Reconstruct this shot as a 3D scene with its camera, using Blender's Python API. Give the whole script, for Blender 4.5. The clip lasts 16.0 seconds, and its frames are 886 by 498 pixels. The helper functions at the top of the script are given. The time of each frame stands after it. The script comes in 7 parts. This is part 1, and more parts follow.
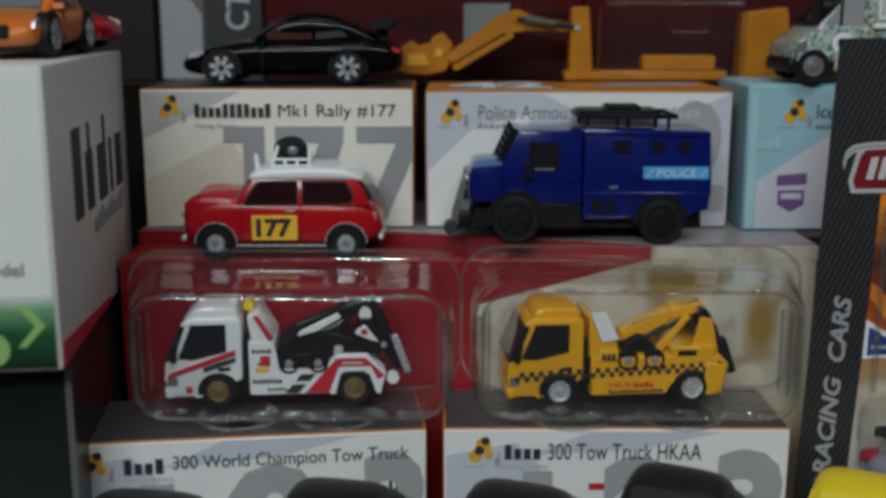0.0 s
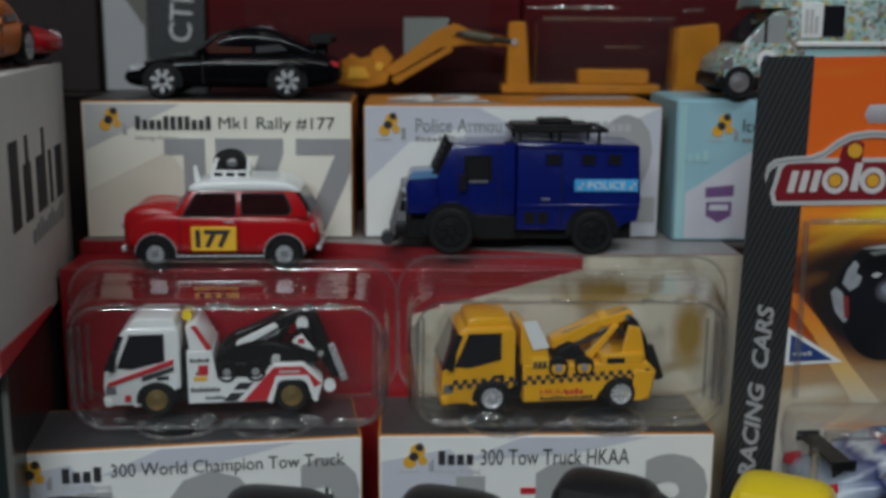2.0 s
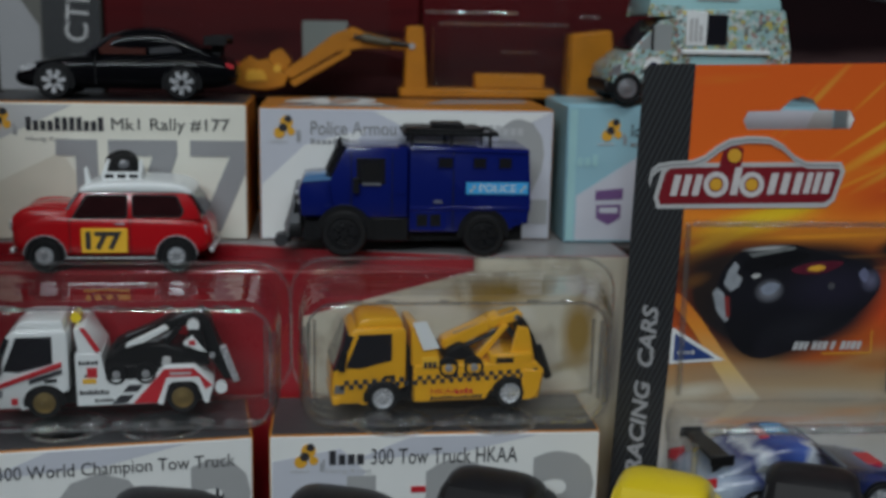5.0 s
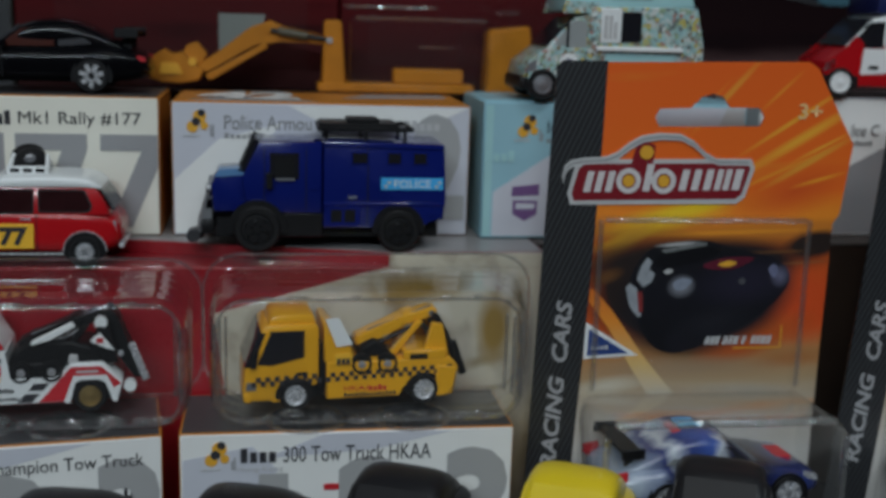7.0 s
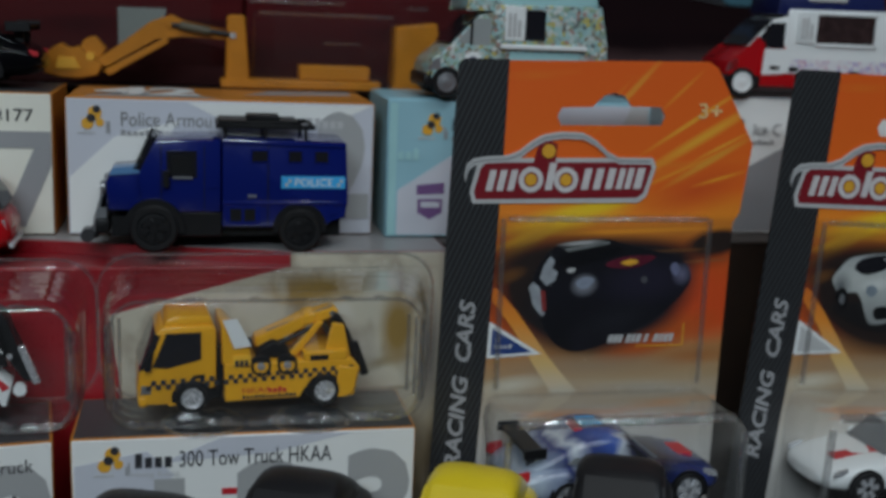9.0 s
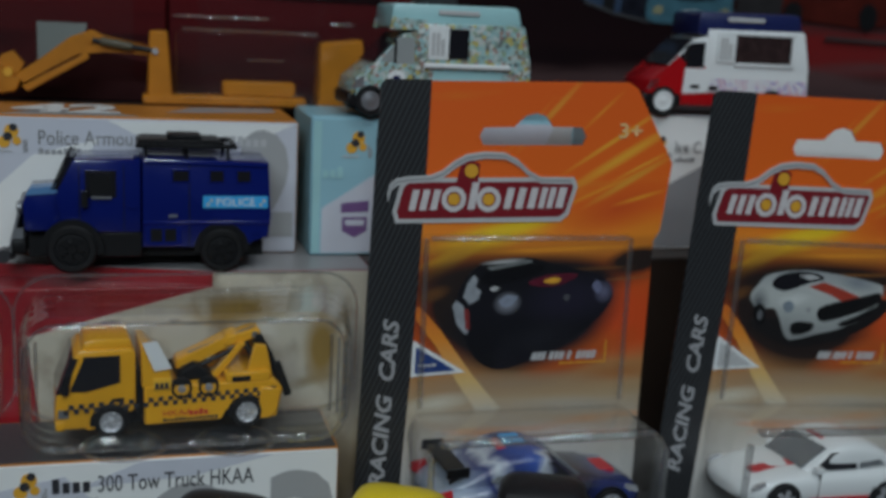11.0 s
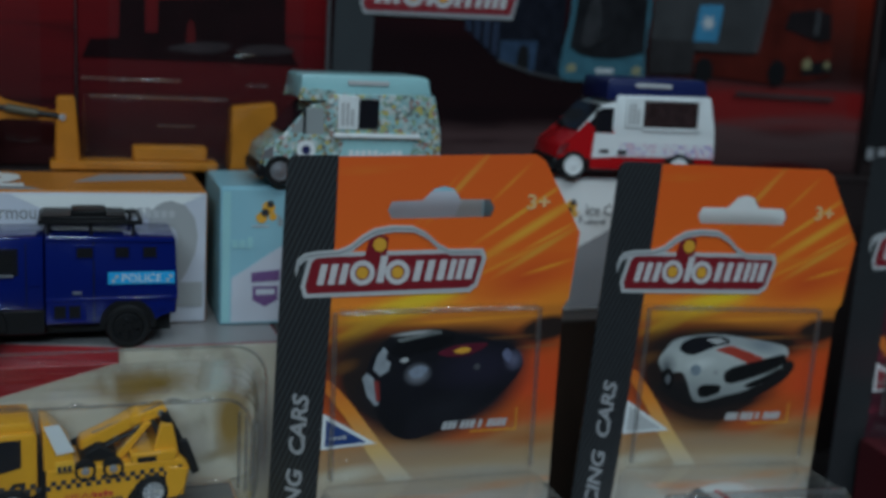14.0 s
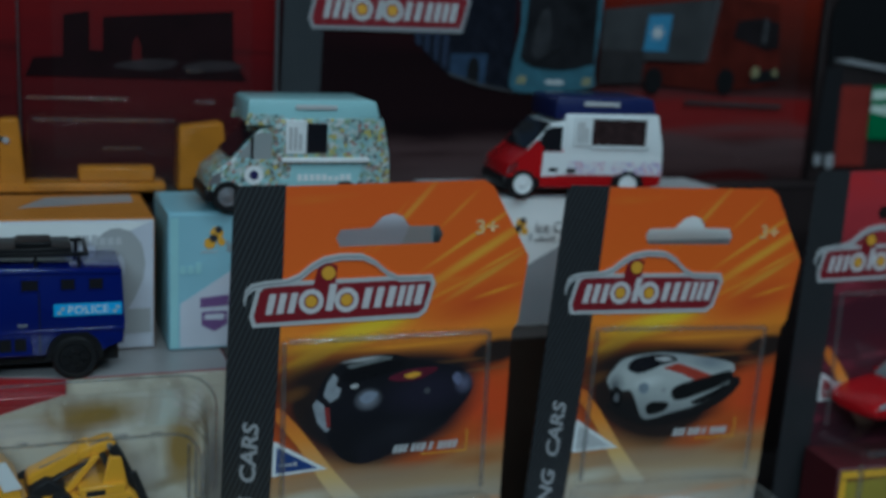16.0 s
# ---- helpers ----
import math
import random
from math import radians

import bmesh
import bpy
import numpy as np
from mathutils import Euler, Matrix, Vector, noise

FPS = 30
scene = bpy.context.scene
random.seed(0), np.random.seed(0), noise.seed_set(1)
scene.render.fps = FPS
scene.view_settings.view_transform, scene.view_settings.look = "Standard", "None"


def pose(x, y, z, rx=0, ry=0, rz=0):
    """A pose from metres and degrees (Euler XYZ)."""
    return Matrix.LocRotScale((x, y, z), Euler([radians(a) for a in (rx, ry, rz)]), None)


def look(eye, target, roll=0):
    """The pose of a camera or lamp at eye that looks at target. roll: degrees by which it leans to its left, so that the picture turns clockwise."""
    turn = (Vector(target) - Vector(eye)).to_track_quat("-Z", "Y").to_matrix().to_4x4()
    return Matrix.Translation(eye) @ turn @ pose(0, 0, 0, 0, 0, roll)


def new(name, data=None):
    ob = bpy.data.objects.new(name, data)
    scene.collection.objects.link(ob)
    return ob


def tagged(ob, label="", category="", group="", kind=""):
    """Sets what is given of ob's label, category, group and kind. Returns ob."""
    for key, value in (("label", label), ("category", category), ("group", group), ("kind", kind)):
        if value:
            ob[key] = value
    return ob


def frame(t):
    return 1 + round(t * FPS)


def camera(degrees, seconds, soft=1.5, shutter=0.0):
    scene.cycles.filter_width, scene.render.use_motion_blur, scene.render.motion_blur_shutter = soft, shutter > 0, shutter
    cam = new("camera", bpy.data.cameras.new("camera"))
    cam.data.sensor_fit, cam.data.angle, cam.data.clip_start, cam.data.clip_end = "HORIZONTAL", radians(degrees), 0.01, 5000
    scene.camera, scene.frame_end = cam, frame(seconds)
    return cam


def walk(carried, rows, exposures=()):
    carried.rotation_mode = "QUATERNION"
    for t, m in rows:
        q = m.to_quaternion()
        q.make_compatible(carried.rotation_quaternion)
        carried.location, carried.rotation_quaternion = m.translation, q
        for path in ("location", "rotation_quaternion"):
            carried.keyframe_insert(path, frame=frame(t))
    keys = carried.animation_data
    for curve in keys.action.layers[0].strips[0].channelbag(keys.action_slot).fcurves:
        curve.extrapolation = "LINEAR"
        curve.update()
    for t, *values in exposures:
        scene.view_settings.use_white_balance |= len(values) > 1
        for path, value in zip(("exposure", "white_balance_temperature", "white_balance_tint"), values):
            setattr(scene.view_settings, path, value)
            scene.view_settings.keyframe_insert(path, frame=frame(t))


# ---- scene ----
cam = camera(43.4, 16.0, soft=3.5)
cam.data.dof.use_dof, cam.data.dof.focus_distance, cam.data.dof.aperture_fstop = True, 0.345, 8.0
METRES, EYE, TILT, LEAN, TURN = 0.095, 0.17, -12.0, 0.0, 0.0
ROWS = [
    (0.0, 0.0, 0.0, 0.0, -0.0, 0.0, 0.0),
    (0.5, 0.0217, -0.0257, 0.0077, -0.36, 0.03, 0.01),
    (1.0, 0.0435, -0.0467, 0.0109, -0.86, 0.09, 0.02),
    (1.5, 0.0653, -0.0705, 0.018, -1.43, 0.16, 0.02),
    (2.0, 0.0822, -0.0872, 0.0197, -2.03, 0.24, 0.04),
    (2.5, 0.0899, -0.0981, 0.0155, -2.58, 0.31, 0.07),
    (3.0, 0.1015, -0.1119, 0.0141, -3.01, 0.33, 0.07),
    (3.5, 0.1242, -0.1261, 0.0189, -3.64, 0.31, 0.03),
    (4.0, 0.1525, -0.1401, 0.0223, -4.32, 0.3, 0.03),
    (6.5, 0.2572, -0.1429, 0.0233, -8.15, 0.12, 0.07),
    (7.0, 0.2839, -0.1399, 0.0264, -8.92, 0.01, 0.07),
    (7.5, 0.3146, -0.1431, 0.0375, -9.69, -0.05, 0.1),
    (8.0, 0.3409, -0.1405, 0.0393, -10.54, -0.01, 0.14),
    (8.5, 0.3688, -0.1319, 0.0425, -11.46, -0.14, 0.17),
    (9.0, 0.3894, -0.1218, 0.0412, -12.45, -0.26, 0.2),
    (11.5, 0.45, -0.1505, 0.1346, -16.23, -0.11, 0.41),
    (12.0, 0.4561, -0.1552, 0.1719, -16.86, 0.05, 0.46),
    (12.5, 0.4699, -0.1599, 0.215, -17.25, 0.19, 0.52),
    (13.0, 0.4926, -0.1676, 0.2592, -17.6, 0.3, 0.56),
    (13.5, 0.5191, -0.1766, 0.2932, -18.08, 0.39, 0.65),
    (14.0, 0.543, -0.1858, 0.321, -18.67, 0.28, 0.78),
    (14.5, 0.5626, -0.1894, 0.3574, -19.25, -0.14, 0.91),
    (15.0, 0.5712, -0.1843, 0.4013, -19.79, -0.45, 1.03),
    (15.5, 0.581, -0.1987, 0.461, -20.2, -0.86, 1.14),
    (16.0, 0.5806, -0.2081, 0.5179, -20.73, -1.27, 1.19),
]
EXPOSURES = [(0.0, -0.17, 6450, 9), (4.0, -0.24, 6350, 9), (9.0, -0.34, 6100, 7), (12.0, -0.41, 5950, 6), (16.0, -0.46, 5200, -5)]
walk(cam, [(t, pose(0, 0, EYE, TILT, LEAN, TURN) @ pose(METRES * x, METRES * y, METRES * z, 90 + pitch, roll, yaw)) for t, x, y, z, yaw, pitch, roll in ROWS], EXPOSURES)

# ---- light: a dim shop room with unseen lamps, two long and six small ----
world = bpy.data.worlds.new("room_air")
scene.world = world
world.use_nodes = True
world.node_tree.nodes["Background"].inputs[0].default_value = (0.75, 0.85, 1.0, 1)
world.node_tree.nodes["Background"].inputs[1].default_value = 0.012


def unseen_lamp(eye, target, sx, sy, watts, colour):
    data = bpy.data.lights.new("unseen_lamp", "AREA")
    data.shape, data.size, data.size_y, data.energy, data.color = "RECTANGLE", sx, sy, watts, colour
    ob = new("unseen_lamp", data)
    ob.matrix_world = look(eye, target)
    return ob


# long lamps added in front of the display; the first hangs free, without fitting
unseen_lamp((-0.55, -1.45, 1.15), (0.1, 0.38, 0.1), 1.2, 0.04, 18.5, (0.85, 0.95, 1.0))
unseen_lamp((0.75, -0.75, 1.80), (0.0, 0.38, 0.1), 1.2, 0.04, 9, (0.85, 0.95, 1.0))
# small bright lamps added so that plastic and paint show points of glint
for px, py in ((-0.9, -0.7), (-0.1, -1.3), (0.8, -0.8), (0.1, -0.2), (-0.4, -1.0), (0.5, -1.5)):
    unseen_lamp((px, py, 1.86), (px * 0.5, 0.3, 0.1), 0.026, 0.026, 2.0, (1.0, 0.97, 0.92))

# ---- materials ----
MM = 0.001


def mat(name, colour, rough=0.5, metal=0.0, vary=0.12, scale=60.0, bump=0.0, bscale=900.0, coat=0.0, spec=0.5):
    m = bpy.data.materials.new(name)
    m.use_nodes = True
    n, l = m.node_tree.nodes, m.node_tree.links
    b = n["Principled BSDF"]
    b.inputs["Roughness"].default_value, b.inputs["Metallic"].default_value = rough, metal
    b.inputs["Coat Weight"].default_value, b.inputs["Coat Roughness"].default_value = coat, 0.08
    b.inputs["Specular IOR Level"].default_value = spec
    co = n.new("ShaderNodeTexCoord")
    big, fine = n.new("ShaderNodeTexNoise"), n.new("ShaderNodeTexNoise")
    big.inputs["Scale"].default_value, fine.inputs["Scale"].default_value = scale, bscale
    big.inputs["Detail"].default_value, fine.inputs["Detail"].default_value = 5, 3
    l.new(co.outputs["Object"], big.inputs["Vector"])
    l.new(co.outputs["Object"], fine.inputs["Vector"])
    ramp = n.new("ShaderNodeMixRGB")
    ramp.blend_type = "MIX"
    ramp.inputs[1].default_value = tuple(c * (1 - vary) for c in colour) + (1,)
    ramp.inputs[2].default_value = tuple(min(1, c * (1 + vary)) for c in colour) + (1,)
    l.new(big.outputs["Fac"], ramp.inputs[0])
    l.new(ramp.outputs[0], b.inputs["Base Color"])
    mr = n.new("ShaderNodeMapRange")
    mr.inputs["To Min"].default_value, mr.inputs["To Max"].default_value = max(0.03, rough - 0.08), min(1, rough + 0.08)
    l.new(fine.outputs["Fac"], mr.inputs["Value"])
    l.new(mr.outputs[0], b.inputs["Roughness"])
    if bump:
        bp = n.new("ShaderNodeBump")
        bp.inputs["Strength"].default_value, bp.inputs["Distance"].default_value = bump, 0.0004
        l.new(fine.outputs["Fac"], bp.inputs["Height"])
        l.new(bp.outputs[0], b.inputs["Normal"])
    return m


def clear_plastic(name, gloss=1.2, base=0.07, scale=70.0, depth=0.0006, rough=0.05, haze=0.006):
    """Thin clear vacuum-formed sheet: see-through, with a gloss that grows at grazing angles and a slight waviness."""
    m = bpy.data.materials.new(name)
    m.use_nodes = True
    n, l = m.node_tree.nodes, m.node_tree.links
    n.remove(n["Principled BSDF"])
    tr, gl, mix, fr = n.new("ShaderNodeBsdfTransparent"), n.new("ShaderNodeBsdfGlossy"), n.new("ShaderNodeMixShader"), n.new("ShaderNodeLayerWeight")
    power, amount = n.new("ShaderNodeMath"), n.new("ShaderNodeMath")
    tr.inputs[0].default_value = (0.975, 0.975, 0.975, 1)
    gl.inputs["Roughness"].default_value = rough
    fr.inputs["Blend"].default_value = 0.5
    power.operation, power.inputs[1].default_value = "POWER", 4.0
    amount.operation, amount.use_clamp = "MULTIPLY_ADD", True
    amount.inputs[1].default_value, amount.inputs[2].default_value = gloss, base
    co, no, bp = n.new("ShaderNodeTexCoord"), n.new("ShaderNodeTexNoise"), n.new("ShaderNodeBump")
    no.inputs["Scale"].default_value, no.inputs["Detail"].default_value = scale, 2
    bp.inputs["Strength"].default_value, bp.inputs["Distance"].default_value = 0.6, depth
    l.new(co.outputs["Object"], no.inputs["Vector"])
    l.new(no.outputs["Fac"], bp.inputs["Height"])
    l.new(bp.outputs[0], gl.inputs["Normal"])
    l.new(fr.outputs["Facing"], power.inputs[0])
    l.new(power.outputs[0], amount.inputs[0])
    l.new(amount.outputs[0], mix.inputs[0])
    scuff, veil = n.new("ShaderNodeBsdfDiffuse"), n.new("ShaderNodeMixShader")
    scuff.inputs[0].default_value = (0.85, 0.86, 0.88, 1)
    veil.inputs[0].default_value = haze
    l.new(tr.outputs[0], veil.inputs[1])
    l.new(scuff.outputs[0], veil.inputs[2])
    l.new(veil.outputs[0], mix.inputs[1])
    l.new(gl.outputs[0], mix.inputs[2])
    l.new(mix.outputs[0], n["Material Output"].inputs["Surface"])
    return m


def print_mat(name, stops, axis=2, streak=None, streak_at=0.5, angle=0.0, scale=(1, 1, 1), rough=0.3, lo=0.0, hi=0.16, soften=0.02, coat=0.3, blobs=(), spec=0.5):
    """A printed card: colours that run along one axis of the sheet, broken by blur and by slanting streaks."""
    m = bpy.data.materials.new(name)
    m.use_nodes = True
    n, l = m.node_tree.nodes, m.node_tree.links
    b = n["Principled BSDF"]
    b.inputs["Roughness"].default_value, b.inputs["Coat Weight"].default_value, b.inputs["Coat Roughness"].default_value = rough, coat, 0.15
    b.inputs["Specular IOR Level"].default_value = spec
    co, sep, no = n.new("ShaderNodeTexCoord"), n.new("ShaderNodeSeparateXYZ"), n.new("ShaderNodeTexNoise")
    l.new(co.outputs["Object"], sep.inputs[0])
    mp = n.new("ShaderNodeMapping")
    mp.inputs["Rotation"].default_value = (0, radians(angle), 0)
    mp.inputs["Scale"].default_value = scale
    l.new(co.outputs["Object"], mp.inputs[0])
    l.new(mp.outputs[0], no.inputs["Vector"])
    no.inputs["Scale"].default_value, no.inputs["Detail"].default_value = 40, 4
    rng = n.new("ShaderNodeMapRange")
    rng.inputs["From Min"].default_value, rng.inputs["From Max"].default_value = lo, hi
    l.new(sep.outputs[axis], rng.inputs["Value"])
    sub, add = n.new("ShaderNodeMath"), n.new("ShaderNodeMath")
    sub.operation, add.operation = "MULTIPLY_ADD", "ADD"
    sub.inputs[1].default_value, sub.inputs[2].default_value = soften * 8, -soften * 4
    l.new(no.outputs["Fac"], sub.inputs[0])
    l.new(rng.outputs[0], add.inputs[0])
    l.new(sub.outputs[0], add.inputs[1])
    cr = n.new("ShaderNodeValToRGB")
    while len(cr.color_ramp.elements) < len(stops):
        cr.color_ramp.elements.new(0.5)
    for e, (p, c) in zip(cr.color_ramp.elements, stops):
        e.position, e.color = p, (*c, 1)
    l.new(add.outputs[0], cr.inputs[0])
    out = cr.outputs[0]
    if streak:
        wv = n.new("ShaderNodeValToRGB")
        wv.color_ramp.elements[0].position, wv.color_ramp.elements[1].position = streak_at, streak_at + 0.16
        l.new(no.outputs["Fac"], wv.inputs[0])
        mx = n.new("ShaderNodeMixRGB")
        mx.inputs[2].default_value = (*streak, 1)
        l.new(wv.outputs[0], mx.inputs[0])
        l.new(out, mx.inputs[1])
        out = mx.outputs[0]
    for cx, cz, rx, rz, turn, hard, colour in blobs:
        bmap, gr, rp, mx = n.new("ShaderNodeMapping"), n.new("ShaderNodeTexGradient"), n.new("ShaderNodeValToRGB"), n.new("ShaderNodeMixRGB")
        bmap.vector_type = "TEXTURE"
        bmap.inputs["Location"].default_value = (cx * MM, 0, cz * MM)
        bmap.inputs["Rotation"].default_value = (0, radians(-turn), 0)
        bmap.inputs["Scale"].default_value = (rx * MM, 1, rz * MM)
        gr.gradient_type = "SPHERICAL"
        rp.color_ramp.elements[0].position, rp.color_ramp.elements[1].position = 0.0, 1.0 - hard
        l.new(co.outputs["Object"], bmap.inputs[0])
        l.new(bmap.outputs[0], gr.inputs[0])
        l.new(gr.outputs["Fac"], rp.inputs[0])
        mx.inputs[2].default_value = (*colour, 1)
        l.new(rp.outputs[0], mx.inputs[0])
        l.new(out, mx.inputs[1])
        out = mx.outputs[0]
    l.new(out, b.inputs["Base Color"])
    return m


WHITE = mat("white_card", (0.80, 0.80, 0.78), 0.45, vary=0.05, bump=0.05)
CREAM = mat("cream_card", (0.77, 0.75, 0.66), 0.45, vary=0.06, bump=0.05)
PALE = mat("pale_grey_card", (0.56, 0.57, 0.63), 0.45, vary=0.05)
GREY = mat("grey_print", (0.30, 0.30, 0.31), 0.45, vary=0.06)
LGREY = mat("light_grey_print", (0.48, 0.48, 0.48), 0.45, vary=0.06)
MIDGREY = mat("mid_grey_print", (0.37, 0.37, 0.37), 0.45, vary=0.06)
INK = mat("ink_print", (0.035, 0.035, 0.04), 0.6, vary=0.15, spec=0.15)
DIMINK = mat("fine_print", (0.22, 0.22, 0.22), 0.5)
SLATE = mat("slate_print", (0.045, 0.045, 0.048), 0.45, vary=0.25, scale=30)
ORANGE = mat("orange_card", (0.46, 0.17, 0.02), 0.45, vary=0.15)
PALEGOLD = mat("pale_gold_print", (0.72, 0.46, 0.20), 0.4)
OCHRE = mat("ochre_print", (0.70, 0.36, 0.03), 0.45)
SKY = mat("pale_blue_card", (0.29, 0.50, 0.58), 0.45, vary=0.06)
PURPLE = mat("purple_print", (0.16, 0.08, 0.22), 0.5)
SATIN = mat("satin_black_plastic", (0.010, 0.010, 0.012), 0.42, vary=0.25, bump=0.08, spec=0.35)
RED = mat("red_diecast_paint", (0.40, 0.006, 0.010), 0.24, vary=0.08, coat=0.25, spec=0.35)
REDPRINT = mat("red_print", (0.50, 0.02, 0.03), 0.4)
ROOFWHITE = mat("white_diecast_paint", (0.78, 0.80, 0.80), 0.3, vary=0.04, coat=0.5)
BLUE = mat("dark_blue_diecast_paint", (0.004, 0.010, 0.125), 0.2, vary=0.12, coat=0.5)
CYAN = mat("light_blue_print", (0.06, 0.38, 0.75), 0.4)
YELLOW = mat("yellow_diecast_paint", (0.78, 0.38, 0.012), 0.3, vary=0.06, coat=0.5)
LEMON = mat("lemon_plastic", (0.75, 0.56, 0.015), 0.35, vary=0.06, coat=0.3)
PLATEYEL = mat("number_plate_yellow_print", (0.80, 0.45, 0.03), 0.4)
BLACK = mat("black_paint", (0.003, 0.003, 0.004), 0.13, vary=0.2, coat=0.0, spec=0.16)
MATTBLACK = mat("black_plastic", (0.006, 0.006, 0.007), 0.45, vary=0.2, bump=0.1, spec=0.3)
TYRE = mat("tyre_rubber", (0.008, 0.008, 0.009), 0.55, vary=0.2, spec=0.25)
CHROME = mat("chrome", (0.74, 0.75, 0.78), 0.26, metal=0.6, vary=0.05)
SILVER = mat("silver_plastic", (0.28, 0.29, 0.31), 0.35, metal=0.6, vary=0.1)
GUNMETAL = mat("gunmetal_plastic", (0.045, 0.045, 0.05), 0.4, metal=0.3, vary=0.3, scale=300)
GOLD = mat("brass_wheel", (0.35, 0.25, 0.10), 0.4, metal=0.8)
GLASSDARK = mat("dark_window", (0.012, 0.012, 0.016), 0.08, vary=0.2, coat=0.5)
GLASSGREY = mat("smoky_window", (0.16, 0.17, 0.18), 0.15, vary=0.25)
AMBERGLASS = mat("brown_tinted_window", (0.05, 0.014, 0.010), 0.12, vary=0.3)
GLASSSMOKE = mat("tinted_window", (0.045, 0.045, 0.05), 0.12, vary=0.3)
CLEAR = clear_plastic("clear_blister_plastic", 1.15, 0.06, 60, 0.0005, 0.04, 0.012)
RIM = clear_plastic("thick_plastic_edge", 1.2, 0.30, 240, 0.0010, 0.05, 0.03)
CLEARDIM = clear_plastic("thin_clear_plastic", 0.6, 0.012, 60, 0.0006, 0.06, 0.002)
WALL = mat("wall_paint", (0.10, 0.10, 0.105), 0.8, scale=2, bscale=40)
CEIL = mat("ceiling_paint", (0.14, 0.14, 0.14), 0.8, scale=2, bscale=40)
FLOORM = mat("floor_vinyl", (0.08, 0.07, 0.06), 0.5, scale=3, bscale=50)
TABLE = mat("dark_table_laminate", (0.035, 0.03, 0.03), 0.45, scale=8)


def ribbed(name, colour, pitch):
    m = mat(name, colour, 0.4, vary=0.2)
    n, l = m.node_tree.nodes, m.node_tree.links
    wv, co, bp = n.new("ShaderNodeTexWave"), n.new("ShaderNodeTexCoord"), n.new("ShaderNodeBump")
    mp = n.new("ShaderNodeMapping")
    mp.inputs["Rotation"].default_value = (0, radians(-24), 0)
    wv.inputs["Scale"].default_value, wv.inputs["Distortion"].default_value = pitch, 0.5
    l.new(co.outputs["Object"], mp.inputs[0])
    l.new(mp.outputs[0], wv.inputs["Vector"])
    mx = n.new("ShaderNodeMixRGB")
    mx.inputs[1].default_value, mx.inputs[2].default_value = (*[c * 0.2 for c in colour], 1), (*[c * 2.3 for c in colour], 1)
    l.new(wv.outputs["Fac"], mx.inputs[0])
    l.new(mx.outputs[0], n["Principled BSDF"].inputs["Base Color"])
    return m


CARBON = ribbed("charcoal_ribbed_print", (0.020, 0.021, 0.023), 190)
CARD_STOPS = [(0.0, (0.46, 0.45, 0.43)), (0.16, (0.52, 0.50, 0.47)), (0.27, (0.46, 0.41, 0.34)), (0.345, (0.38, 0.27, 0.15)), (0.40, (0.42, 0.20, 0.07)), (0.46, (0.60, 0.10, 0.015)), (0.56, (0.55, 0.08, 0.012)), (0.62, (0.50, 0.09, 0.012)), (0.655, (0.50, 0.16, 0.02)), (0.69, (0.78, 0.24, 0.018)), (0.76, (0.78, 0.14, 0.012)), (1.0, (0.76, 0.115, 0.010))]
STREAKS = [(92, 121, 24, 9, 18, 0.0, (0.62, 0.085, 0.012)), (84, 127, 26, 0.9, 24, 0.2, (0.78, 0.26, 0.02)), (100, 136, 14, 0.8, 27, 0.2, (0.80, 0.34, 0.03)), (84, 154, 12, 0.9, 44, 0.2, (0.78, 0.24, 0.02)), (58, 148, 14, 0.8, 50, 0.2, (0.78, 0.22, 0.02)), (100, 125, 12, 0.9, 16, 0.2, (0.80, 0.30, 0.02)), (54, 114.4, 17, 2.6, 11, 0.3, (0.78, 0.52, 0.01)), (34, 105, 15, 2.4, 20, 0.2, (0.80, 0.42, 0.02)), (70, 107, 44, 1.1, 2, 0.2, (0.74, 0.28, 0.02)), (44, 101, 12, 1.0, 12, 0.2, (0.80, 0.40, 0.02)), (93, 139, 30, 2.4, 31, 0.2, (0.80, 0.36, 0.03)), (90, 145, 26, 1.1, 33, 0.2, (0.80, 0.36, 0.03)), (66, 153, 20, 1.5, 48, 0.2, (0.76, 0.28, 0.03)), (96, 131, 22, 1.6, 30, 0.2, (0.72, 0.30, 0.03)), (48, 112, 26, 5.5, 12, 0.1, (0.80, 0.52, 0.02)), (34, 104, 16, 4, 38, 0.1, (0.70, 0.34, 0.03))]
DUSK = [(60, 97, 52, 9, 2, 0.55, (0.022, 0.012, 0.010)), (52, 84, 40, 24, -16, 0.6, (0.018, 0.011, 0.010)), (101, 103, 13, 5.5, 8, 0.6, (0.02, 0.012, 0.010)), (100, 82, 17, 16, 0, 0.4, (0.60, 0.070, 0.012)), (82, 70, 26, 7, 18, 0.3, (0.46, 0.085, 0.014)), (96, 63, 20, 4, 4, 0.2, (0.36, 0.15, 0.05)), (58, 60, 40, 5, 0, 0.0, (0.32, 0.22, 0.13)), (30, 54, 16, 4, 8, 0.0, (0.56, 0.52, 0.42)), (82, 51, 26, 4, -4, 0.0, (0.38, 0.34, 0.27)), (64, 36, 30, 10, 5, 0.0, (0.58, 0.57, 0.55)), (78, 100, 24, 0.8, 2, 0.3, (0.20, 0.08, 0.02)), (96, 96.5, 14, 0.6, 3, 0.3, (0.26, 0.09, 0.03)), (28, 92, 7, 3, 20, 0.2, (0.12, 0.05, 0.015))]
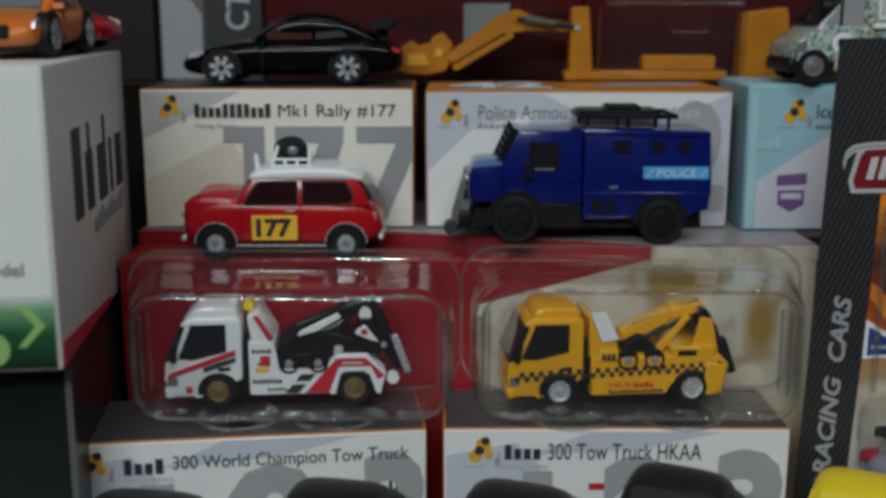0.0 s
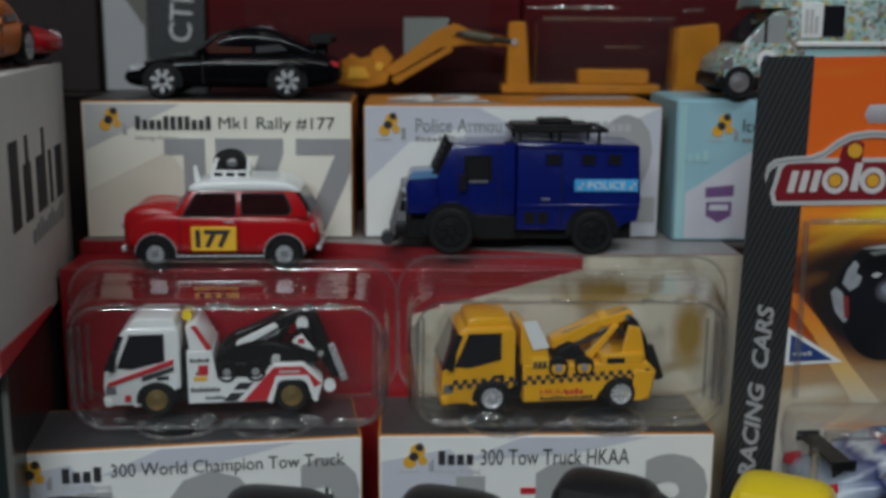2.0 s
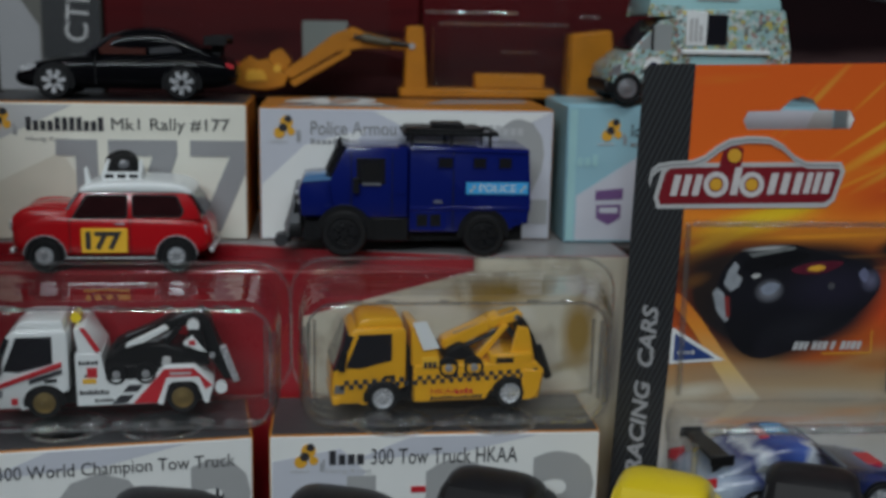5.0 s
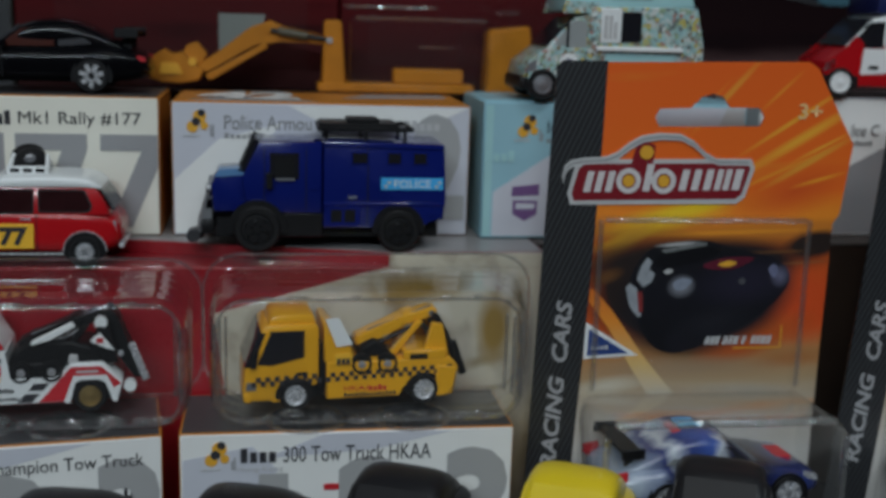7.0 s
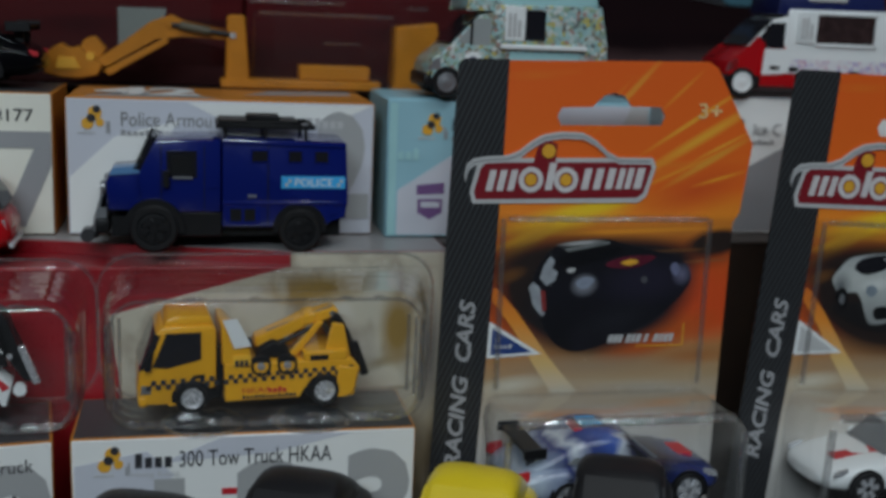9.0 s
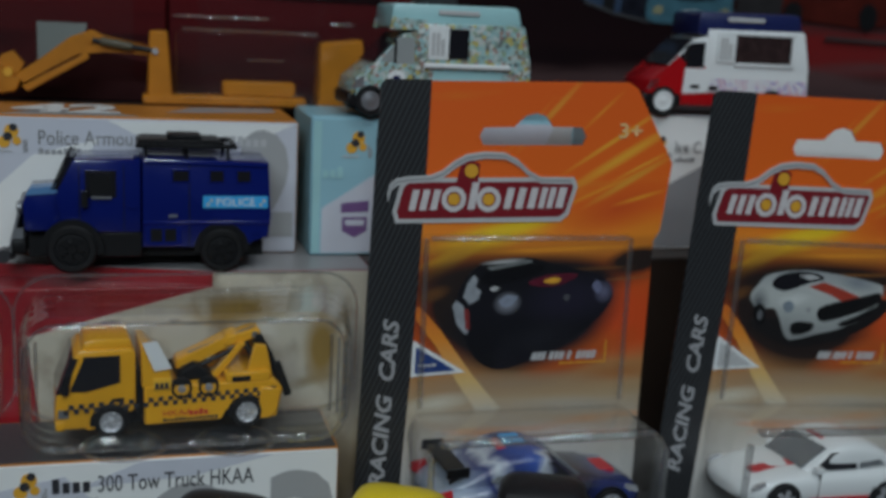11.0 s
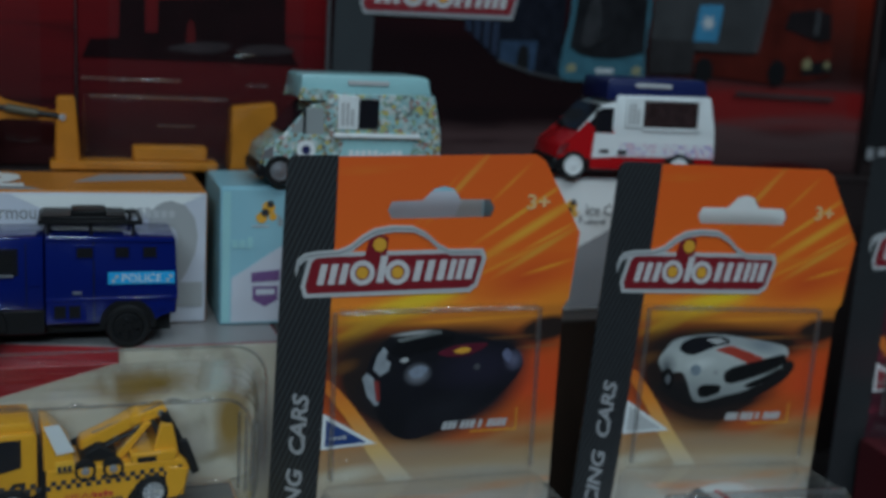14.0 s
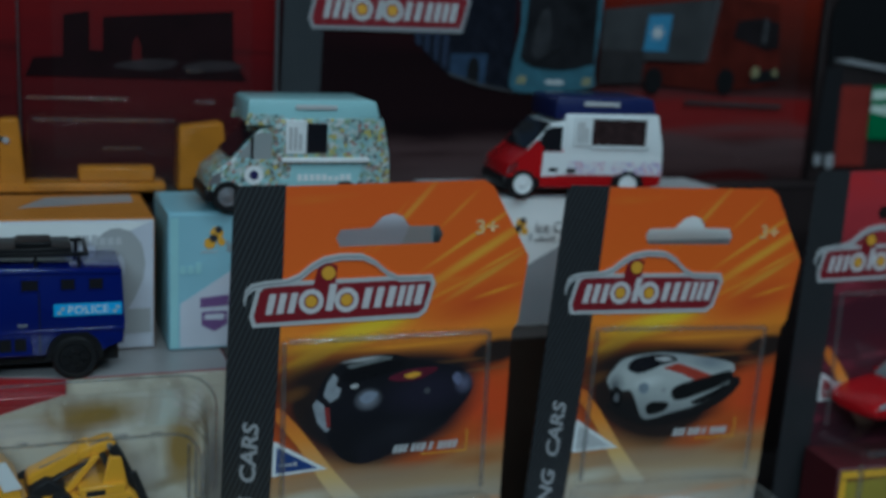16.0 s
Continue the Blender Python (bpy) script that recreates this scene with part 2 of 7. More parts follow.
NAVYCAR = [(64, 85, 34, 21, 10, 0.7, (0.010, 0.010, 0.014)), (76, 90, 20, 10, 6, 0.3, (0.018, 0.016, 0.030)), (56, 101, 17, 3.4, 2, 0.3, (0.010, 0.010, 0.012)), (54, 88.6, 5.4, 4.4, 10, 0.0, (0.30, 0.31, 0.36)), (52, 103, 9, 0.9, 5, 0.4, (0.42, 0.42, 0.42)), (89, 92, 4, 4.4, 0, 0.0, (0.14, 0.14, 0.22)), (66, 76, 18, 7, 16, 0.0, (0.016, 0.016, 0.022))]
CARDPRINT = print_mat("orange_photo_print", CARD_STOPS, streak=(0.74, 0.22, 0.02), streak_at=0.60, angle=30, scale=(0.25, 1, 2.0), hi=0.162, soften=0.012, rough=0.42, coat=0.15, blobs=STREAKS + DUSK + NAVYCAR)
CARDPRINT_PALE = print_mat("orange_photo_print", CARD_STOPS, streak=(0.74, 0.22, 0.02), streak_at=0.60, angle=30, scale=(0.25, 1, 2.0), hi=0.162, soften=0.012, rough=0.42, coat=0.15, blobs=STREAKS + DUSK)
CRIMSON = mat("crimson_print", (0.26, 0.009, 0.016), 0.3, vary=0.45, scale=18, coat=0.2)
REDPACK = print_mat("maroon_photo_print", [(0.0, (0.030, 0.010, 0.010)), (0.22, (0.050, 0.007, 0.008)), (0.5, (0.085, 0.005, 0.007)), (0.8, (0.150, 0.005, 0.006)), (1.0, (0.09, 0.004, 0.004))], rough=0.5, coat=0.0, spec=0.06, streak=(0.018, 0.004, 0.005), streak_at=0.55, angle=2, scale=(0.22, 1, 2.6), hi=0.10, soften=0.05)
ROADPACK = print_mat("red_road_photo_print", [(0.0, (0.030, 0.014, 0.014)), (0.10, (0.060, 0.034, 0.034)), (0.24, (0.085, 0.045, 0.045)), (0.30, (0.16, 0.012, 0.012)), (0.38, (0.17, 0.010, 0.010)), (0.44, (0.060, 0.020, 0.020)), (0.52, (0.022, 0.006, 0.005)), (0.75, (0.07, 0.009, 0.005)), (1.0, (0.15, 0.013, 0.006))], rough=0.5, coat=0.0, spec=0.06, streak=(0.035, 0.012, 0.012), streak_at=0.56, angle=2, scale=(0.16, 1, 3.0), hi=0.095, soften=0.04)
PACKFACE = print_mat("beige_photo_print", [(0.0, (0.15, 0.12, 0.08)), (0.35, (0.38, 0.31, 0.20)), (0.6, (0.56, 0.52, 0.42)), (1.0, (0.54, 0.50, 0.40))], streak=(0.30, 0.25, 0.19), streak_at=0.50, angle=20, scale=(1.6, 1, 1.2), hi=0.09, soften=0.07, blobs=[(40, 60, 5, 22, 24, 0.2, (0.66, 0.63, 0.56)), (70, 74, 3, 16, -14, 0.2, (0.26, 0.20, 0.12)), (84, 80, 4, 14, 26, 0.2, (0.66, 0.63, 0.55)), (108, 84, 3, 12, -18, 0.2, (0.64, 0.61, 0.55)), (98, 58, 14, 3, 14, 0.2, (0.28, 0.22, 0.12)), (24, 84, 8, 3, 20, 0.2, (0.64, 0.60, 0.54)), (76, 84, 24, 7, 4, 0.4, (0.30, 0.19, 0.04)), (104, 70, 8, 17, 0, 0.5, (0.30, 0.19, 0.05)), (52, 80, 16, 6, -8, 0.2, (0.56, 0.53, 0.46)), (90, 62, 10, 10, 20, 0.2, (0.54, 0.50, 0.43)), (115, 62, 5, 26, 0, 0.4, (0.18, 0.16, 0.15)), (60, 52, 34, 5, 3, 0.3, (0.11, 0.09, 0.07)), (28, 70, 6, 12, 30, 0.1, (0.44, 0.38, 0.33)), (96, 86, 5, 9, -20, 0.2, (0.56, 0.52, 0.44)), (64, 86, 3, 8, 15, 0.2, (0.52, 0.48, 0.38))])
GREENPRINT = print_mat("green_fade_print", [(0.0, (0.008, 0.02, 0.012)), (0.5, (0.02, 0.10, 0.04)), (0.78, (0.16, 0.36, 0.18)), (0.97, (0.70, 0.72, 0.70))], lo=0.0, hi=0.0205, soften=0.03)


def speckled(name, base, spots, scale):
    """Many-coloured small printed patches."""
    m = mat(name, base, 0.35, coat=0.3)
    n, l = m.node_tree.nodes, m.node_tree.links
    vo, cr, co = n.new("ShaderNodeTexVoronoi"), n.new("ShaderNodeValToRGB"), n.new("ShaderNodeTexCoord")
    vo.inputs["Scale"].default_value = scale
    l.new(co.outputs["Object"], vo.inputs["Vector"])
    sp = n.new("ShaderNodeSeparateColor")
    l.new(vo.outputs["Color"], sp.inputs[0])
    cr.color_ramp.interpolation = "CONSTANT"
    while len(cr.color_ramp.elements) < len(spots):
        cr.color_ramp.elements.new(0.5)
    for k, (e, c) in enumerate(zip(cr.color_ramp.elements, spots)):
        e.position, e.color = k / len(spots), (*c, 1)
    l.new(sp.outputs[0], cr.inputs[0])
    l.new(cr.outputs[0], n["Principled BSDF"].inputs["Base Color"])
    return m


DOODLE = speckled("doodle_print", (0.5, 0.6, 0.6), [(0.32, 0.50, 0.50), (0.24, 0.32, 0.28), (0.50, 0.54, 0.52), (0.22, 0.18, 0.12), (0.30, 0.46, 0.46), (0.46, 0.40, 0.12), (0.12, 0.15, 0.15), (0.26, 0.36, 0.24), (0.34, 0.20, 0.18), (0.34, 0.52, 0.53), (0.56, 0.60, 0.58), (0.28, 0.44, 0.46), (0.38, 0.50, 0.48)], 800)
LILAC = speckled("lilac_print", (0.6, 0.55, 0.65), [(0.70, 0.70, 0.74), (0.45, 0.38, 0.60), (0.72, 0.72, 0.74), (0.62, 0.40, 0.50), (0.74, 0.74, 0.76)], 1000)
TEAL = mat("pale_teal_paint", (0.36, 0.60, 0.62), 0.3, coat=0.4)
NAVY = mat("navy_paint", (0.012, 0.018, 0.09), 0.3, coat=0.4)
LOGORED = mat("maroon_logo_print", (0.20, 0.012, 0.02), 0.35)
STRIPGREY = mat("pale_grey_lettering", (0.34, 0.34, 0.35), 0.4)
LOGOGREY = mat("silver_logo_print", (0.50, 0.50, 0.50), 0.35)


EMBLEMGREY = mat("pale_emblem_print", (0.60, 0.57, 0.57), 0.4, vary=0.12, scale=200)
FLARE = print_mat("flare_print", [(0.0, (0.50, 0.45, 0.36)), (0.32, (0.66, 0.44, 0.16)), (0.7, (0.74, 0.26, 0.03)), (1.0, (0.62, 0.15, 0.02))], lo=0.050, hi=0.088, rough=0.4, soften=0.02)
SEE_THROUGH = (CLEAR, CLEARDIM, RIM)


# ---- mesh helpers; all sizes in millimetres ----
def box_bm(x0, x1, y0, y1, z0, z1, bevel=0.0, seg=1):
    bm = bmesh.new()
    v = [bm.verts.new((x * MM, y * MM, z * MM)) for x in (x0, x1) for y in (y0, y1) for z in (z0, z1)]
    for f in ((0, 1, 3, 2), (4, 6, 7, 5), (0, 4, 5, 1), (2, 3, 7, 6), (0, 2, 6, 4), (1, 5, 7, 3)):
        bm.faces.new([v[k] for k in f])
    if bevel:
        bmesh.ops.bevel(bm, geom=bm.edges[:], offset=bevel * MM, segments=seg, affect="EDGES", profile=0.5)
    return bm


def prism(pts, y0, y1, bevel=0.0, seg=1):
    """A side outline of (x, z) points with a thickness from y0 to y1, either of which may be a function of z."""
    bm = bmesh.new()
    at = lambda y, z: (y(z) if callable(y) else y)
    a = [bm.verts.new((x * MM, at(y0, z) * MM, z * MM)) for x, z in pts]
    b = [bm.verts.new((x * MM, at(y1, z) * MM, z * MM)) for x, z in pts]
    bm.faces.new(a)
    bm.faces.new(b[::-1])
    for k in range(len(pts)):
        bm.faces.new((a[k], b[k], b[(k + 1) % len(pts)], a[(k + 1) % len(pts)]))
    if bevel:
        bmesh.ops.bevel(bm, geom=bm.edges[:], offset=bevel * MM, segments=seg, affect="EDGES", profile=0.5)
    return bm


def slab(pts, z0, z1):
    """A plan outline of (x, y) points with a thickness from z0 to z1."""
    bm = bmesh.new()
    a = [bm.verts.new((x * MM, y * MM, z0 * MM)) for x, y in pts]
    b = [bm.verts.new((x * MM, y * MM, z1 * MM)) for x, y in pts]
    bm.faces.new(a[::-1])
    bm.faces.new(b)
    for k in range(len(pts)):
        bm.faces.new((a[k], a[(k + 1) % len(pts)], b[(k + 1) % len(pts)], b[k]))
    return bm


def lathe(profile, cx, cz, seg=24):
    """A turned part on an axle along y: profile of (radius, y)."""
    bm = bmesh.new()
    rings = []
    for r, y in profile:
        rings.append([bm.verts.new(((cx + r * math.cos(a)) * MM, y * MM, (cz + r * math.sin(a)) * MM)) for a in [2 * math.pi * k / seg for k in range(seg)]])
    for p, q in zip(rings, rings[1:]):
        for k in range(seg):
            bm.faces.new((p[k], p[(k + 1) % seg], q[(k + 1) % seg], q[k]))
    bm.faces.new(rings[0][::-1])
    bm.faces.new(rings[-1])
    return bm


def hull(stations, n=28, fine=3):
    """A smooth rounded body: stations of (x, bottom, top, half width, squareness), blended along x."""
    rows, k = [], len(stations)
    for i in range(k - 1):
        p0, p1, p2, p3 = (stations[min(max(i + d, 0), k - 1)] for d in (-1, 0, 1, 2))
        for q in range(fine):
            t = q / fine
            rows.append([0.5 * (2 * b + (c - a) * t + (2 * a - 5 * b + 4 * c - d) * t * t + (3 * b - a - 3 * c + d) * t ** 3) for a, b, c, d in zip(p0, p1, p2, p3)])
    rows.append(list(stations[-1]))
    bm, rings = bmesh.new(), []
    for x, z0, z1, w, e in rows:
        ring = []
        for q in range(n):
            a = 2 * math.pi * (q + 0.5) / n
            ca, sa = math.cos(a), math.sin(a)
            ring.append(bm.verts.new((x * MM, math.copysign(abs(ca) ** (2 / e), ca) * w * MM, ((z0 + z1) / 2 + math.copysign(abs(sa) ** (2 / e), sa) * (z1 - z0) / 2) * MM)))
        rings.append(ring)
    for p, q in zip(rings, rings[1:]):
        for i in range(n):
            bm.faces.new((p[i], q[i], q[(i + 1) % n], p[(i + 1) % n]))
    bm.faces.new(rings[0])
    bm.faces.new(rings[-1][::-1])
    return bm


def rounded(x0, x1, z0, z1, r, n=6):
    """Outline of a rectangle with round corners."""
    return [(cx + r * math.cos(a), cz + r * math.sin(a)) for cx, cz, s in ((x1 - r, z1 - r, 0), (x0 + r, z1 - r, 1), (x0 + r, z0 + r, 2), (x1 - r, z0 + r, 3)) for a in [math.pi / 2 * (s + q / n) for q in range(n + 1)]]


def join(*bms):
    out = bmesh.new()
    for bm in bms:
        me = bpy.data.meshes.new("tmp")
        bm.to_mesh(me)
        bm.free()
        out.from_mesh(me)
        bpy.data.meshes.remove(me)
    return out


def curve(pts, n=4):
    """Closed smooth outline through the given points."""
    out, k = [], len(pts)
    for i in range(k):
        p0, p1, p2, p3 = (Vector(pts[(i + d) % k]) for d in (-1, 0, 1, 2))
        for s in range(n):
            t = s / n
            out.append(tuple(0.5 * (2 * p1 + (p2 - p0) * t + (2 * p0 - 5 * p1 + 4 * p2 - p3) * t * t + (3 * p1 - p0 - 3 * p2 + p3) * t ** 3)))
    return out


def rod(p, q, r, seg=8):
    """A round bar between two points (x, y, z)."""
    p, q = Vector(p) * MM, Vector(q) * MM
    bm = bmesh.new()
    bmesh.ops.create_cone(bm, cap_ends=True, segments=seg, radius1=r * MM, radius2=r * MM, depth=(q - p).length)
    bm.transform(Matrix.Translation((p + q) / 2) @ (q - p).to_track_quat("Z", "Y").to_matrix().to_4x4())
    return bm


def part(name, bm, material, parent=None, label="", sharp=40):
    bmesh.ops.recalc_face_normals(bm, faces=bm.faces[:])
    for f in bm.faces:
        f.smooth = True
    for e in bm.edges:
        if len(e.link_faces) == 2 and e.calc_face_angle(0) > radians(sharp):
            e.smooth = False
    me = bpy.data.meshes.new(name)
    bm.to_mesh(me)
    bm.free()
    me.materials.append(material)
    ob = new(name, me)
    ob.visible_shadow = material not in SEE_THROUGH
    if parent:
        ob.parent = parent
    return tagged(ob, label)


def thing(name, label, category, m, group=""):
    ob = new(name)
    ob.empty_display_size = 0.01
    ob.matrix_world = m
    return tagged(ob, label, category, group)


def at(x, y, z, turn=0, lean=0, roll=0):
    """A pose in millimetres."""
    return pose(x * MM, y * MM, z * MM, lean, roll, turn)


def text(words, x0, z0, w, h, y, material, parent, side=None, italic=0.0, name="lettering", thick=0.15, bold=0.0):
    """Raised flat lettering that fills the given rectangle on a front face; side: a matrix to carry it elsewhere."""
    cu = bpy.data.curves.new("type", "FONT")
    cu.body, cu.shear, cu.resolution_u, cu.offset = words, italic, 3, bold
    tmp = bpy.data.objects.new("type", cu)
    scene.collection.objects.link(tmp)
    bpy.context.view_layer.update()
    me = bpy.data.meshes.new_from_object(tmp.evaluated_get(bpy.context.evaluated_depsgraph_get()))
    bpy.data.objects.remove(tmp)
    xs, ys = [v.co.x for v in me.vertices], [v.co.y for v in me.vertices]
    sx, sy = w / (max(xs) - min(xs)), h / (max(ys) - min(ys))
    lx, ly = min(xs), min(ys)
    for v in me.vertices:
        co = Vector(((x0 + (v.co.x - lx) * sx) * MM, (y - thick) * MM, (z0 + (v.co.y - ly) * sy) * MM))
        v.co = side @ co if side else co
    me.name = name
    me.materials.append(material)
    ob = new(name, me)
    ob.parent = parent
    return ob


def bars(x0, z0, w, h, y, material, parent, n=5, name="print_bar"):
    """Writing as plain upright bars, filling a rectangle."""
    bms, rnd = [], random.Random(int(x0 * 7 + z0 * 13 + n))
    step = w / n
    for k in range(n):
        hh = h * rnd.choice((1, 0.72, 0.72, 1))
        bms.append(box_bm(x0 + k * step, x0 + (k + 0.72) * step, y - 0.2, y, z0, z0 + hh))
    return part(name, join(*bms), material, parent)


def disc(cx, cz, r, y0, y1, seg=20, sx=1.0):
    return prism([(cx + sx * r * math.cos(2 * math.pi * k / seg), cz + r * math.sin(2 * math.pi * k / seg)) for k in range(seg)], y0, y1)


def wheel(parent, cx, r, yface, rim_mat, width=5.0, spokes=0, rim=0.62, cz=None, spoke_mat=None):
    """Wheels on both sides of an axle: tyre with a rim and hub."""
    cz = r if cz is None else cz
    for s in (1, -1):
        f = yface * s
        i = (yface + width) * s
        tyre = part("wheel", lathe([(r * 0.86, i), (r, i - 0.9 * s), (r, f + 0.8 * s), (r * 0.9, f), (r * 0.70, f), (r * 0.66, f + 0.5 * s)], cx, cz), TYRE, parent)
        rm = part("rim", lathe([(r * rim, f + 1.0 * s), (r * rim, f + 0.05 * s), (r * (rim - 0.10), f - 0.05 * s), (r * (rim - 0.14), f + 0.4 * s), (r * 0.2, f + 0.15 * s), (r * 0.16, f - 0.15 * s)], cx, cz, 20), rim_mat, tyre)
        for k in range(spokes):
            a = 2 * math.pi * k / spokes + 0.2
            ca, sa = math.cos(a), math.sin(a)
            w = r * 0.9 / spokes
            q = [(cx + ca * r * 0.15 - sa * w, cz + sa * r * 0.15 + ca * w), (cx + ca * r * (rim - 0.1) - sa * w, cz + sa * r * (rim - 0.1) + ca * w), (cx + ca * r * (rim - 0.1) + sa * w, cz + sa * r * (rim - 0.1) - ca * w), (cx + ca * r * 0.15 + sa * w, cz + sa * r * 0.15 - ca * w)]
            part("spoke", prism(q, f - 0.1 * s, f + 0.4 * s), spoke_mat or CHROME, tyre)


def both(name, pts, yfun, thick, material, parent, label=""):
    """The same flat piece on both flanks of a vehicle; yfun gives the flank's half width at a height."""
    f = yfun if callable(yfun) else (lambda z: yfun)
    part(name, prism(pts, lambda z: -f(z) - thick, lambda z: -f(z) + 0.3), material, parent, label)
    part(name, prism(pts, lambda z: f(z) - 0.3, lambda z: f(z) + thick), material, parent, label)


# ---- the room and the table ----
def structure(name, bm, material, label, category=""):
    ob = part(name, bm, material)
    return tagged(ob, label, category, kind="structure")


structure("floor", box_bm(-1600, 1800, -1900, 1300, -830, -780), FLOORM, "dark vinyl shop floor under the display table", "floor")
structure("ceiling", box_bm(-1600, 1800, -1900, 1300, 1900, 1950), CEIL, "plain pale ceiling above the display", "ceiling")
structure("wall_north", box_bm(-1600, 1800, 1300, 1350, -780, 1900), WALL, "plain painted wall behind the display", "wall")
structure("wall_south", box_bm(-1600, 1800, -1950, -1900, -780, 1900), WALL, "plain painted wall facing the display", "wall")
structure("wall_west", box_bm(-1650, -1600, -1900, 1300, -780, 1900), WALL, "plain painted side wall", "wall")
structure("wall_east", box_bm(1800, 1850, -1900, 1300, -780, 1900), WALL, "plain painted side wall", "wall")
table = thing("display_table", "dark laminate table that carries the packed toys", "table", at(0, 0, 0))
part("tabletop", box_bm(-500, 900, 200, 700, -25, 0, 2), TABLE, table)
for lx in (-480, 850):
    for ly in (220, 650):
        part("leg", box_bm(lx, lx + 40, ly, ly + 40, -780, -25, 2), TABLE, table)


# ---- cardboard toy boxes ----
def logo(parent, x, z, y, k=1.0):
    """A small maker's mark: ochre and black blobs over a row of fine print."""
    part("printed_mark", join(disc(x + 4.6 * k, z + 5.4 * k, 2.3 * k, y - 0.2, y, 12), disc(x + 2.2 * k, z + 1.8 * k, 2.0 * k, y - 0.2, y, 12), disc(x + 6.2 * k, z + 2.2 * k, 1.4 * k, y - 0.2, y, 12)), OCHRE, parent)
    part("printed_mark", join(disc(x + 3.4 * k, z + 3.6 * k, 1.5 * k, y - 0.3, y, 10), disc(x + 5.2 * k, z + 6.6 * k, 1.3 * k, y - 0.3, y, 10)), INK, parent)
    bars(x - 1 * k, z - 1.6 * k, 6 * k, 0.8 * k, y, LGREY, parent, 6)
    bars(x + 8.2 * k, z - 1.4 * k, 1.5 * k, 4 * k, y, GREY, parent, 2)


def carton(label, w, h, d, m, front, sides, group="printed toy cartons", lid=None):
    """A small folding carton: body with coloured side panels, a printed front sheet and a top flap with seam."""
    ob = thing("toy_box", label, "box", m, group)
    part("body", box_bm(0, w, 0.6, d, 0, h, 0.5), sides, ob)
    part("front_panel", box_bm(0.4, w - 0.4, 0, 0.62, 0.4, h - 0.4, 0.25), front, ob)
    part("top_flap", box_bm(0.8, w - 0.8, 1.2, d - 1.5, h - 0.2, h + 0.35, 0.15), lid or sides, ob)
    return ob


# rally car box
b = carton("cream and grey printed toy carton with orange sides", 93, 48, 46, at(-103, 380, 96.8), CREAM, ORANGE, lid=SLATE)
part("grey_print", prism([(1, 18), (1, 31), (34, 47), (1, 47)], -0.12, 0.02), LGREY, b)
part("grey_print", prism([(1, 1), (1, 17), (30, 31), (48, 1)], -0.10, 0.02), mat("warm_cream_print", (0.66, 0.62, 0.52), 0.45), b)
part("big_number", prism([(28, 35.2), (42, 35.2), (42, 3), (34.6, 3), (34.6, 29.6), (28, 29.6)], -0.3, 0), GREY, b)
part("big_number", prism([(45.6, 35.2), (69, 35.2), (69, 30), (59, 3), (51, 3), (60.6, 29.6), (45.6, 29.6)], -0.3, 0), GREY, b)
part("big_number", prism([(73.4, 35.2), (92.4, 35.2), (92.4, 24), (83.4, 3), (75.4, 3), (87.0, 29.6), (73.4, 29.6)], -0.3, 0), GREY, b)
bars(18.5, 38.2, 26.5, 4.6, -0.14, INK, b, 11)
text("Mk1 Rally #177", 47, 37.2, 40, 5.4, -0.14, INK, b)
text("Hong Kong", 18.5, 34.2, 14, 2.0, -0.14, DIMINK, b)
logo(b, 6, 38, -0.1)
# police truck box
b = carton("pale grey printed police toy carton with orange sides", 104.5, 47, 48, at(-6, 380, 96.8), PALE, ORANGE)
part("grey_print", prism([(1, 1), (1, 20), (16, 34), (38, 40), (22, 22), (14, 1)], -0.10, 0.02), WHITE, b)
part("grey_print", prism([(40, 46), (56, 38), (90, 40), (103, 46)], -0.10, 0.02), WHITE, b)
text("2", 84, 6, 19, 38, -0.14, MIDGREY, b, name="big_number", bold=0.045)
text("Police Armou", 18, 37.6, 30, 4.8, -0.14, DIMINK, b)
bars(78, 38, 16, 3.6, -0.14, LGREY, b, 6)
bars(18, 34.5, 14, 1.8, -0.14, GREY, b, 7)
logo(b, 5, 36.5, -0.1)
flat = Matrix.Translation((0, 0, 47.5 * MM)) @ Matrix.Rotation(radians(-90), 4, "X")
text("42", 8, 6, 36, 34, -0.1, WHITE, b, side=flat, name="big_number", bold=0.045)
part("grey_print", slab([(6, 2), (50, 2), (40, 14), (16, 16)], 47.34, 47.45), GREY, b)
part("grey_print", slab([(60, 20), (100, 30), (100, 44), (70, 40)], 47.34, 47.45), GREY, b)
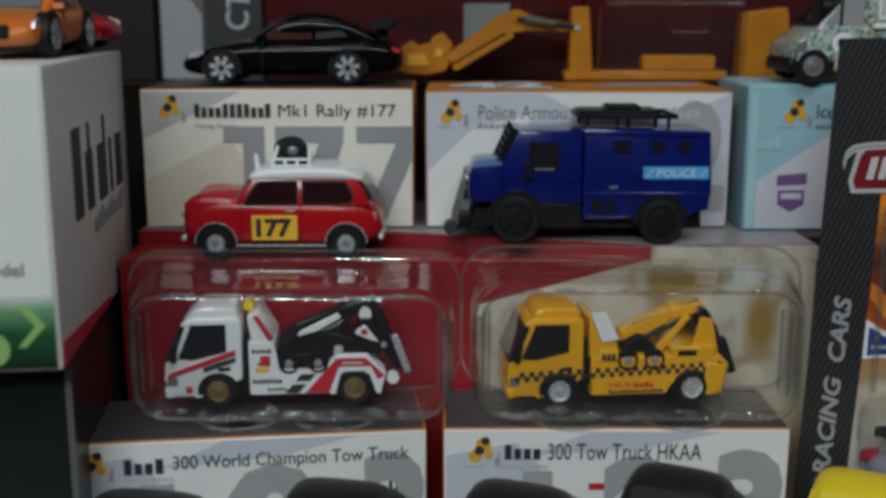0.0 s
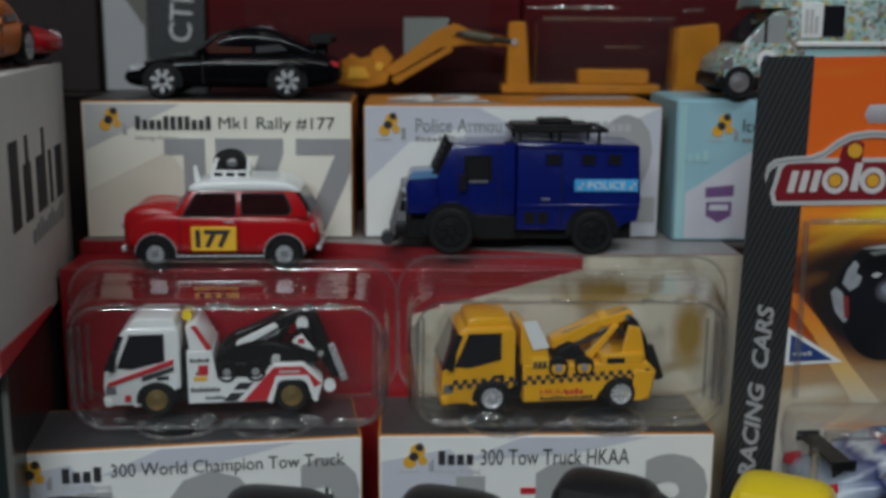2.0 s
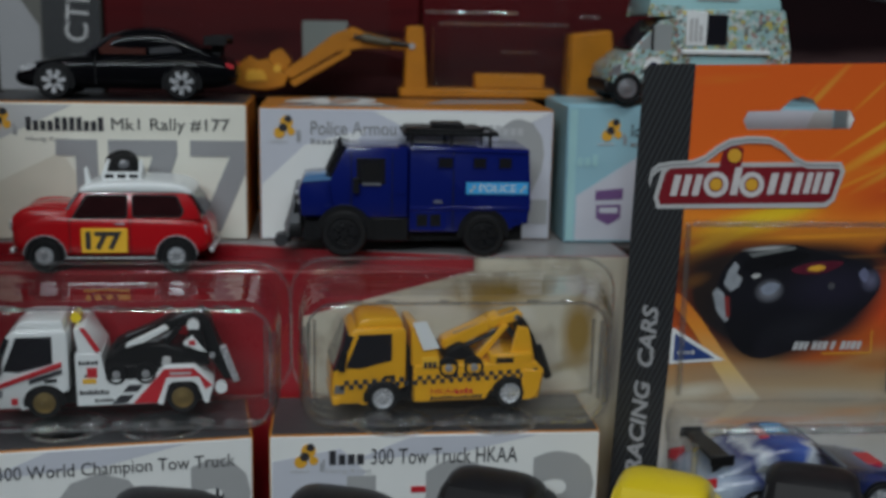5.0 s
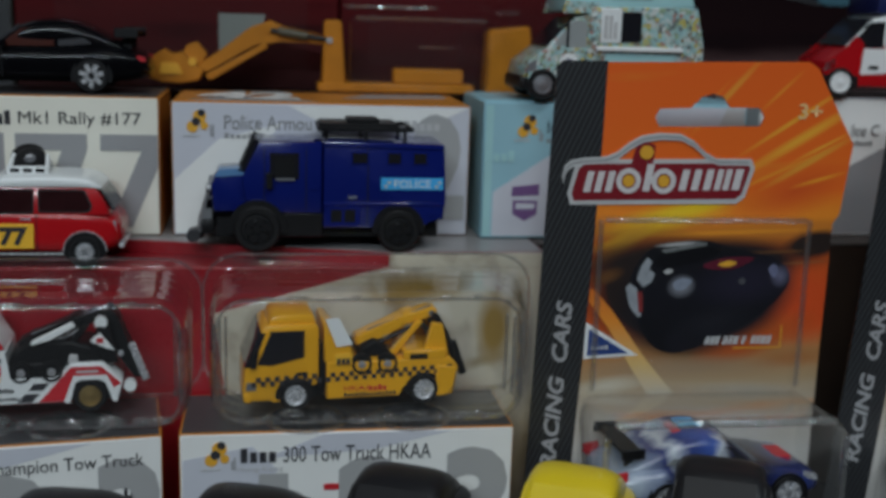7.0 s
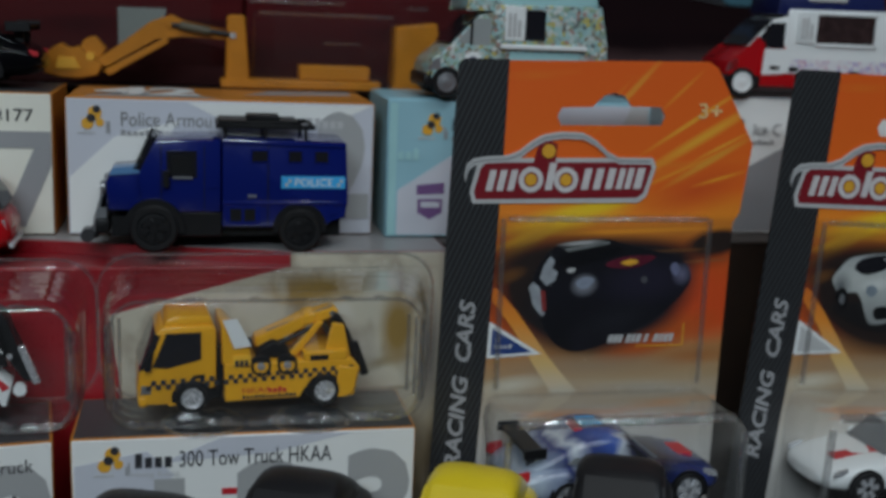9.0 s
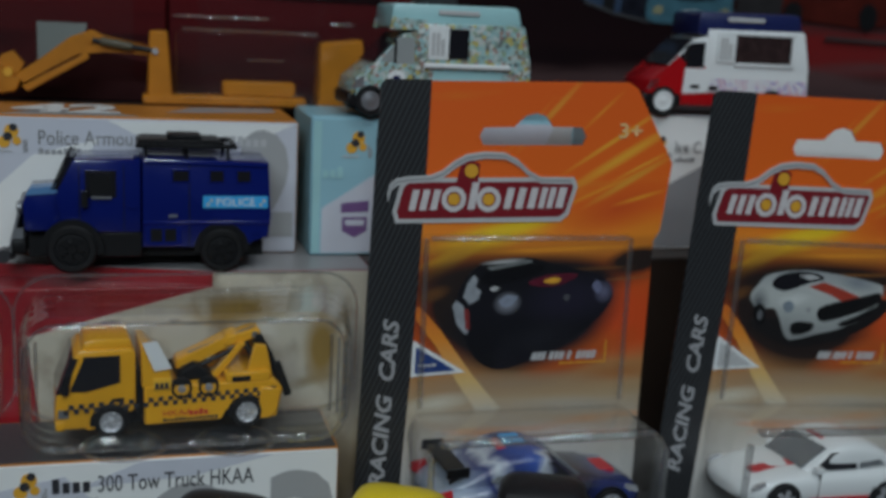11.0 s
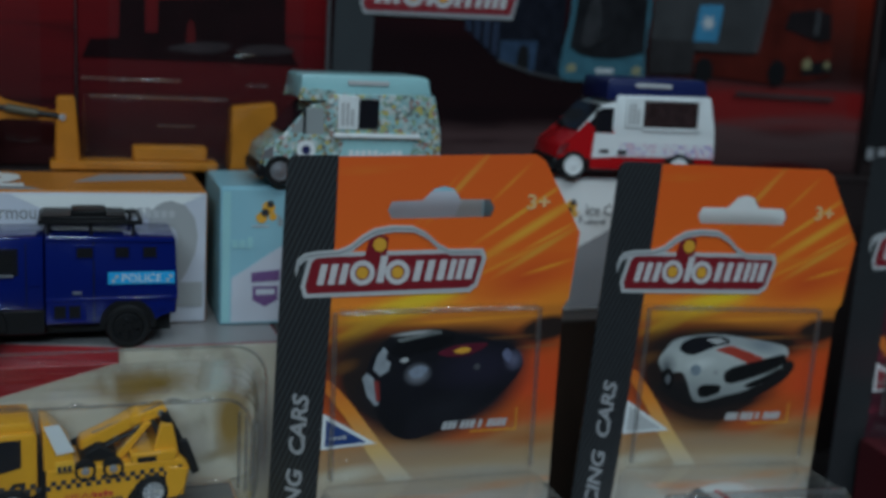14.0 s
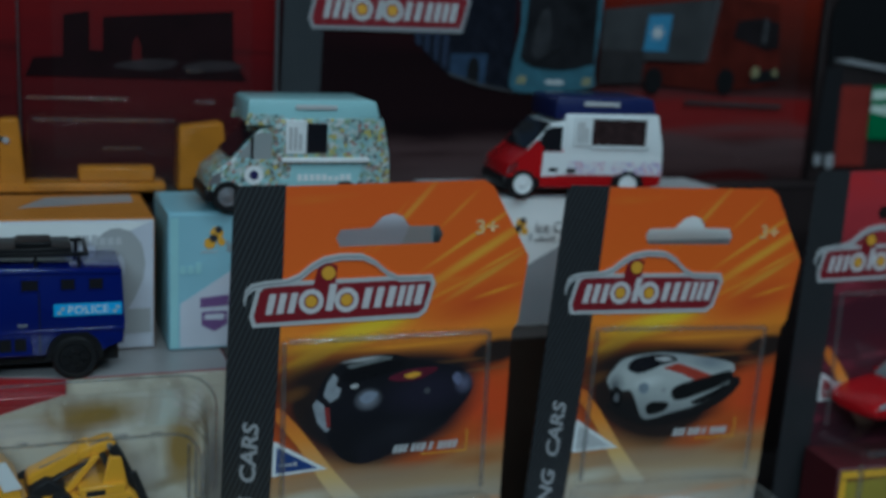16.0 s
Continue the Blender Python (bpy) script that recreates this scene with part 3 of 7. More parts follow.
# ice-cream van boxes
for bx, sky in ((102.5, True), (208, False)):
    b = carton("pale blue and white printed ice-cream van carton" if sky else "white printed ice-cream van carton behind the cards", 98 if sky else 132, 49.4 if sky else 52.6, 44, at(bx, 375 if sky else 380, 96.8), SKY if sky else WHITE, SKY if sky else LGREY)
    if sky:
        part("white_print", prism([(4, 1), (4, 17), (52, 48.6), (97, 48.6), (97, 1)], -0.12, 0.02), PALE, b)
        part("white_print", prism([(0.6, 1), (0.6, 48), (3.4, 48), (3.4, 1)], -0.10, 0.02), TEAL, b)
        part("badge", join(prism([(11, 19), (21, 20), (21, 16), (11, 15.5)], -0.3, 0), prism([(11.5, 14), (20.5, 14), (20.5, 9), (16, 6.5), (11.5, 9)], -0.22, 0)), PURPLE, b)
        part("badge_field", prism([(12.6, 13), (19.4, 13), (19.4, 11), (12.6, 11)], -0.34, -0.2), PALE, b)
        bars(4, 28, 8, 4, -0.1, TEAL, b, 3)
        part("grey_print", prism([(84, 34), (90, 48.4), (97, 48.4), (97, 34)], -0.2, 0.02), LGREY, b)
    else:
        part("grey_print", prism([(14, 1), (24, 20), (50, 34), (131, 34), (131, 1)], -0.14, 0.02), GREY, b)
        part("grey_print", prism([(0.6, 1), (0.6, 12), (10, 26), (22, 1)], -0.12, 0.02), PALE, b)
    text("Ice C", (23 if sky else 37), 38.5, 11, 4.4, -0.14, INK, b)
    bars((23 if sky else 37), 35, 9, 1.8, -0.14, DIMINK, b, 5)
    logo(b, 12 if sky else 26, 37, -0.1)
# tow truck boxes in the front row
for bx, w, number, words, t0 in ((-112.5, 108.5, "103", "300 World Champion Tow Truck", 34), (0, 104, "123", "300 Tow Truck HKAA", 31.5)):
    b = carton("white and grey printed tow truck carton with orange sides", w, 48.4, 36, at(bx, (300.5 if bx < 0 else 314), 0, (7.0 if bx < 0 else 0)), WHITE, ORANGE, lid=SLATE)
    part("grey_print", prism([(1, 1), (1, 40), (22, 44), (30, 36), (12, 20)], -0.10, 0.02), PALE, b)
    part("grey_print", prism([(w - 60, 47.6), (w - 20, 47.6), (w - 44, 42), (w - 78, 40)], -0.10, 0.02), PALE, b)
    if number == "103":
        text("1", 24, 4, 10, 31, -0.14, MIDGREY, b, name="big_number", bold=0.045)
        text("0", 48, 2, 30, 38, -0.14, MIDGREY, b, name="big_number", bold=0.045)
        text("3", 89, 2, 19, 40, -0.14, MIDGREY, b, name="big_number", bold=0.045)
        text(words, t0, 38.2, 69, 5.4, -0.16, INK, b)
        bars(20, 38.4, 12, 4.6, -0.16, INK, b, 4)
        part("brush_mark", join(box_bm(95, 104, -0.25, 0, 33.0, 34.0), box_bm(97, 98, -0.25, 0, 27, 37), box_bm(101, 102, -0.25, 0, 30, 37), box_bm(94, 105, -0.25, 0, 29, 30), box_bm(99, 100.2, -0.25, 0, 24, 34), box_bm(96, 103, -0.25, 0, 26, 26.8)), INK, b)
    else:
        text("1", 24, 4, 9, 31, -0.14, MIDGREY, b, name="big_number", bold=0.045)
        text("2", 48, 2, 25, 38, -0.14, MIDGREY, b, name="big_number", bold=0.045)
        text("3", 82, 2, 21, 40, -0.14, MIDGREY, b, name="big_number", bold=0.045)
        text(words, t0, 38.6, 46, 5.2, -0.16, INK, b)
        bars(18.5, 38.8, 11.5, 4.6, -0.16, INK, b, 4)
        part("red_print", box_bm(44, 49, -0.25, 0, 29, 31), REDPRINT, b)
    text("Hong Kong", t0 - 14, 35.4, 14, 2.2, -0.16, LGREY, b)
    logo(b, 7.5, 38, -0.1)

# ---- the larger printed pack on which the second row stands ----
pack = thing("display_pack", "large red and beige printed carton carrying the second row", "box", at(0, 0, 0))
part("body", box_bm(-105, 121, 351.5, 440, 0, 92, 0.6), CRIMSON, pack)
part("beige_print", prism([(66, 91.6), (9, 76), (13, 45), (13, 1), (120.6, 1), (120.6, 91.6)], 351.1, 351.6), PACKFACE, pack)
sheet = tagged(part("grey_sheet", slab([(-105, 377), (-16, 373.5), (67, 352.5), (121, 352.5), (121, 440), (-105, 440)], 92.1, 96.4), CRIMSON), "red-edged grey cardboard sheet lying on the red pack", "cardboard sheet")


part("grey_print", slab([(-104, 379), (-16, 375), (67, 354), (120.5, 354), (120.5, 439), (-104, 439)], 96.38, 96.6), mat("grey_white_card", (0.30, 0.29, 0.29), 0.35, vary=0.3, scale=25), sheet)
part("beige_edge", box_bm(67.2, 121.1, 350.9, 352.6, 91.5, 96.45, 0.2), PACKFACE, sheet)
dp = thing("riser_box", "dark cardboard plinth beneath the ice-cream cartons", "plinth", at(0, 0, 0))
part("body", box_bm(122, 350, 368, 440, 0, 95.8, 0.8), mat("dark_brown_card", (0.03, 0.018, 0.012), 0.5, vary=0.3), dp)
part("top_sheet", box_bm(121.6, 350.4, 367.4, 440, 95.6, 96.6, 0.2), mat("grey_brown_card", (0.075, 0.062, 0.055), 0.5, vary=0.3, scale=30), dp)


# ---- vehicles; each stands on z = 0 with its nose towards -x ----
def rally_car(m):
    ob = thing("toy_car", "red die-cast rally car with white roof and number plate", "toy car", m)
    part("body", hull([(0.4, 8.0, 13.6, 9.2, 2.6), (1.6, 5.8, 17.4, 11.6, 3.2), (5, 4.8, 19.6, 12.7, 3.8), (12, 4.5, 20.6, 13.1, 4.4), (20, 4.5, 20.2, 13.2, 5.0), (38, 4.5, 19.6, 13.2, 5.2), (52, 4.6, 19.4, 13.1, 5.0), (59, 5.0, 18.6, 12.6, 4.2), (62.8, 6.4, 16.2, 11.6, 3.4), (64.2, 8.4, 13.0, 9.8, 2.8)]), RED, ob)
    part("bonnet", hull([(2.2, 15, 18.0, 5.0, 2.6), (5, 15, 20.8, 7.2, 3), (11, 15, 21.8, 8.0, 3.2), (18, 15, 21.6, 8.6, 3.4)]), RED, ob)
    for y in (-9.6, 9.6):
        bm = hull([(1.2, 12, 18.2, 2.2, 2.4), (5, 12, 20.9, 2.9, 2.4), (12, 12, 21.3, 2.9, 2.4), (19, 12, 20.2, 2.6, 2.4)], 18)
        bm.transform(Matrix.Translation((0, y * MM, 0)))
        part("wing_crown", bm, RED, ob)
    side = lambda z: 12.9 - (z - 17) * 0.17
    part("cabin", prism([(17.4, 17.4), (19.6, 21.8), (23.4, 26.8), (56.0, 26.8), (59.0, 22.0), (61.2, 17.0)], lambda z: -side(z), side, 0.9, 3), RED, ob)
    part("roof", hull([(22.0, 25.6, 26.6, 10.6, 3.4), (23.2, 25.3, 28.0, 11.6, 4.0), (27, 25.3, 29.3, 12.0, 4.4), (40, 25.3, 30.0, 12.1, 4.6), (52, 25.3, 29.4, 12.0, 4.4), (56.4, 25.1, 27.8, 11.6, 4.0), (58.2, 25.0, 26.2, 10.8, 3.4)]), ROOFWHITE, ob)
    CABIN = mat("dark_red_tinted_window", (0.020, 0.005, 0.006), 0.12, vary=0.5, scale=300)
    both("window_seal", [(19.9, 17.9), (24.2, 25.0), (25.0, 25.5), (37.2, 25.5), (37.8, 24.9), (37.8, 18.4), (37.2, 17.7), (20.4, 17.5)], side, 0.12, MATTBLACK, ob)
    both("window", [(20.8, 18.3), (24.7, 24.6), (25.3, 25.0), (36.8, 25.0), (37.3, 24.5), (37.3, 18.7), (36.8, 18.2), (21.2, 18.0)], side, 0.22, CABIN, ob)
    both("window_seal", [(38.9, 18.6), (38.9, 24.9), (39.5, 25.5), (52.6, 25.4), (53.6, 24.8), (55.6, 20.4), (55.2, 18.8), (54.0, 18.0), (39.5, 18.0)], side, 0.12, MATTBLACK, ob)
    both("window", [(39.4, 18.8), (39.4, 24.6), (39.9, 25.0), (52.4, 24.9), (53.2, 24.4), (55.0, 20.4), (54.6, 19.0), (53.8, 18.5), (39.9, 18.5)], side, 0.22, CABIN, ob)
    part("windscreen", prism([(16.9, 18.4), (18.8, 22.2), (22.2, 26.6), (22.8, 26.2), (19.6, 21.8), (17.8, 18.2)], -10.8, 10.8), GLASSGREY, ob)
    part("rear_window", prism([(56.8, 26.0), (59.6, 22.0), (61.4, 18.4), (62.0, 18.8), (60.2, 22.4), (57.4, 26.2)], -9.6, 9.6), GLASSSMOKE, ob)
    both("door_seam", [(38.3, 6), (38.55, 6), (38.55, 18), (38.3, 18)], 13.1, 0.16, MATTBLACK, ob)
    both("door_seam", [(19.2, 6), (19.45, 6), (19.45, 18), (19.2, 18)], 13.1, 0.16, MATTBLACK, ob)
    both("door_handle", [(33.6, 15.8), (33.6, 16.3), (36.8, 16.3), (36.8, 15.8)], 13.0, 0.5, CHROME, ob)
    both("door_hinge", [(20.6, 14.4), (20.6, 15.6), (21.8, 15.6), (21.8, 14.4)], 13.0, 0.4, RED, ob)
    both("side_lamp", [(61.0, 11.6), (61.0, 15.0), (62.4, 15.4), (62.8, 12.0)], 10.6, 1.0, CHROME, ob)
    both("sill_trim", [(17, 4.5), (47, 4.5), (47, 5.1), (17, 5.1)], 12.9, 0.4, CHROME, ob)
    pl = part("number_panel", box_bm(22.9, 37.6, -13.75, -12.6, 6.5, 14.6, 0.3), PLATEYEL, ob)
    text("177", 24.4, 7.6, 11.4, 6.0, -13.75, INK, pl, bold=0.05)
    for cx in (11.3, 53.0):
        both("arch_trim", [(cx + 6.85 * math.cos(a), 5.6 + 6.75 * math.sin(a)) for a in [math.pi * k / 12 for k in range(13)]], 12.9, 0.35, CHROME, ob)
        both("arch", [(cx + 6.55 * math.cos(a), 5.6 + 6.45 * math.sin(a)) for a in [math.pi * (k - 1) / 12 for k in range(15)]], 13.0, 0.35, MATTBLACK, ob)
        wheel(ob, cx, 5.5, -13.9, SILVER, 5, 8, 0.54)
    part("bumper", box_bm(-0.6, 1.2, -10.5, 10.5, 5.6, 7.4, 0.6, 2), CHROME, ob)
    part("bumper", box_bm(63.2, 64.8, -10.5, 10.5, 6.0, 7.8, 0.6, 2), CHROME, ob)
    part("grille", box_bm(-0.2, 1.6, -5.5, 5.5, 8.6, 13.0, 0.6), CHROME, ob)
    for y in (-8.6, 8.6):
        bm = lathe([(2.3, -1), (2.3, 0.8), (1.5, 1.3)], 0, 0, 14)
        bm.transform(Matrix.Translation((1.2 * MM, y * MM, 15.0 * MM)) @ Matrix.Rotation(radians(90), 4, "Z"))
        part("headlight", bm, CHROME, ob)
    rack = part("roof_rack", join(box_bm(28.9, 41.6, -7.6, -6.6, 29.2, 32.2, 0.3), rod((29.3, -7.0, 30), (30.2, -1.5, 35.2), 0.7, 8), rod((41.2, -7.0, 30), (40.6, -1.5, 35.0), 0.7, 8), *[rod((x, -1.5, 34.8), (x, 5.5, 30), 0.45, 6) for x in (30.2, 40.6)]), ROOFWHITE, ob)
    for k in (0, 1):
        spare = part("spare_wheel", lathe([(1.9, 1.2), (4.4, 1.6), (5.3, 0.9), (5.3, -0.9), (4.4, -1.7), (2.2, -1.4), (1.8, -0.9)], 0, 0, 22), TYRE, rack)
        spare.matrix_local = pose((35.3 - 1.4 * k) * MM, (-2.0 + 3.4 * k) * MM, (33.0 + 1.0 * k) * MM, -52, 0, 0)
    part("rim", lathe([(1.9, -1.2), (1.7, -1.6), (0.6, -1.2), (0.4, -1.9)], 0, 0, 16), SILVER, rack).matrix_local = pose(35.3 * MM, -2.0 * MM, 33.0 * MM, -52, 0, 0)
    part("roof_lamp_bracket", prism([(23.4, 27.6), (23.2, 33.4), (24.2, 33.6), (25.4, 29.0)], -6.4, -5.2, 0.2), ROOFWHITE, ob)
    part("grille_slot", join(*[box_bm(x, x + 2.7, -7.75, -7.5, 30.2, 31.4, 0.1) for x in (30.1, 34.0, 37.8)]), MATTBLACK, ob)
    return ob


rally_car(at(-84, 362.5, 92.1))


def police_truck(m):
    ob = thing("toy_truck", "dark blue die-cast armoured police truck with black wheels", "toy truck", m)
    W = 13.5
    part("rear_body", prism([(41, 8.2), (41, 37.2), (81.2, 36.4), (82, 18), (81.4, 11), (76, 11), (75, 8.2)], -W, W, 0.7, 2), BLUE, ob)
    part("body_rib", box_bm(41, 81.9, -W - 0.35, -W + 0.2, 15.6, 17.0, 0.3), BLUE, ob)
    part("body_rib", box_bm(41, 81.9, W - 0.2, W + 0.35, 15.6, 17.0, 0.3), BLUE, ob)
    part("cab", prism([(16.5, 13), (14.5, 25), (20, 36.2), (40.6, 36.8), (40.6, 13)], -12.6, 12.6, 0.7, 2), BLUE, ob)
    part("bonnet", prism([(5, 13), (4.4, 22), (6, 26.2), (17, 27.0), (18, 13)], -10.6, 10.6, 0.9, 2), BLUE, ob)
    part("side_step", box_bm(25, 41, -12.4, 12.4, 4.8, 13, 0.5), MATTBLACK, ob)
    part("chassis", box_bm(6, 80, -9, 9, 4.5, 11), MATTBLACK, ob)
    part("windscreen", prism([(13.9, 26.5), (18.6, 37.4), (20.2, 37.0), (15.6, 26.2)], -11.2, 11.2, 0.2), GLASSDARK, ob)
    bars_ = [rod((13.7 + 0.9 * k, -11.2, 27.2 + 2.1 * k), (13.7 + 0.9 * k, 11.2, 27.2 + 2.1 * k), 0.3, 6) for k in range(5)] + [rod((13.4, y, 26.6), (18.4, y, 37.6), 0.3, 6) for y in (-11, -5.5, 0, 5.5, 11)]
    part("screen_guard", join(*bars_), MATTBLACK, ob)
    part("bonnet_stripe", prism([(5.6, 24.6), (6.8, 26.9), (15.5, 27.6), (15.2, 25.4)], -10.9, -3), mat("sky_blue_print", (0.10, 0.22, 0.42), 0.35), ob)
    both("window", [(23.5, 24.4), (23.5, 33), (33, 33), (33, 24.4)], 12.6, 0.25, GLASSDARK, ob)
    both("window_glint", [(25, 25.4), (25, 31.4), (31.4, 31.4), (31.4, 25.4)], 12.6, 0.32, MATTBLACK, ob)
    both("mirror", [(22.3, 21.5), (22.3, 26.5), (24.3, 26.5), (24.3, 21.5)], 12.6, 2.0, MATTBLACK, ob)
    for cx, w in ((53.0, 5.0), (64.4, 4.2), (73.0, 4.2)):
        both("window_frame", [(cx - w / 2 - 0.6, 29.4), (cx - w / 2 - 0.6, 34.0), (cx + w / 2 + 0.6, 34.0), (cx + w / 2 + 0.6, 29.4)], W, 0.25, BLUE, ob)
        both("window", [(cx - w / 2, 30), (cx - w / 2, 33.4), (cx + w / 2, 33.4), (cx + w / 2, 30)], W, 0.4, GLASSDARK, ob)
    both("hatch", [(43.5, 10.2), (43.5, 14.4), (47.2, 14.4), (47.2, 10.2)], W, 0.3, MATTBLACK, ob)
    both("hatch", [(48.0, 10.2), (48.0, 14.4), (51.6, 14.4), (51.6, 10.2)], W, 0.3, MATTBLACK, ob)
    both("door_seam", [(55.5, 9), (55.9, 9), (55.9, 35.5), (55.5, 35.5)], W, 0.1, MATTBLACK, ob)
    strip = part("side_strip", box_bm(60, 81, -W - 0.35, -W + 0.1, 21.2, 25.2, 0.1), CYAN, ob)
    text("POLICE", 64.4, 22.0, 12.4, 2.5, -W - 0.36, ROOFWHITE, strip)
    part("checker_mark", join(*[box_bm(x, x + 1, -W - 0.5, -W - 0.3, z, z + 1) for x, z in ((61.2, 21.9), (62.2, 23.2), (78.2, 21.9), (79.2, 23.2))]), LOGOGREY, strip)
    rack = part("roof_rack", join(box_bm(39, 71, -11.4, -10.4, 40.2, 41.6, 0.3), box_bm(39, 71, 10.4, 11.4, 40.2, 41.6, 0.3), box_bm(39, 40.2, -11, 11, 40.2, 41.6, 0.3), box_bm(69.8, 71, -11, 11, 40.2, 41.6, 0.3)), MATTBLACK, ob)
    for x in (47, 55, 63):
        part("rack_bar", rod((x, -11, 40.8), (x, 11, 40.8), 0.5, 6), MATTBLACK, rack)
    for x in (42, 55, 68):
        for y in (-11, 11):
            part("rack_post", rod((x, y, 36.6), (x, y, 41), 0.6, 6), MATTBLACK, rack)
    part("roof_hatch", box_bm(40, 66, -9, 9, 40.4, 42.6, 0.4), MATTBLACK, rack)
    part("hatch_lid", box_bm(49, 60, -6, 6, 42.4, 44, 0.5), MATTBLACK, rack)
    part("bumper", join(box_bm(1, 5.5, -11, 11, 5.6, 10.4, 0.8, 2), box_bm(-1, 2, -9.5, 9.5, 3.6, 6.4, 0.7), *[rod((0.6, y, 4), (3.4, y, 17.6), 0.6, 6) for y in (-8, -3, 3, 8)]), MATTBLACK, ob)
    for y in (-8.8, 8.8):
        bm = lathe([(1.9, -0.6), (1.9, 0.5), (1.2, 0.9)], 0, 0, 12)
        bm.transform(Matrix.Translation((3.6 * MM, y * MM, 20.6 * MM)) @ Matrix.Rotation(radians(90), 4, "Z"))
        part("headlight", bm, SILVER, ob)
    both("window_sill", [(25.4, 24.0), (25.4, 24.7), (31.6, 24.7), (31.6, 24.0)], 12.6, 0.9, SILVER, ob)
    both("door_seam", [(21.6, 14), (21.9, 14), (21.9, 34.5), (21.6, 34.5)], 12.5, 0.2, MATTBLACK, ob)
    both("door_seam", [(35.2, 14), (35.5, 14), (35.5, 34.5), (35.2, 34.5)], 12.5, 0.2, MATTBLACK, ob)
    both("door_handle", [(36.8, 21.0), (36.8, 22.0), (39.2, 22.0), (39.2, 21.0)], 12.5, 0.6, BLUE, ob)
    both("roof_gutter", [(41.4, 35.6), (41.4, 36.4), (80.8, 35.7), (80.8, 34.9)], W, 0.45, BLUE, ob)
    both("locker_frame", [(42.2, 9.0), (42.2, 15.4), (53.4, 15.4), (53.4, 9.0)], W, 0.22, BLUE, ob)
    both("locker_handle", [(49.2, 18.2), (49.2, 19.0), (52.0, 19.0), (52.0, 18.2)], W, 0.5, SILVER, ob)
    both("tail_handle", [(76, 12.6), (76, 13.6), (78.4, 13.6), (78.4, 12.6)], W, 0.5, BLUE, ob)
    part("bull_bar", join(*[rod((0.6 - 0.25 * k, y, 6), (4.0, y, 22.5), 0.45, 6) for k, y in enumerate((-9, -6, -3, 0, 3, 6, 9))], *[rod((1.0 + 1.1 * k, -10, 9 + 4.4 * k), (1.0 + 1.1 * k, 10, 9 + 4.4 * k), 0.5, 6) for k in range(4)]), SILVER, ob)
    part("winch", rod((-1.6, -9.6, 4.6), (-1.6, -3.6, 4.6), 2.2, 12), GUNMETAL, ob)
    both("fog_lamp", [(1.6, 10.6), (1.6, 14), (4.6, 14), (4.6, 10.6)], 10.0, 0.5, SILVER, ob)
    for cx in (19.4, 66.2):
        r = 9.8 if cx < 40 else 8.9
        both("arch", [(cx + r * math.cos(a), 7.6 + r * math.sin(a)) for a in [math.pi * (k - 0.5) / 12 for k in range(14)]], 12.9, 0.75, MATTBLACK, ob)
        wheel(ob, cx, 7.8 if cx < 40 else 7.2, -14.8, MATTBLACK, 6, 6, 0.62, spoke_mat=MATTBLACK)
    return ob


police_truck(at(4, 366.5, 96.6))


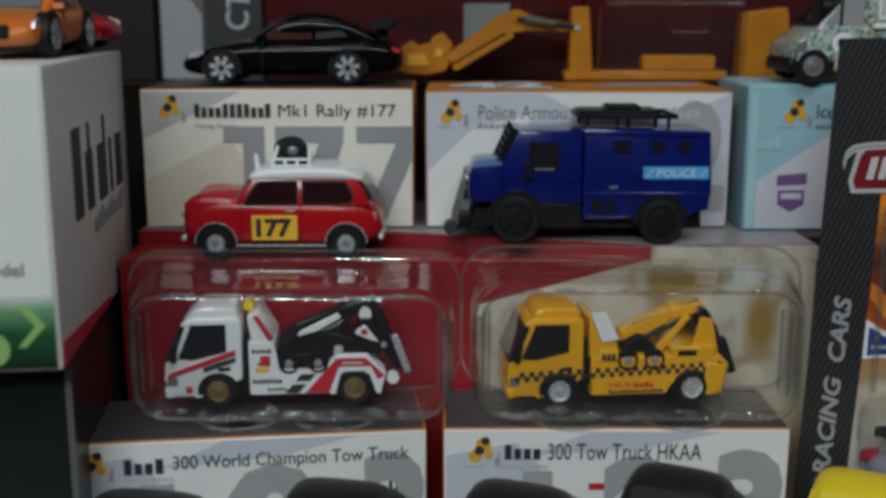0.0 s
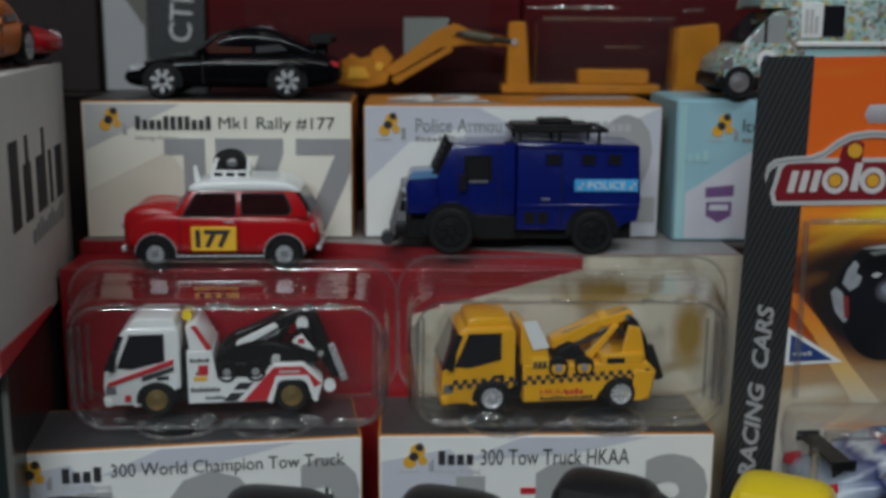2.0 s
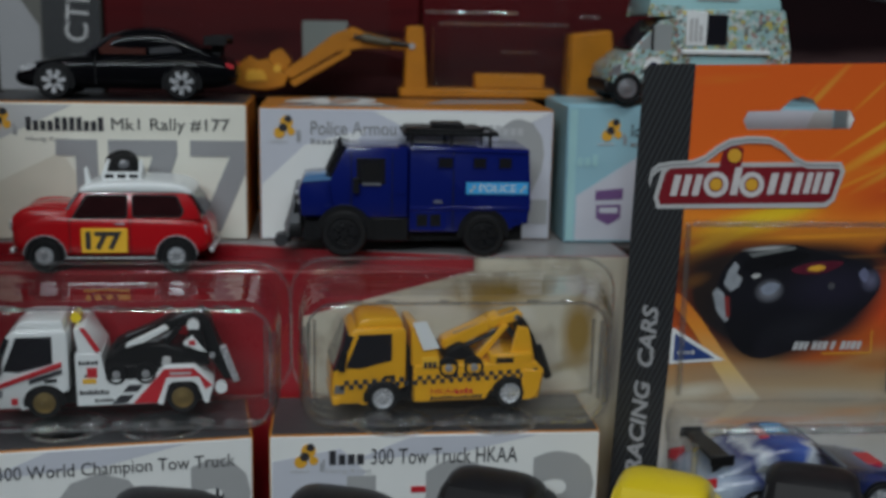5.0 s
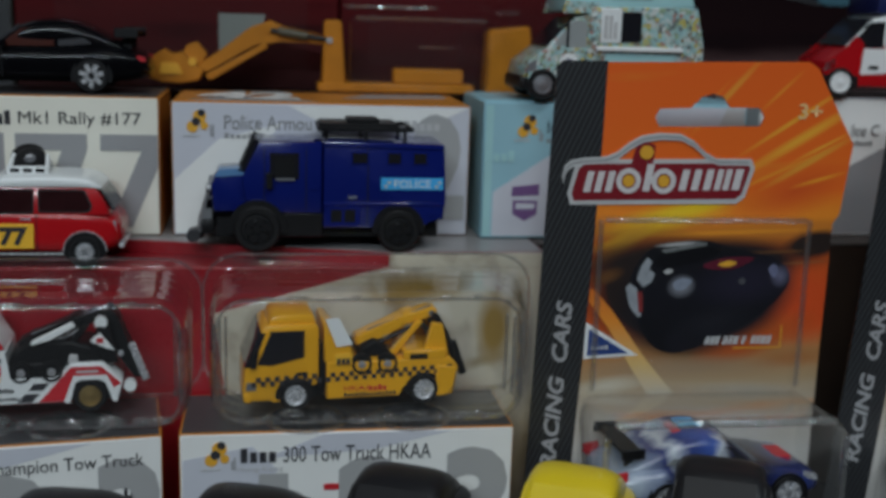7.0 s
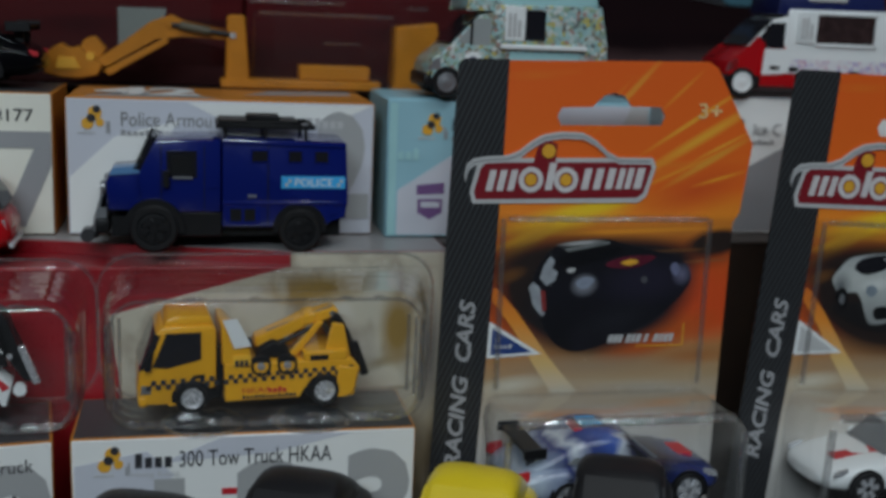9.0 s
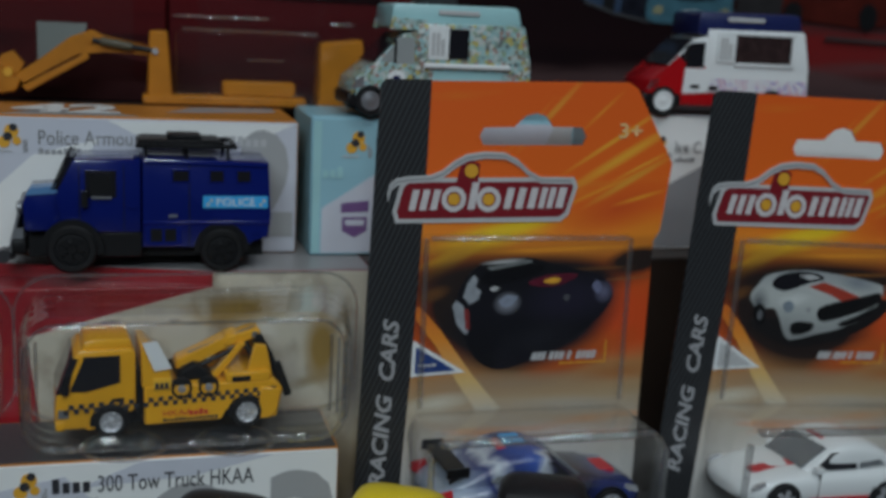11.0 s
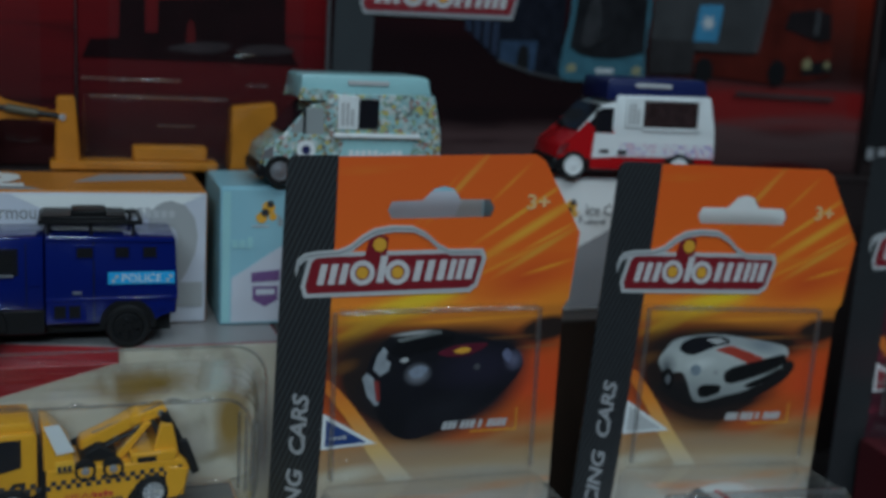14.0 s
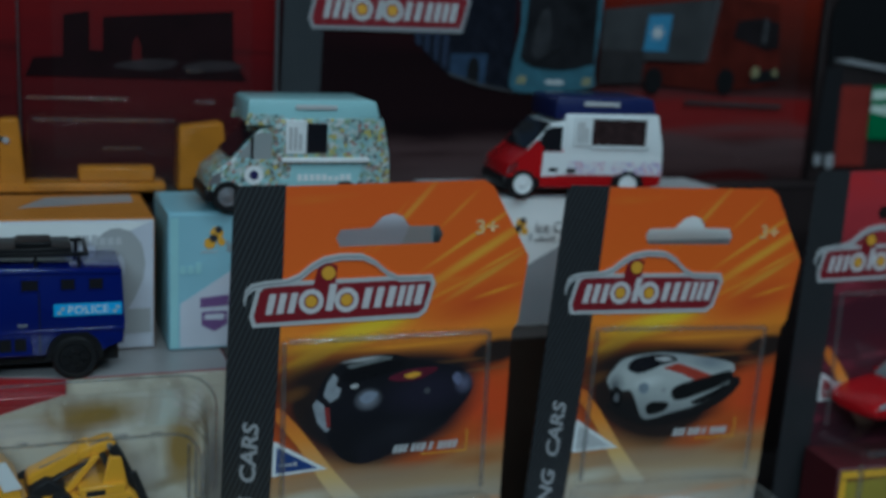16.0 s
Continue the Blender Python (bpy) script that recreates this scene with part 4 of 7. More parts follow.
def tow_truck(label, m, paint, cab_roof, wheel_mat, yellow):
    """Cab-over tow truck with a service body, boom and hook frame."""
    ob = thing("toy_tow_truck", label, "toy tow truck", m)
    W = 10.6
    part("cab", prism([(1.0, 3.2), (0.2, 9), (0.6, 13.5), (5.8, 26.0), (7.6, 27.6), (22.6, 27.6), (23.6, 26.5), (23.6, 8.0), (19.6, 7.4), (18.6, 3.6), (9.4, 3.6), (8.6, 3.2)], -W, W, 0.8, 2), paint, ob)
    part("cab_roof", prism([(7.6, 27.2), (9.2, 29.8), (12, 30.6), (22.0, 30.4), (23.0, 27.2)], -9.2, 9.2, 0.8, 2), cab_roof, ob)
    part("windscreen", prism([(0.35, 14.2), (5.2, 25.6), (8.0, 25.4), (3.4, 14.6)], -W - 0.12, W + 0.12, 0.3), GLASSDARK, ob)
    both("screen_pillar", [(3.0, 14.4), (7.2, 25.6), (8.4, 26.2), (8.4, 25.0), (4.4, 15.2)], W, 0.3, paint, ob)
    both("window", [(3.8, 15.4), (7.0, 25.0), (8.2, 25.8), (19.0, 25.8), (19.0, 17.2), (9, 14.8)], W, 0.2, GLASSDARK, ob)
    both("mirror", [(2.2, 14.6), (3.4, 20.5), (4.8, 20.5), (4.0, 14.6)], W, 1.6, MATTBLACK, ob)
    both("door_handle", [(16.4, 11.2), (16.4, 12.2), (20, 12.4), (20, 11.4)], W, 0.4, MATTBLACK, ob)
    both("headlight", [(0.9, 7.0), (1.2, 9.8), (4.2, 9.2), (4.0, 7.0)], W, 0.25, SILVER, ob)
    part("bumper", box_bm(0.2, 3, -10.8, 10.8, 2.8, 6.2, 0.6), paint, ob)
    part("chassis", box_bm(8, 66, -6.5, 6.5, 3.0, 8.0), MATTBLACK, ob)
    part("cab_gap", box_bm(24.2, 27, -8.5, 8.5, 6, 20), MATTBLACK, ob)
    if yellow:
        part("service_body", prism([(26, 3.0), (26, 15.4), (66, 15.0), (68.8, 12), (67, 2.6), (65, 2.6), (64, 7), (50.6, 7), (49.6, 3.0)], -W - 0.3, W + 0.3, 0.5), paint, ob)
        part("tool_locker", prism([(25.2, 15), (25.2, 27.4), (27.4, 27.4), (34.0, 19.4), (34.0, 15)], -W, W, 0.4), paint, ob)
        part("white_panel", prism([(25.4, 29.2), (29.8, 29.6), (34.2, 20.8), (29.0, 20.2)], -W - 0.5, -W + 0.1), ROOFWHITE, ob)
        cells = []
        for k in range(44):
            for r in range(2):
                x = 2.6 + k * 1.45
                if (k + r) % 2 == 0 and not 23.4 < x < 25.4:
                    z = 8.1 + r * 1.45 + 0.03 * x
                    cells.append(box_bm(x, x + 1.45, -W - 0.48, -W + 0.1, z, z + 1.45))
        part("checker_band", join(*cells), INK, ob)
        text("HKAA", 31.5, 5.6, 9, 1.7, -W - 0.31, REDPRINT, ob)
        bars(39.5, 5.4, 6, 1.8, -W - 0.3, REDPRINT, ob, 4)
        bars(31.5, 3.8, 17, 1.0, -W - 0.3, INK, ob, 14)
        part("badge", box_bm(28.6, 34, -W - 0.3, -W + 0.1, 13.6, 17.8, 0.1), PLATEYEL, ob)
        bars(29.2, 14.4, 4.4, 2.6, -W - 0.32, INK, ob, 3)
    else:
        part("service_body", prism([(25.6, 3.2), (25.6, 20.2), (33.6, 20.2), (34.2, 11.2), (47.4, 10.8), (51.8, 15.2), (61.2, 15.2), (67.2, 9.0), (65.6, 3.2), (63.6, 3.2), (61.4, 9.8), (53.4, 9.8), (51.0, 3.2)], -W - 0.3, W + 0.3, 0.4), paint, ob)
        part("red_print", prism([(42.4, 3.6), (48.0, 9.8), (52.0, 14.3), (60.8, 14.3), (66.6, 8.6), (64.4, 7.4), (62.6, 11.4), (52.6, 11.4), (50.2, 5.0), (49.6, 3.6)], -W - 0.48, -W + 0.1), REDPRINT, ob)
        part("red_print_label", box_bm(53.6, 60, -W - 0.52, -W, 12.4, 13.2), LGREY, ob)
        part("arch_trim", prism([(50.0, 3.0), (52.6, 11.6), (62.4, 11.6), (65.6, 3.0), (64.2, 3.0), (61.6, 10.2), (53.4, 10.2), (51.4, 3.0)], -W - 0.6, -W + 0.1), ROOFWHITE, ob)
        part("black_print", join(prism([(39.4, 7.4), (41.2, 9.6), (45.6, 9.6), (43.8, 7.4)], -W - 0.46, -W), prism([(36.2, 3.8), (38.6, 6.4), (42.8, 6.4), (40.4, 3.8)], -W - 0.46, -W)), INK, ob)
        bars(31, 4.6, 6, 0.9, -W - 0.3, INK, ob, 7)
        bars(28.2, 12.6, 1.0, 1.2, -W - 0.3, INK, ob, 1)
        part("door_badge", box_bm(6.6, 8.4, -W - 0.4, -W, 4.6, 6.6), REDPRINT, ob)
        bars(26.6, 7.0, 9, 1.5, -W - 0.3, INK, ob, 10)
        bars(26.6, 16.6, 6, 1.2, -W - 0.3, INK, ob, 5)
        part("red_print", box_bm(29, 32, -W - 0.5, -W, 12.4, 15.6), REDPRINT, ob)
        part("yellow_print", box_bm(27.6, 31.6, -W - 0.5, -W, 10.6, 12.0), PLATEYEL, ob)
        part("stripe_print", join(prism([(1.6, 9.4), (1.8, 10.8), (21.6, 17.8), (21.6, 16.2)], -W - 0.5, -W)), REDPRINT, ob)
        part("stripe_print", prism([(12, 11.0), (21.6, 14.2), (21.6, 15.4), (12, 12.4)], -W - 0.5, -W), INK, ob)
        part("tool_locker", prism([(26.4, 20), (25.4, 28.0), (28.6, 28.4), (33.4, 20)], -W, W, 0.4), paint, ob)
        part("red_print", prism([(27.2, 28.2), (28.8, 28.2), (33.2, 21), (31.8, 20.4)], -W - 0.5, -W), REDPRINT, ob)
        part("tool_deck", box_bm(34, 50, -9.5, 9.5, 10, 15.5, 0.4), MATTBLACK, ob)
    if not yellow:
        part("beacon", disc(25.4, 29.6, 1.6, -3.5, 3.5, 12), LEMON, ob)
    arm = paint if yellow else MATTBLACK
    part("boom", prism([(36, 18.2), (36.6, 21.0), (51, 27.2), (60.6, 29.8), (63, 29.4), (62, 27.0), (52, 24.8), (40, 18.0)], -4, 4, 0.5), arm, ob)
    part("boom_sleeve", prism([(51, 24.6), (51.6, 27.8), (55.4, 28.8), (55.2, 25.4)], -4.6, 4.6, 0.4), arm, ob)
    part("boom_pin", disc(60.8, 28.2, 1.0, -4.6, 4.6, 12), SILVER, ob)
    part("winch_cable", rod((40, -2, 22.8), (61, -2, 30.4), 0.3, 6), SILVER, ob)
    for s in (-1, 1):
        part("brace", prism([(46, 15.4), (55.4, 26.2), (57.6, 26.0), (49.0, 15.4)], min(4.2 * s, 6.6 * s), max(4.2 * s, 6.6 * s), 0.3), arm if yellow else MATTBLACK, ob)
        part("tail_post", prism([(57, 14.6), (60, 26.4), (63.6, 25.8), (66, 14.6), (62, 14.6), (60.5, 18)], min(7 * s, 9 * s), max(7 * s, 9 * s), 0.3), arm if yellow else MATTBLACK, ob)
    part("ram", rod((38, -5.2, 17), (56, -5.2, 25), 0.7), CHROME if not yellow else MATTBLACK, ob)
    part("deck_cover", prism([(36, 15.2), (37, 18.6), (42, 21.0), (46, 18), (48, 15.2)], -7.5, 7.5, 0.8), MATTBLACK, ob)
    if not yellow:
        part("deck_machinery", prism([(33.6, 11), (34, 17), (40, 22), (52, 21.5), (60, 19), (62, 14), (56, 14.8), (50, 14.8), (46, 10.8)], -8.6, 8.6, 0.6), MATTBLACK, ob)
        part("lift_arm", prism([(40.4, 20.8), (40.8, 22.4), (52.6, 28.0), (53.8, 26.4), (46, 22.6)], -9.4, -7.4, 0.4), ROOFWHITE, ob)
        part("lift_elbow", disc(61.0, 27.4, 1.9, -8.6, -6.8, 14), ROOFWHITE, ob)
        part("lift_plate", prism([(57.6, 21.6), (60.6, 24.6), (65.2, 18.6), (62.4, 19.2)], -9.2, -7.0, 0.3), ROOFWHITE, ob)
        part("lift_mark", box_bm(59.6, 61.6, -9.35, -9.1, 21.2, 22.8), REDPRINT, ob)
        part("deck_light", prism([(51, 15.2), (51.6, 17.8), (54, 17.6), (54, 15.2)], -9.6, -8.0, 0.3), LGREY, ob)
        part("tow_pad", disc(69.2, 7.2, 1.9, -9.8, -7.4, 14), ROOFWHITE, ob)
        part("hook_frame", join(prism([(59.6, 28.6), (63.6, 31.0), (66.6, 27), (67.4, 22), (74.0, 8.6), (70.4, 8.2), (65, 17)], -5, 5, 0.5), rod((60, -7, 22), (60, 7, 22), 1.0)), MATTBLACK, ob)
        part("tow_bar", prism([(68.8, 19.6), (70.8, 20.2), (75.2, 8.4), (73.0, 7.6)], -7.0, -4.6, 0.3), CHROME, ob)
        part("chain_link", disc(66.6, 17.4, 0.9, -8.4, -7.4, 10), CHROME, ob)
    else:
        part("hook_frame", join(prism([(60.4, 29.0), (63.4, 27.6), (66.4, 22), (72.0, 8.6), (68.4, 8.0), (63, 18)], -5, 5, 0.5), rod((60, -7, 22), (60, 7, 22), 1.0)), MATTBLACK, ob)
        part("tow_bar", prism([(66.6, 19), (68.8, 19.4), (72.8, 8.2), (70.4, 7.4)], -6.6, -4.4, 0.3), MATTBLACK, ob)
        part("tail_lamp_slot", box_bm(52.6, 58.4, -W - 0.5, -W, 15.0, 16.8, 0.2), MATTBLACK, ob)
        part("rear_locker", box_bm(50.6, 64.6, -W - 0.3, W + 0.3, 14.6, 18.0, 0.5), paint, ob)
        part("tail_step", prism([(61, 4), (61.6, 13), (67.8, 12.0), (67.4, 6), (65, 2.6), (61.6, 2.4)], -W - 0.9, -W + 0.6, 0.4), paint, ob)
    for cx in (37.2, 45.4) if yellow else (37.6, 46.4):
        wheel(ob, cx, 3.4, -W - 0.6, GREY, 3, 0, 0.36, cz=14.0 if yellow else 13.0)
    for cx in (16.2, 57.4):
        both("arch", [(cx + 6.2 * math.cos(a), 5.2 + 5.4 * math.sin(a)) for a in [math.pi * (k - 1) / 12 for k in range(15)]], W, 0.32, MATTBLACK, ob)
        wheel(ob, cx, 5.0, -W - 1.0, wheel_mat, 5, 0, 0.66)
    return ob


tow_truck("white and red die-cast tow truck in a clear blister", at(-85.2, 331.0, 52.6, 5), ROOFWHITE, ROOFWHITE, GOLD, False)
tow_truck("yellow die-cast tow truck with checker band in clear blister", at(18.2, 331.0, 52.6, 5), YELLOW, YELLOW, CHROME, True)


def blister(label, front, back, y0, y1, wells):
    """A thin clear tray, open at its back: drafted walls with upright flutes, a rolled front edge, a flange and beads
    added for glints.
    """
    ob = thing("blister_tray", label, "plastic tray", at(0, 0, 0), "clear blister trays")
    fx0, fx1, fz0, fz1 = front
    bx0, bx1, bz0, bz1 = back
    bm, rings = bmesh.new(), []
    depth = y1 - y0
    steps = [(0.0, 7.5, 0), (0.15, 4.0, 0), (0.6, 2.2, 0), (1.4, 1.0, 0), (2.6, 0.3, 0), (4.2, 0.0, 0)] + [(4.2 + (depth - 5.4) * q / 24, 0.0, 0.75 * math.sin(q * math.pi / 3)) for q in range(1, 25)] + [(depth - 0.6, -0.8, 0), (depth - 0.2, -3.4, 0), (depth, -4.0, 0)]
    for d, inset, flute in steps:
        f = d / depth
        mixed = lambda a, b: a + (b - a) * f
        low = max(inset, 0)
        pts = rounded(mixed(fx0, bx0) + inset + flute, mixed(fx1, bx1) - inset - flute, mixed(fz0, bz0) + low, mixed(fz1, bz1) - inset, 10.0 - max(inset, 0) * 0.8)
        rings.append([bm.verts.new((x * MM, (y0 + d) * MM, z * MM)) for x, z in pts])
    for p, q in zip(rings, rings[1:]):
        for k in range(len(p)):
            bm.faces.new((p[k], p[(k + 1) % len(p)], q[(k + 1) % len(p)], q[k]))
    bm.faces.new(rings[0])
    part("shell", bm, CLEAR, ob, sharp=60)
    part("front_bead", rolled(rounded(fx0 + 2.2, fx1 - 2.2, fz0 + 2.0, fz1 - 1.6, 8.5), y0 + 0.6, 0.55), RIM, ob)
    part("back_bead", rolled(rounded(bx0 - 3.6, bx1 + 3.6, bz0 + 0.6, bz1 + 3.4, 12), y1 - 0.3, 0.5), RIM, ob)
    for cx in wells:
        bm = lathe([(10.6, -0.05), (11.6, 0.55), (12.4, 0.55), (13.2, -0.05)], 0, 0, 36)
        bm.transform(Matrix.Translation((cx * MM, (y0 + 8) * MM, (fz0 + 0.2) * MM)) @ Matrix.Rotation(radians(90), 4, "X"))
        part("wheel_well", bm, RIM, ob)
    # flattened beads along the bottom edge, added to catch sparkles of the lamps
    rnd = random.Random(int(fx0) + 7)
    for k in range(15):
        bm = bmesh.new()
        bmesh.ops.create_uvsphere(bm, u_segments=14, v_segments=8, radius=rnd.uniform(0.9, 1.9) * MM)
        bm.transform(Matrix.Translation(((fx0 + 9 + (fx1 - fx0 - 18) * (k + rnd.uniform(-0.4, 0.4)) / 14) * MM, (y0 + rnd.uniform(0.2, 5)) * MM, (fz0 + rnd.uniform(1.6, 3.8)) * MM)) @ Matrix.Diagonal((rnd.uniform(1.2, 2.6), 0.5, 0.8, 1)))
        part("glint_bead", bm, RIM, ob)
    # more such beads on the top edge, shaped to give glints
    for k in range(5):
        bm = bmesh.new()
        bmesh.ops.create_uvsphere(bm, u_segments=14, v_segments=8, radius=rnd.uniform(0.8, 1.3) * MM)
        bm.transform(Matrix.Translation(((fx0 + 14 + (fx1 - fx0 - 28) * (k + rnd.uniform(-0.4, 0.4)) / 4) * MM, (y0 + 1.4) * MM, (fz1 - 1.0) * MM)) @ Matrix.Diagonal((rnd.uniform(2.0, 3.6), 0.6, 0.45, 1)))
        part("edge_glint_bead", bm, RIM, ob)
    for s, x in ((-1, fx0 + 1.2), (1, fx1 - 1.2)):
        for k in range(3):
            part("corner_rib", rod((x - s * 1.6 * k, y0 + 1.6 + 4 * k, fz0 + 8), (x - s * 1.6 * k, y0 + 1.6 + 4 * k, fz1 - 9), 0.55, 8), RIM, ob)
    return ob


def rolled(outline, y, r, seg=6):
    """A round bead that follows a closed outline in an upright plane."""
    bm, rings, k = bmesh.new(), [], len(outline)
    for i, (x, z) in enumerate(outline):
        a, b = outline[i - 1], outline[(i + 1) % k]
        d = Vector((b[0] - a[0], b[1] - a[1])).normalized()
        rings.append([bm.verts.new(((x + d.y * r * math.cos(t)) * MM, (y + r * math.sin(t)) * MM, (z - d.x * r * math.cos(t)) * MM)) for t in [2 * math.pi * q / seg for q in range(seg)]])
    for p, q in zip(rings, rings[1:] + rings[:1]):
        for i in range(seg):
            bm.faces.new((p[i], p[(i + 1) % seg], q[(i + 1) % seg], q[i]))
    return bm


blister("clear plastic blister tray over the white tow truck", (-93.5, 3.0, 48.95, 90.2), (-97.5, 2.0, 48.95, 92.0), 314.8, 348.5, (-62, -33))
blister("clear plastic blister tray over the yellow tow truck", (9.5, 107.0, 48.95, 91.4), (9.5, 111.5, 48.95, 93.5), 314.8, 348.5, (39, 72))


def coupe(label, m, paint, rims, wing=True, L=77.0, group="", spokes=8, category="toy car", glass=GLASSDARK, H=1.0, rear_glass=GLASSGREY, lights=True):
    ob = thing("toy_car", label, category, m, group)
    k = L / 77.0
    S = lambda rows: [(x * k, a * H, b_ * H, c, d) for x, a, b_, c, d in rows]
    part("body", hull(S([(0.5, 5, 8.5, 9, 2.6), (3, 3.6, 10.8, 13, 3), (9, 3, 13, 15, 3.4), (18, 3, 14.8, 16, 3.6), (27, 3, 15.6, 16.2, 3.8), (45, 3, 15.8, 16.2, 3.8), (60, 3.2, 16.4, 16.6, 3.6), (70, 3.8, 15.4, 15.8, 3.2), (75, 5, 13.2, 14, 2.8), (77, 6.8, 10.4, 11.5, 2.5)])), paint, ob)
    side = lambda z: 13.75 - (z / H - 15.5) * 0.16
    part("cabin", hull(S([(23.5, 12.6, 14.2, 11.0, 3.4), (28.5, 11.5, 18.2, 13.2, 3.6), (33.5, 11, 21.8, 13.6, 3.8), (39, 11, 24.2, 13.7, 3.8), (46, 11, 25.0, 13.7, 3.8), (53, 11, 24.0, 13.6, 3.8), (60, 11, 21.2, 13.4, 3.6), (67, 11.5, 17.4, 12.8, 3.4), (72, 12.6, 14.6, 11, 3.2)])), paint, ob)
    both("window", [(28 * k, 15.4 * H), (35.2 * k, 21.2 * H), (46 * k, 22.2 * H), (46 * k, 15.6 * H)], side, 0.25, glass, ob)
    both("window", [(47.4 * k, 15.6 * H), (47.4 * k, 22.0 * H), (53 * k, 20.6 * H), (58.4 * k, 16.6 * H)], side, 0.25, rear_glass, ob)
    part("windscreen", prism([(24.4 * k, 15.6 * H), (34 * k, 22.6 * H), (34.6 * k, 22.2 * H), (25.6 * k, 15.2 * H)], -10.5, 10.5), rear_glass, ob)
    if lights:
        both("headlight", [(3.2 * k, 9.0 * H), (4.0 * k, 11 * H), (8.4 * k, 12.2 * H), (9 * k, 10 * H)], lambda z: 13.6, 0.6, CHROME, ob)
    if lights:
        both("tail_light", [(73 * k, 11 * H), (73.4 * k, 13 * H), (76 * k, 12.4 * H), (76.2 * k, 11 * H)], lambda z: 13.0, 0.8, REDPRINT, ob)
    both("door_seam", [(29 * k, 5 * H), (29.4 * k, 5 * H), (29.4 * k, 15 * H), (29 * k, 15 * H)], 16.0, 0.15, MATTBLACK, ob)
    both("mirror", [(27.5 * k, 15.2 * H), (27.8 * k, 17.0 * H), (30.6 * k, 17.0 * H), (30.6 * k, 15.4 * H)], 13.8, 2.6, paint, ob)
    if wing:
        part("rear_wing", join(box_bm(66 * k, 73.5 * k, -13, 13, 20.2 * H, 21.2 * H, 0.4), box_bm(68 * k, 71 * k, -9, -8, 15 * H, 20.4 * H), box_bm(68 * k, 71 * k, 8, 9, 15 * H, 20.4 * H), box_bm(65.8 * k, 73.8 * k, -13.6, -12.8, 18.8 * H, 22.2 * H, 0.3), box_bm(65.8 * k, 73.8 * k, 12.8, 13.6, 18.8 * H, 22.2 * H, 0.3)), MATTBLACK, ob)
    for cx in (15.2 * k, 58.4 * k):
        both("arch", [(cx + 6.9 * math.cos(a), 5.6 + 6.9 * math.sin(a)) for a in [math.pi * (q - 1) / 12 for q in range(15)]], 15.9, 0.5, MATTBLACK, ob)
        wheel(ob, cx, 6.0, -16.9, rims, 5, spokes, 0.78)
    return ob


coupe("glossy black die-cast sports coupe with chrome wheels", at(-91, 402, 145.4), BLACK, MATTBLACK, glass=AMBERGLASS, rear_glass=GLASSSMOKE, spokes=7)


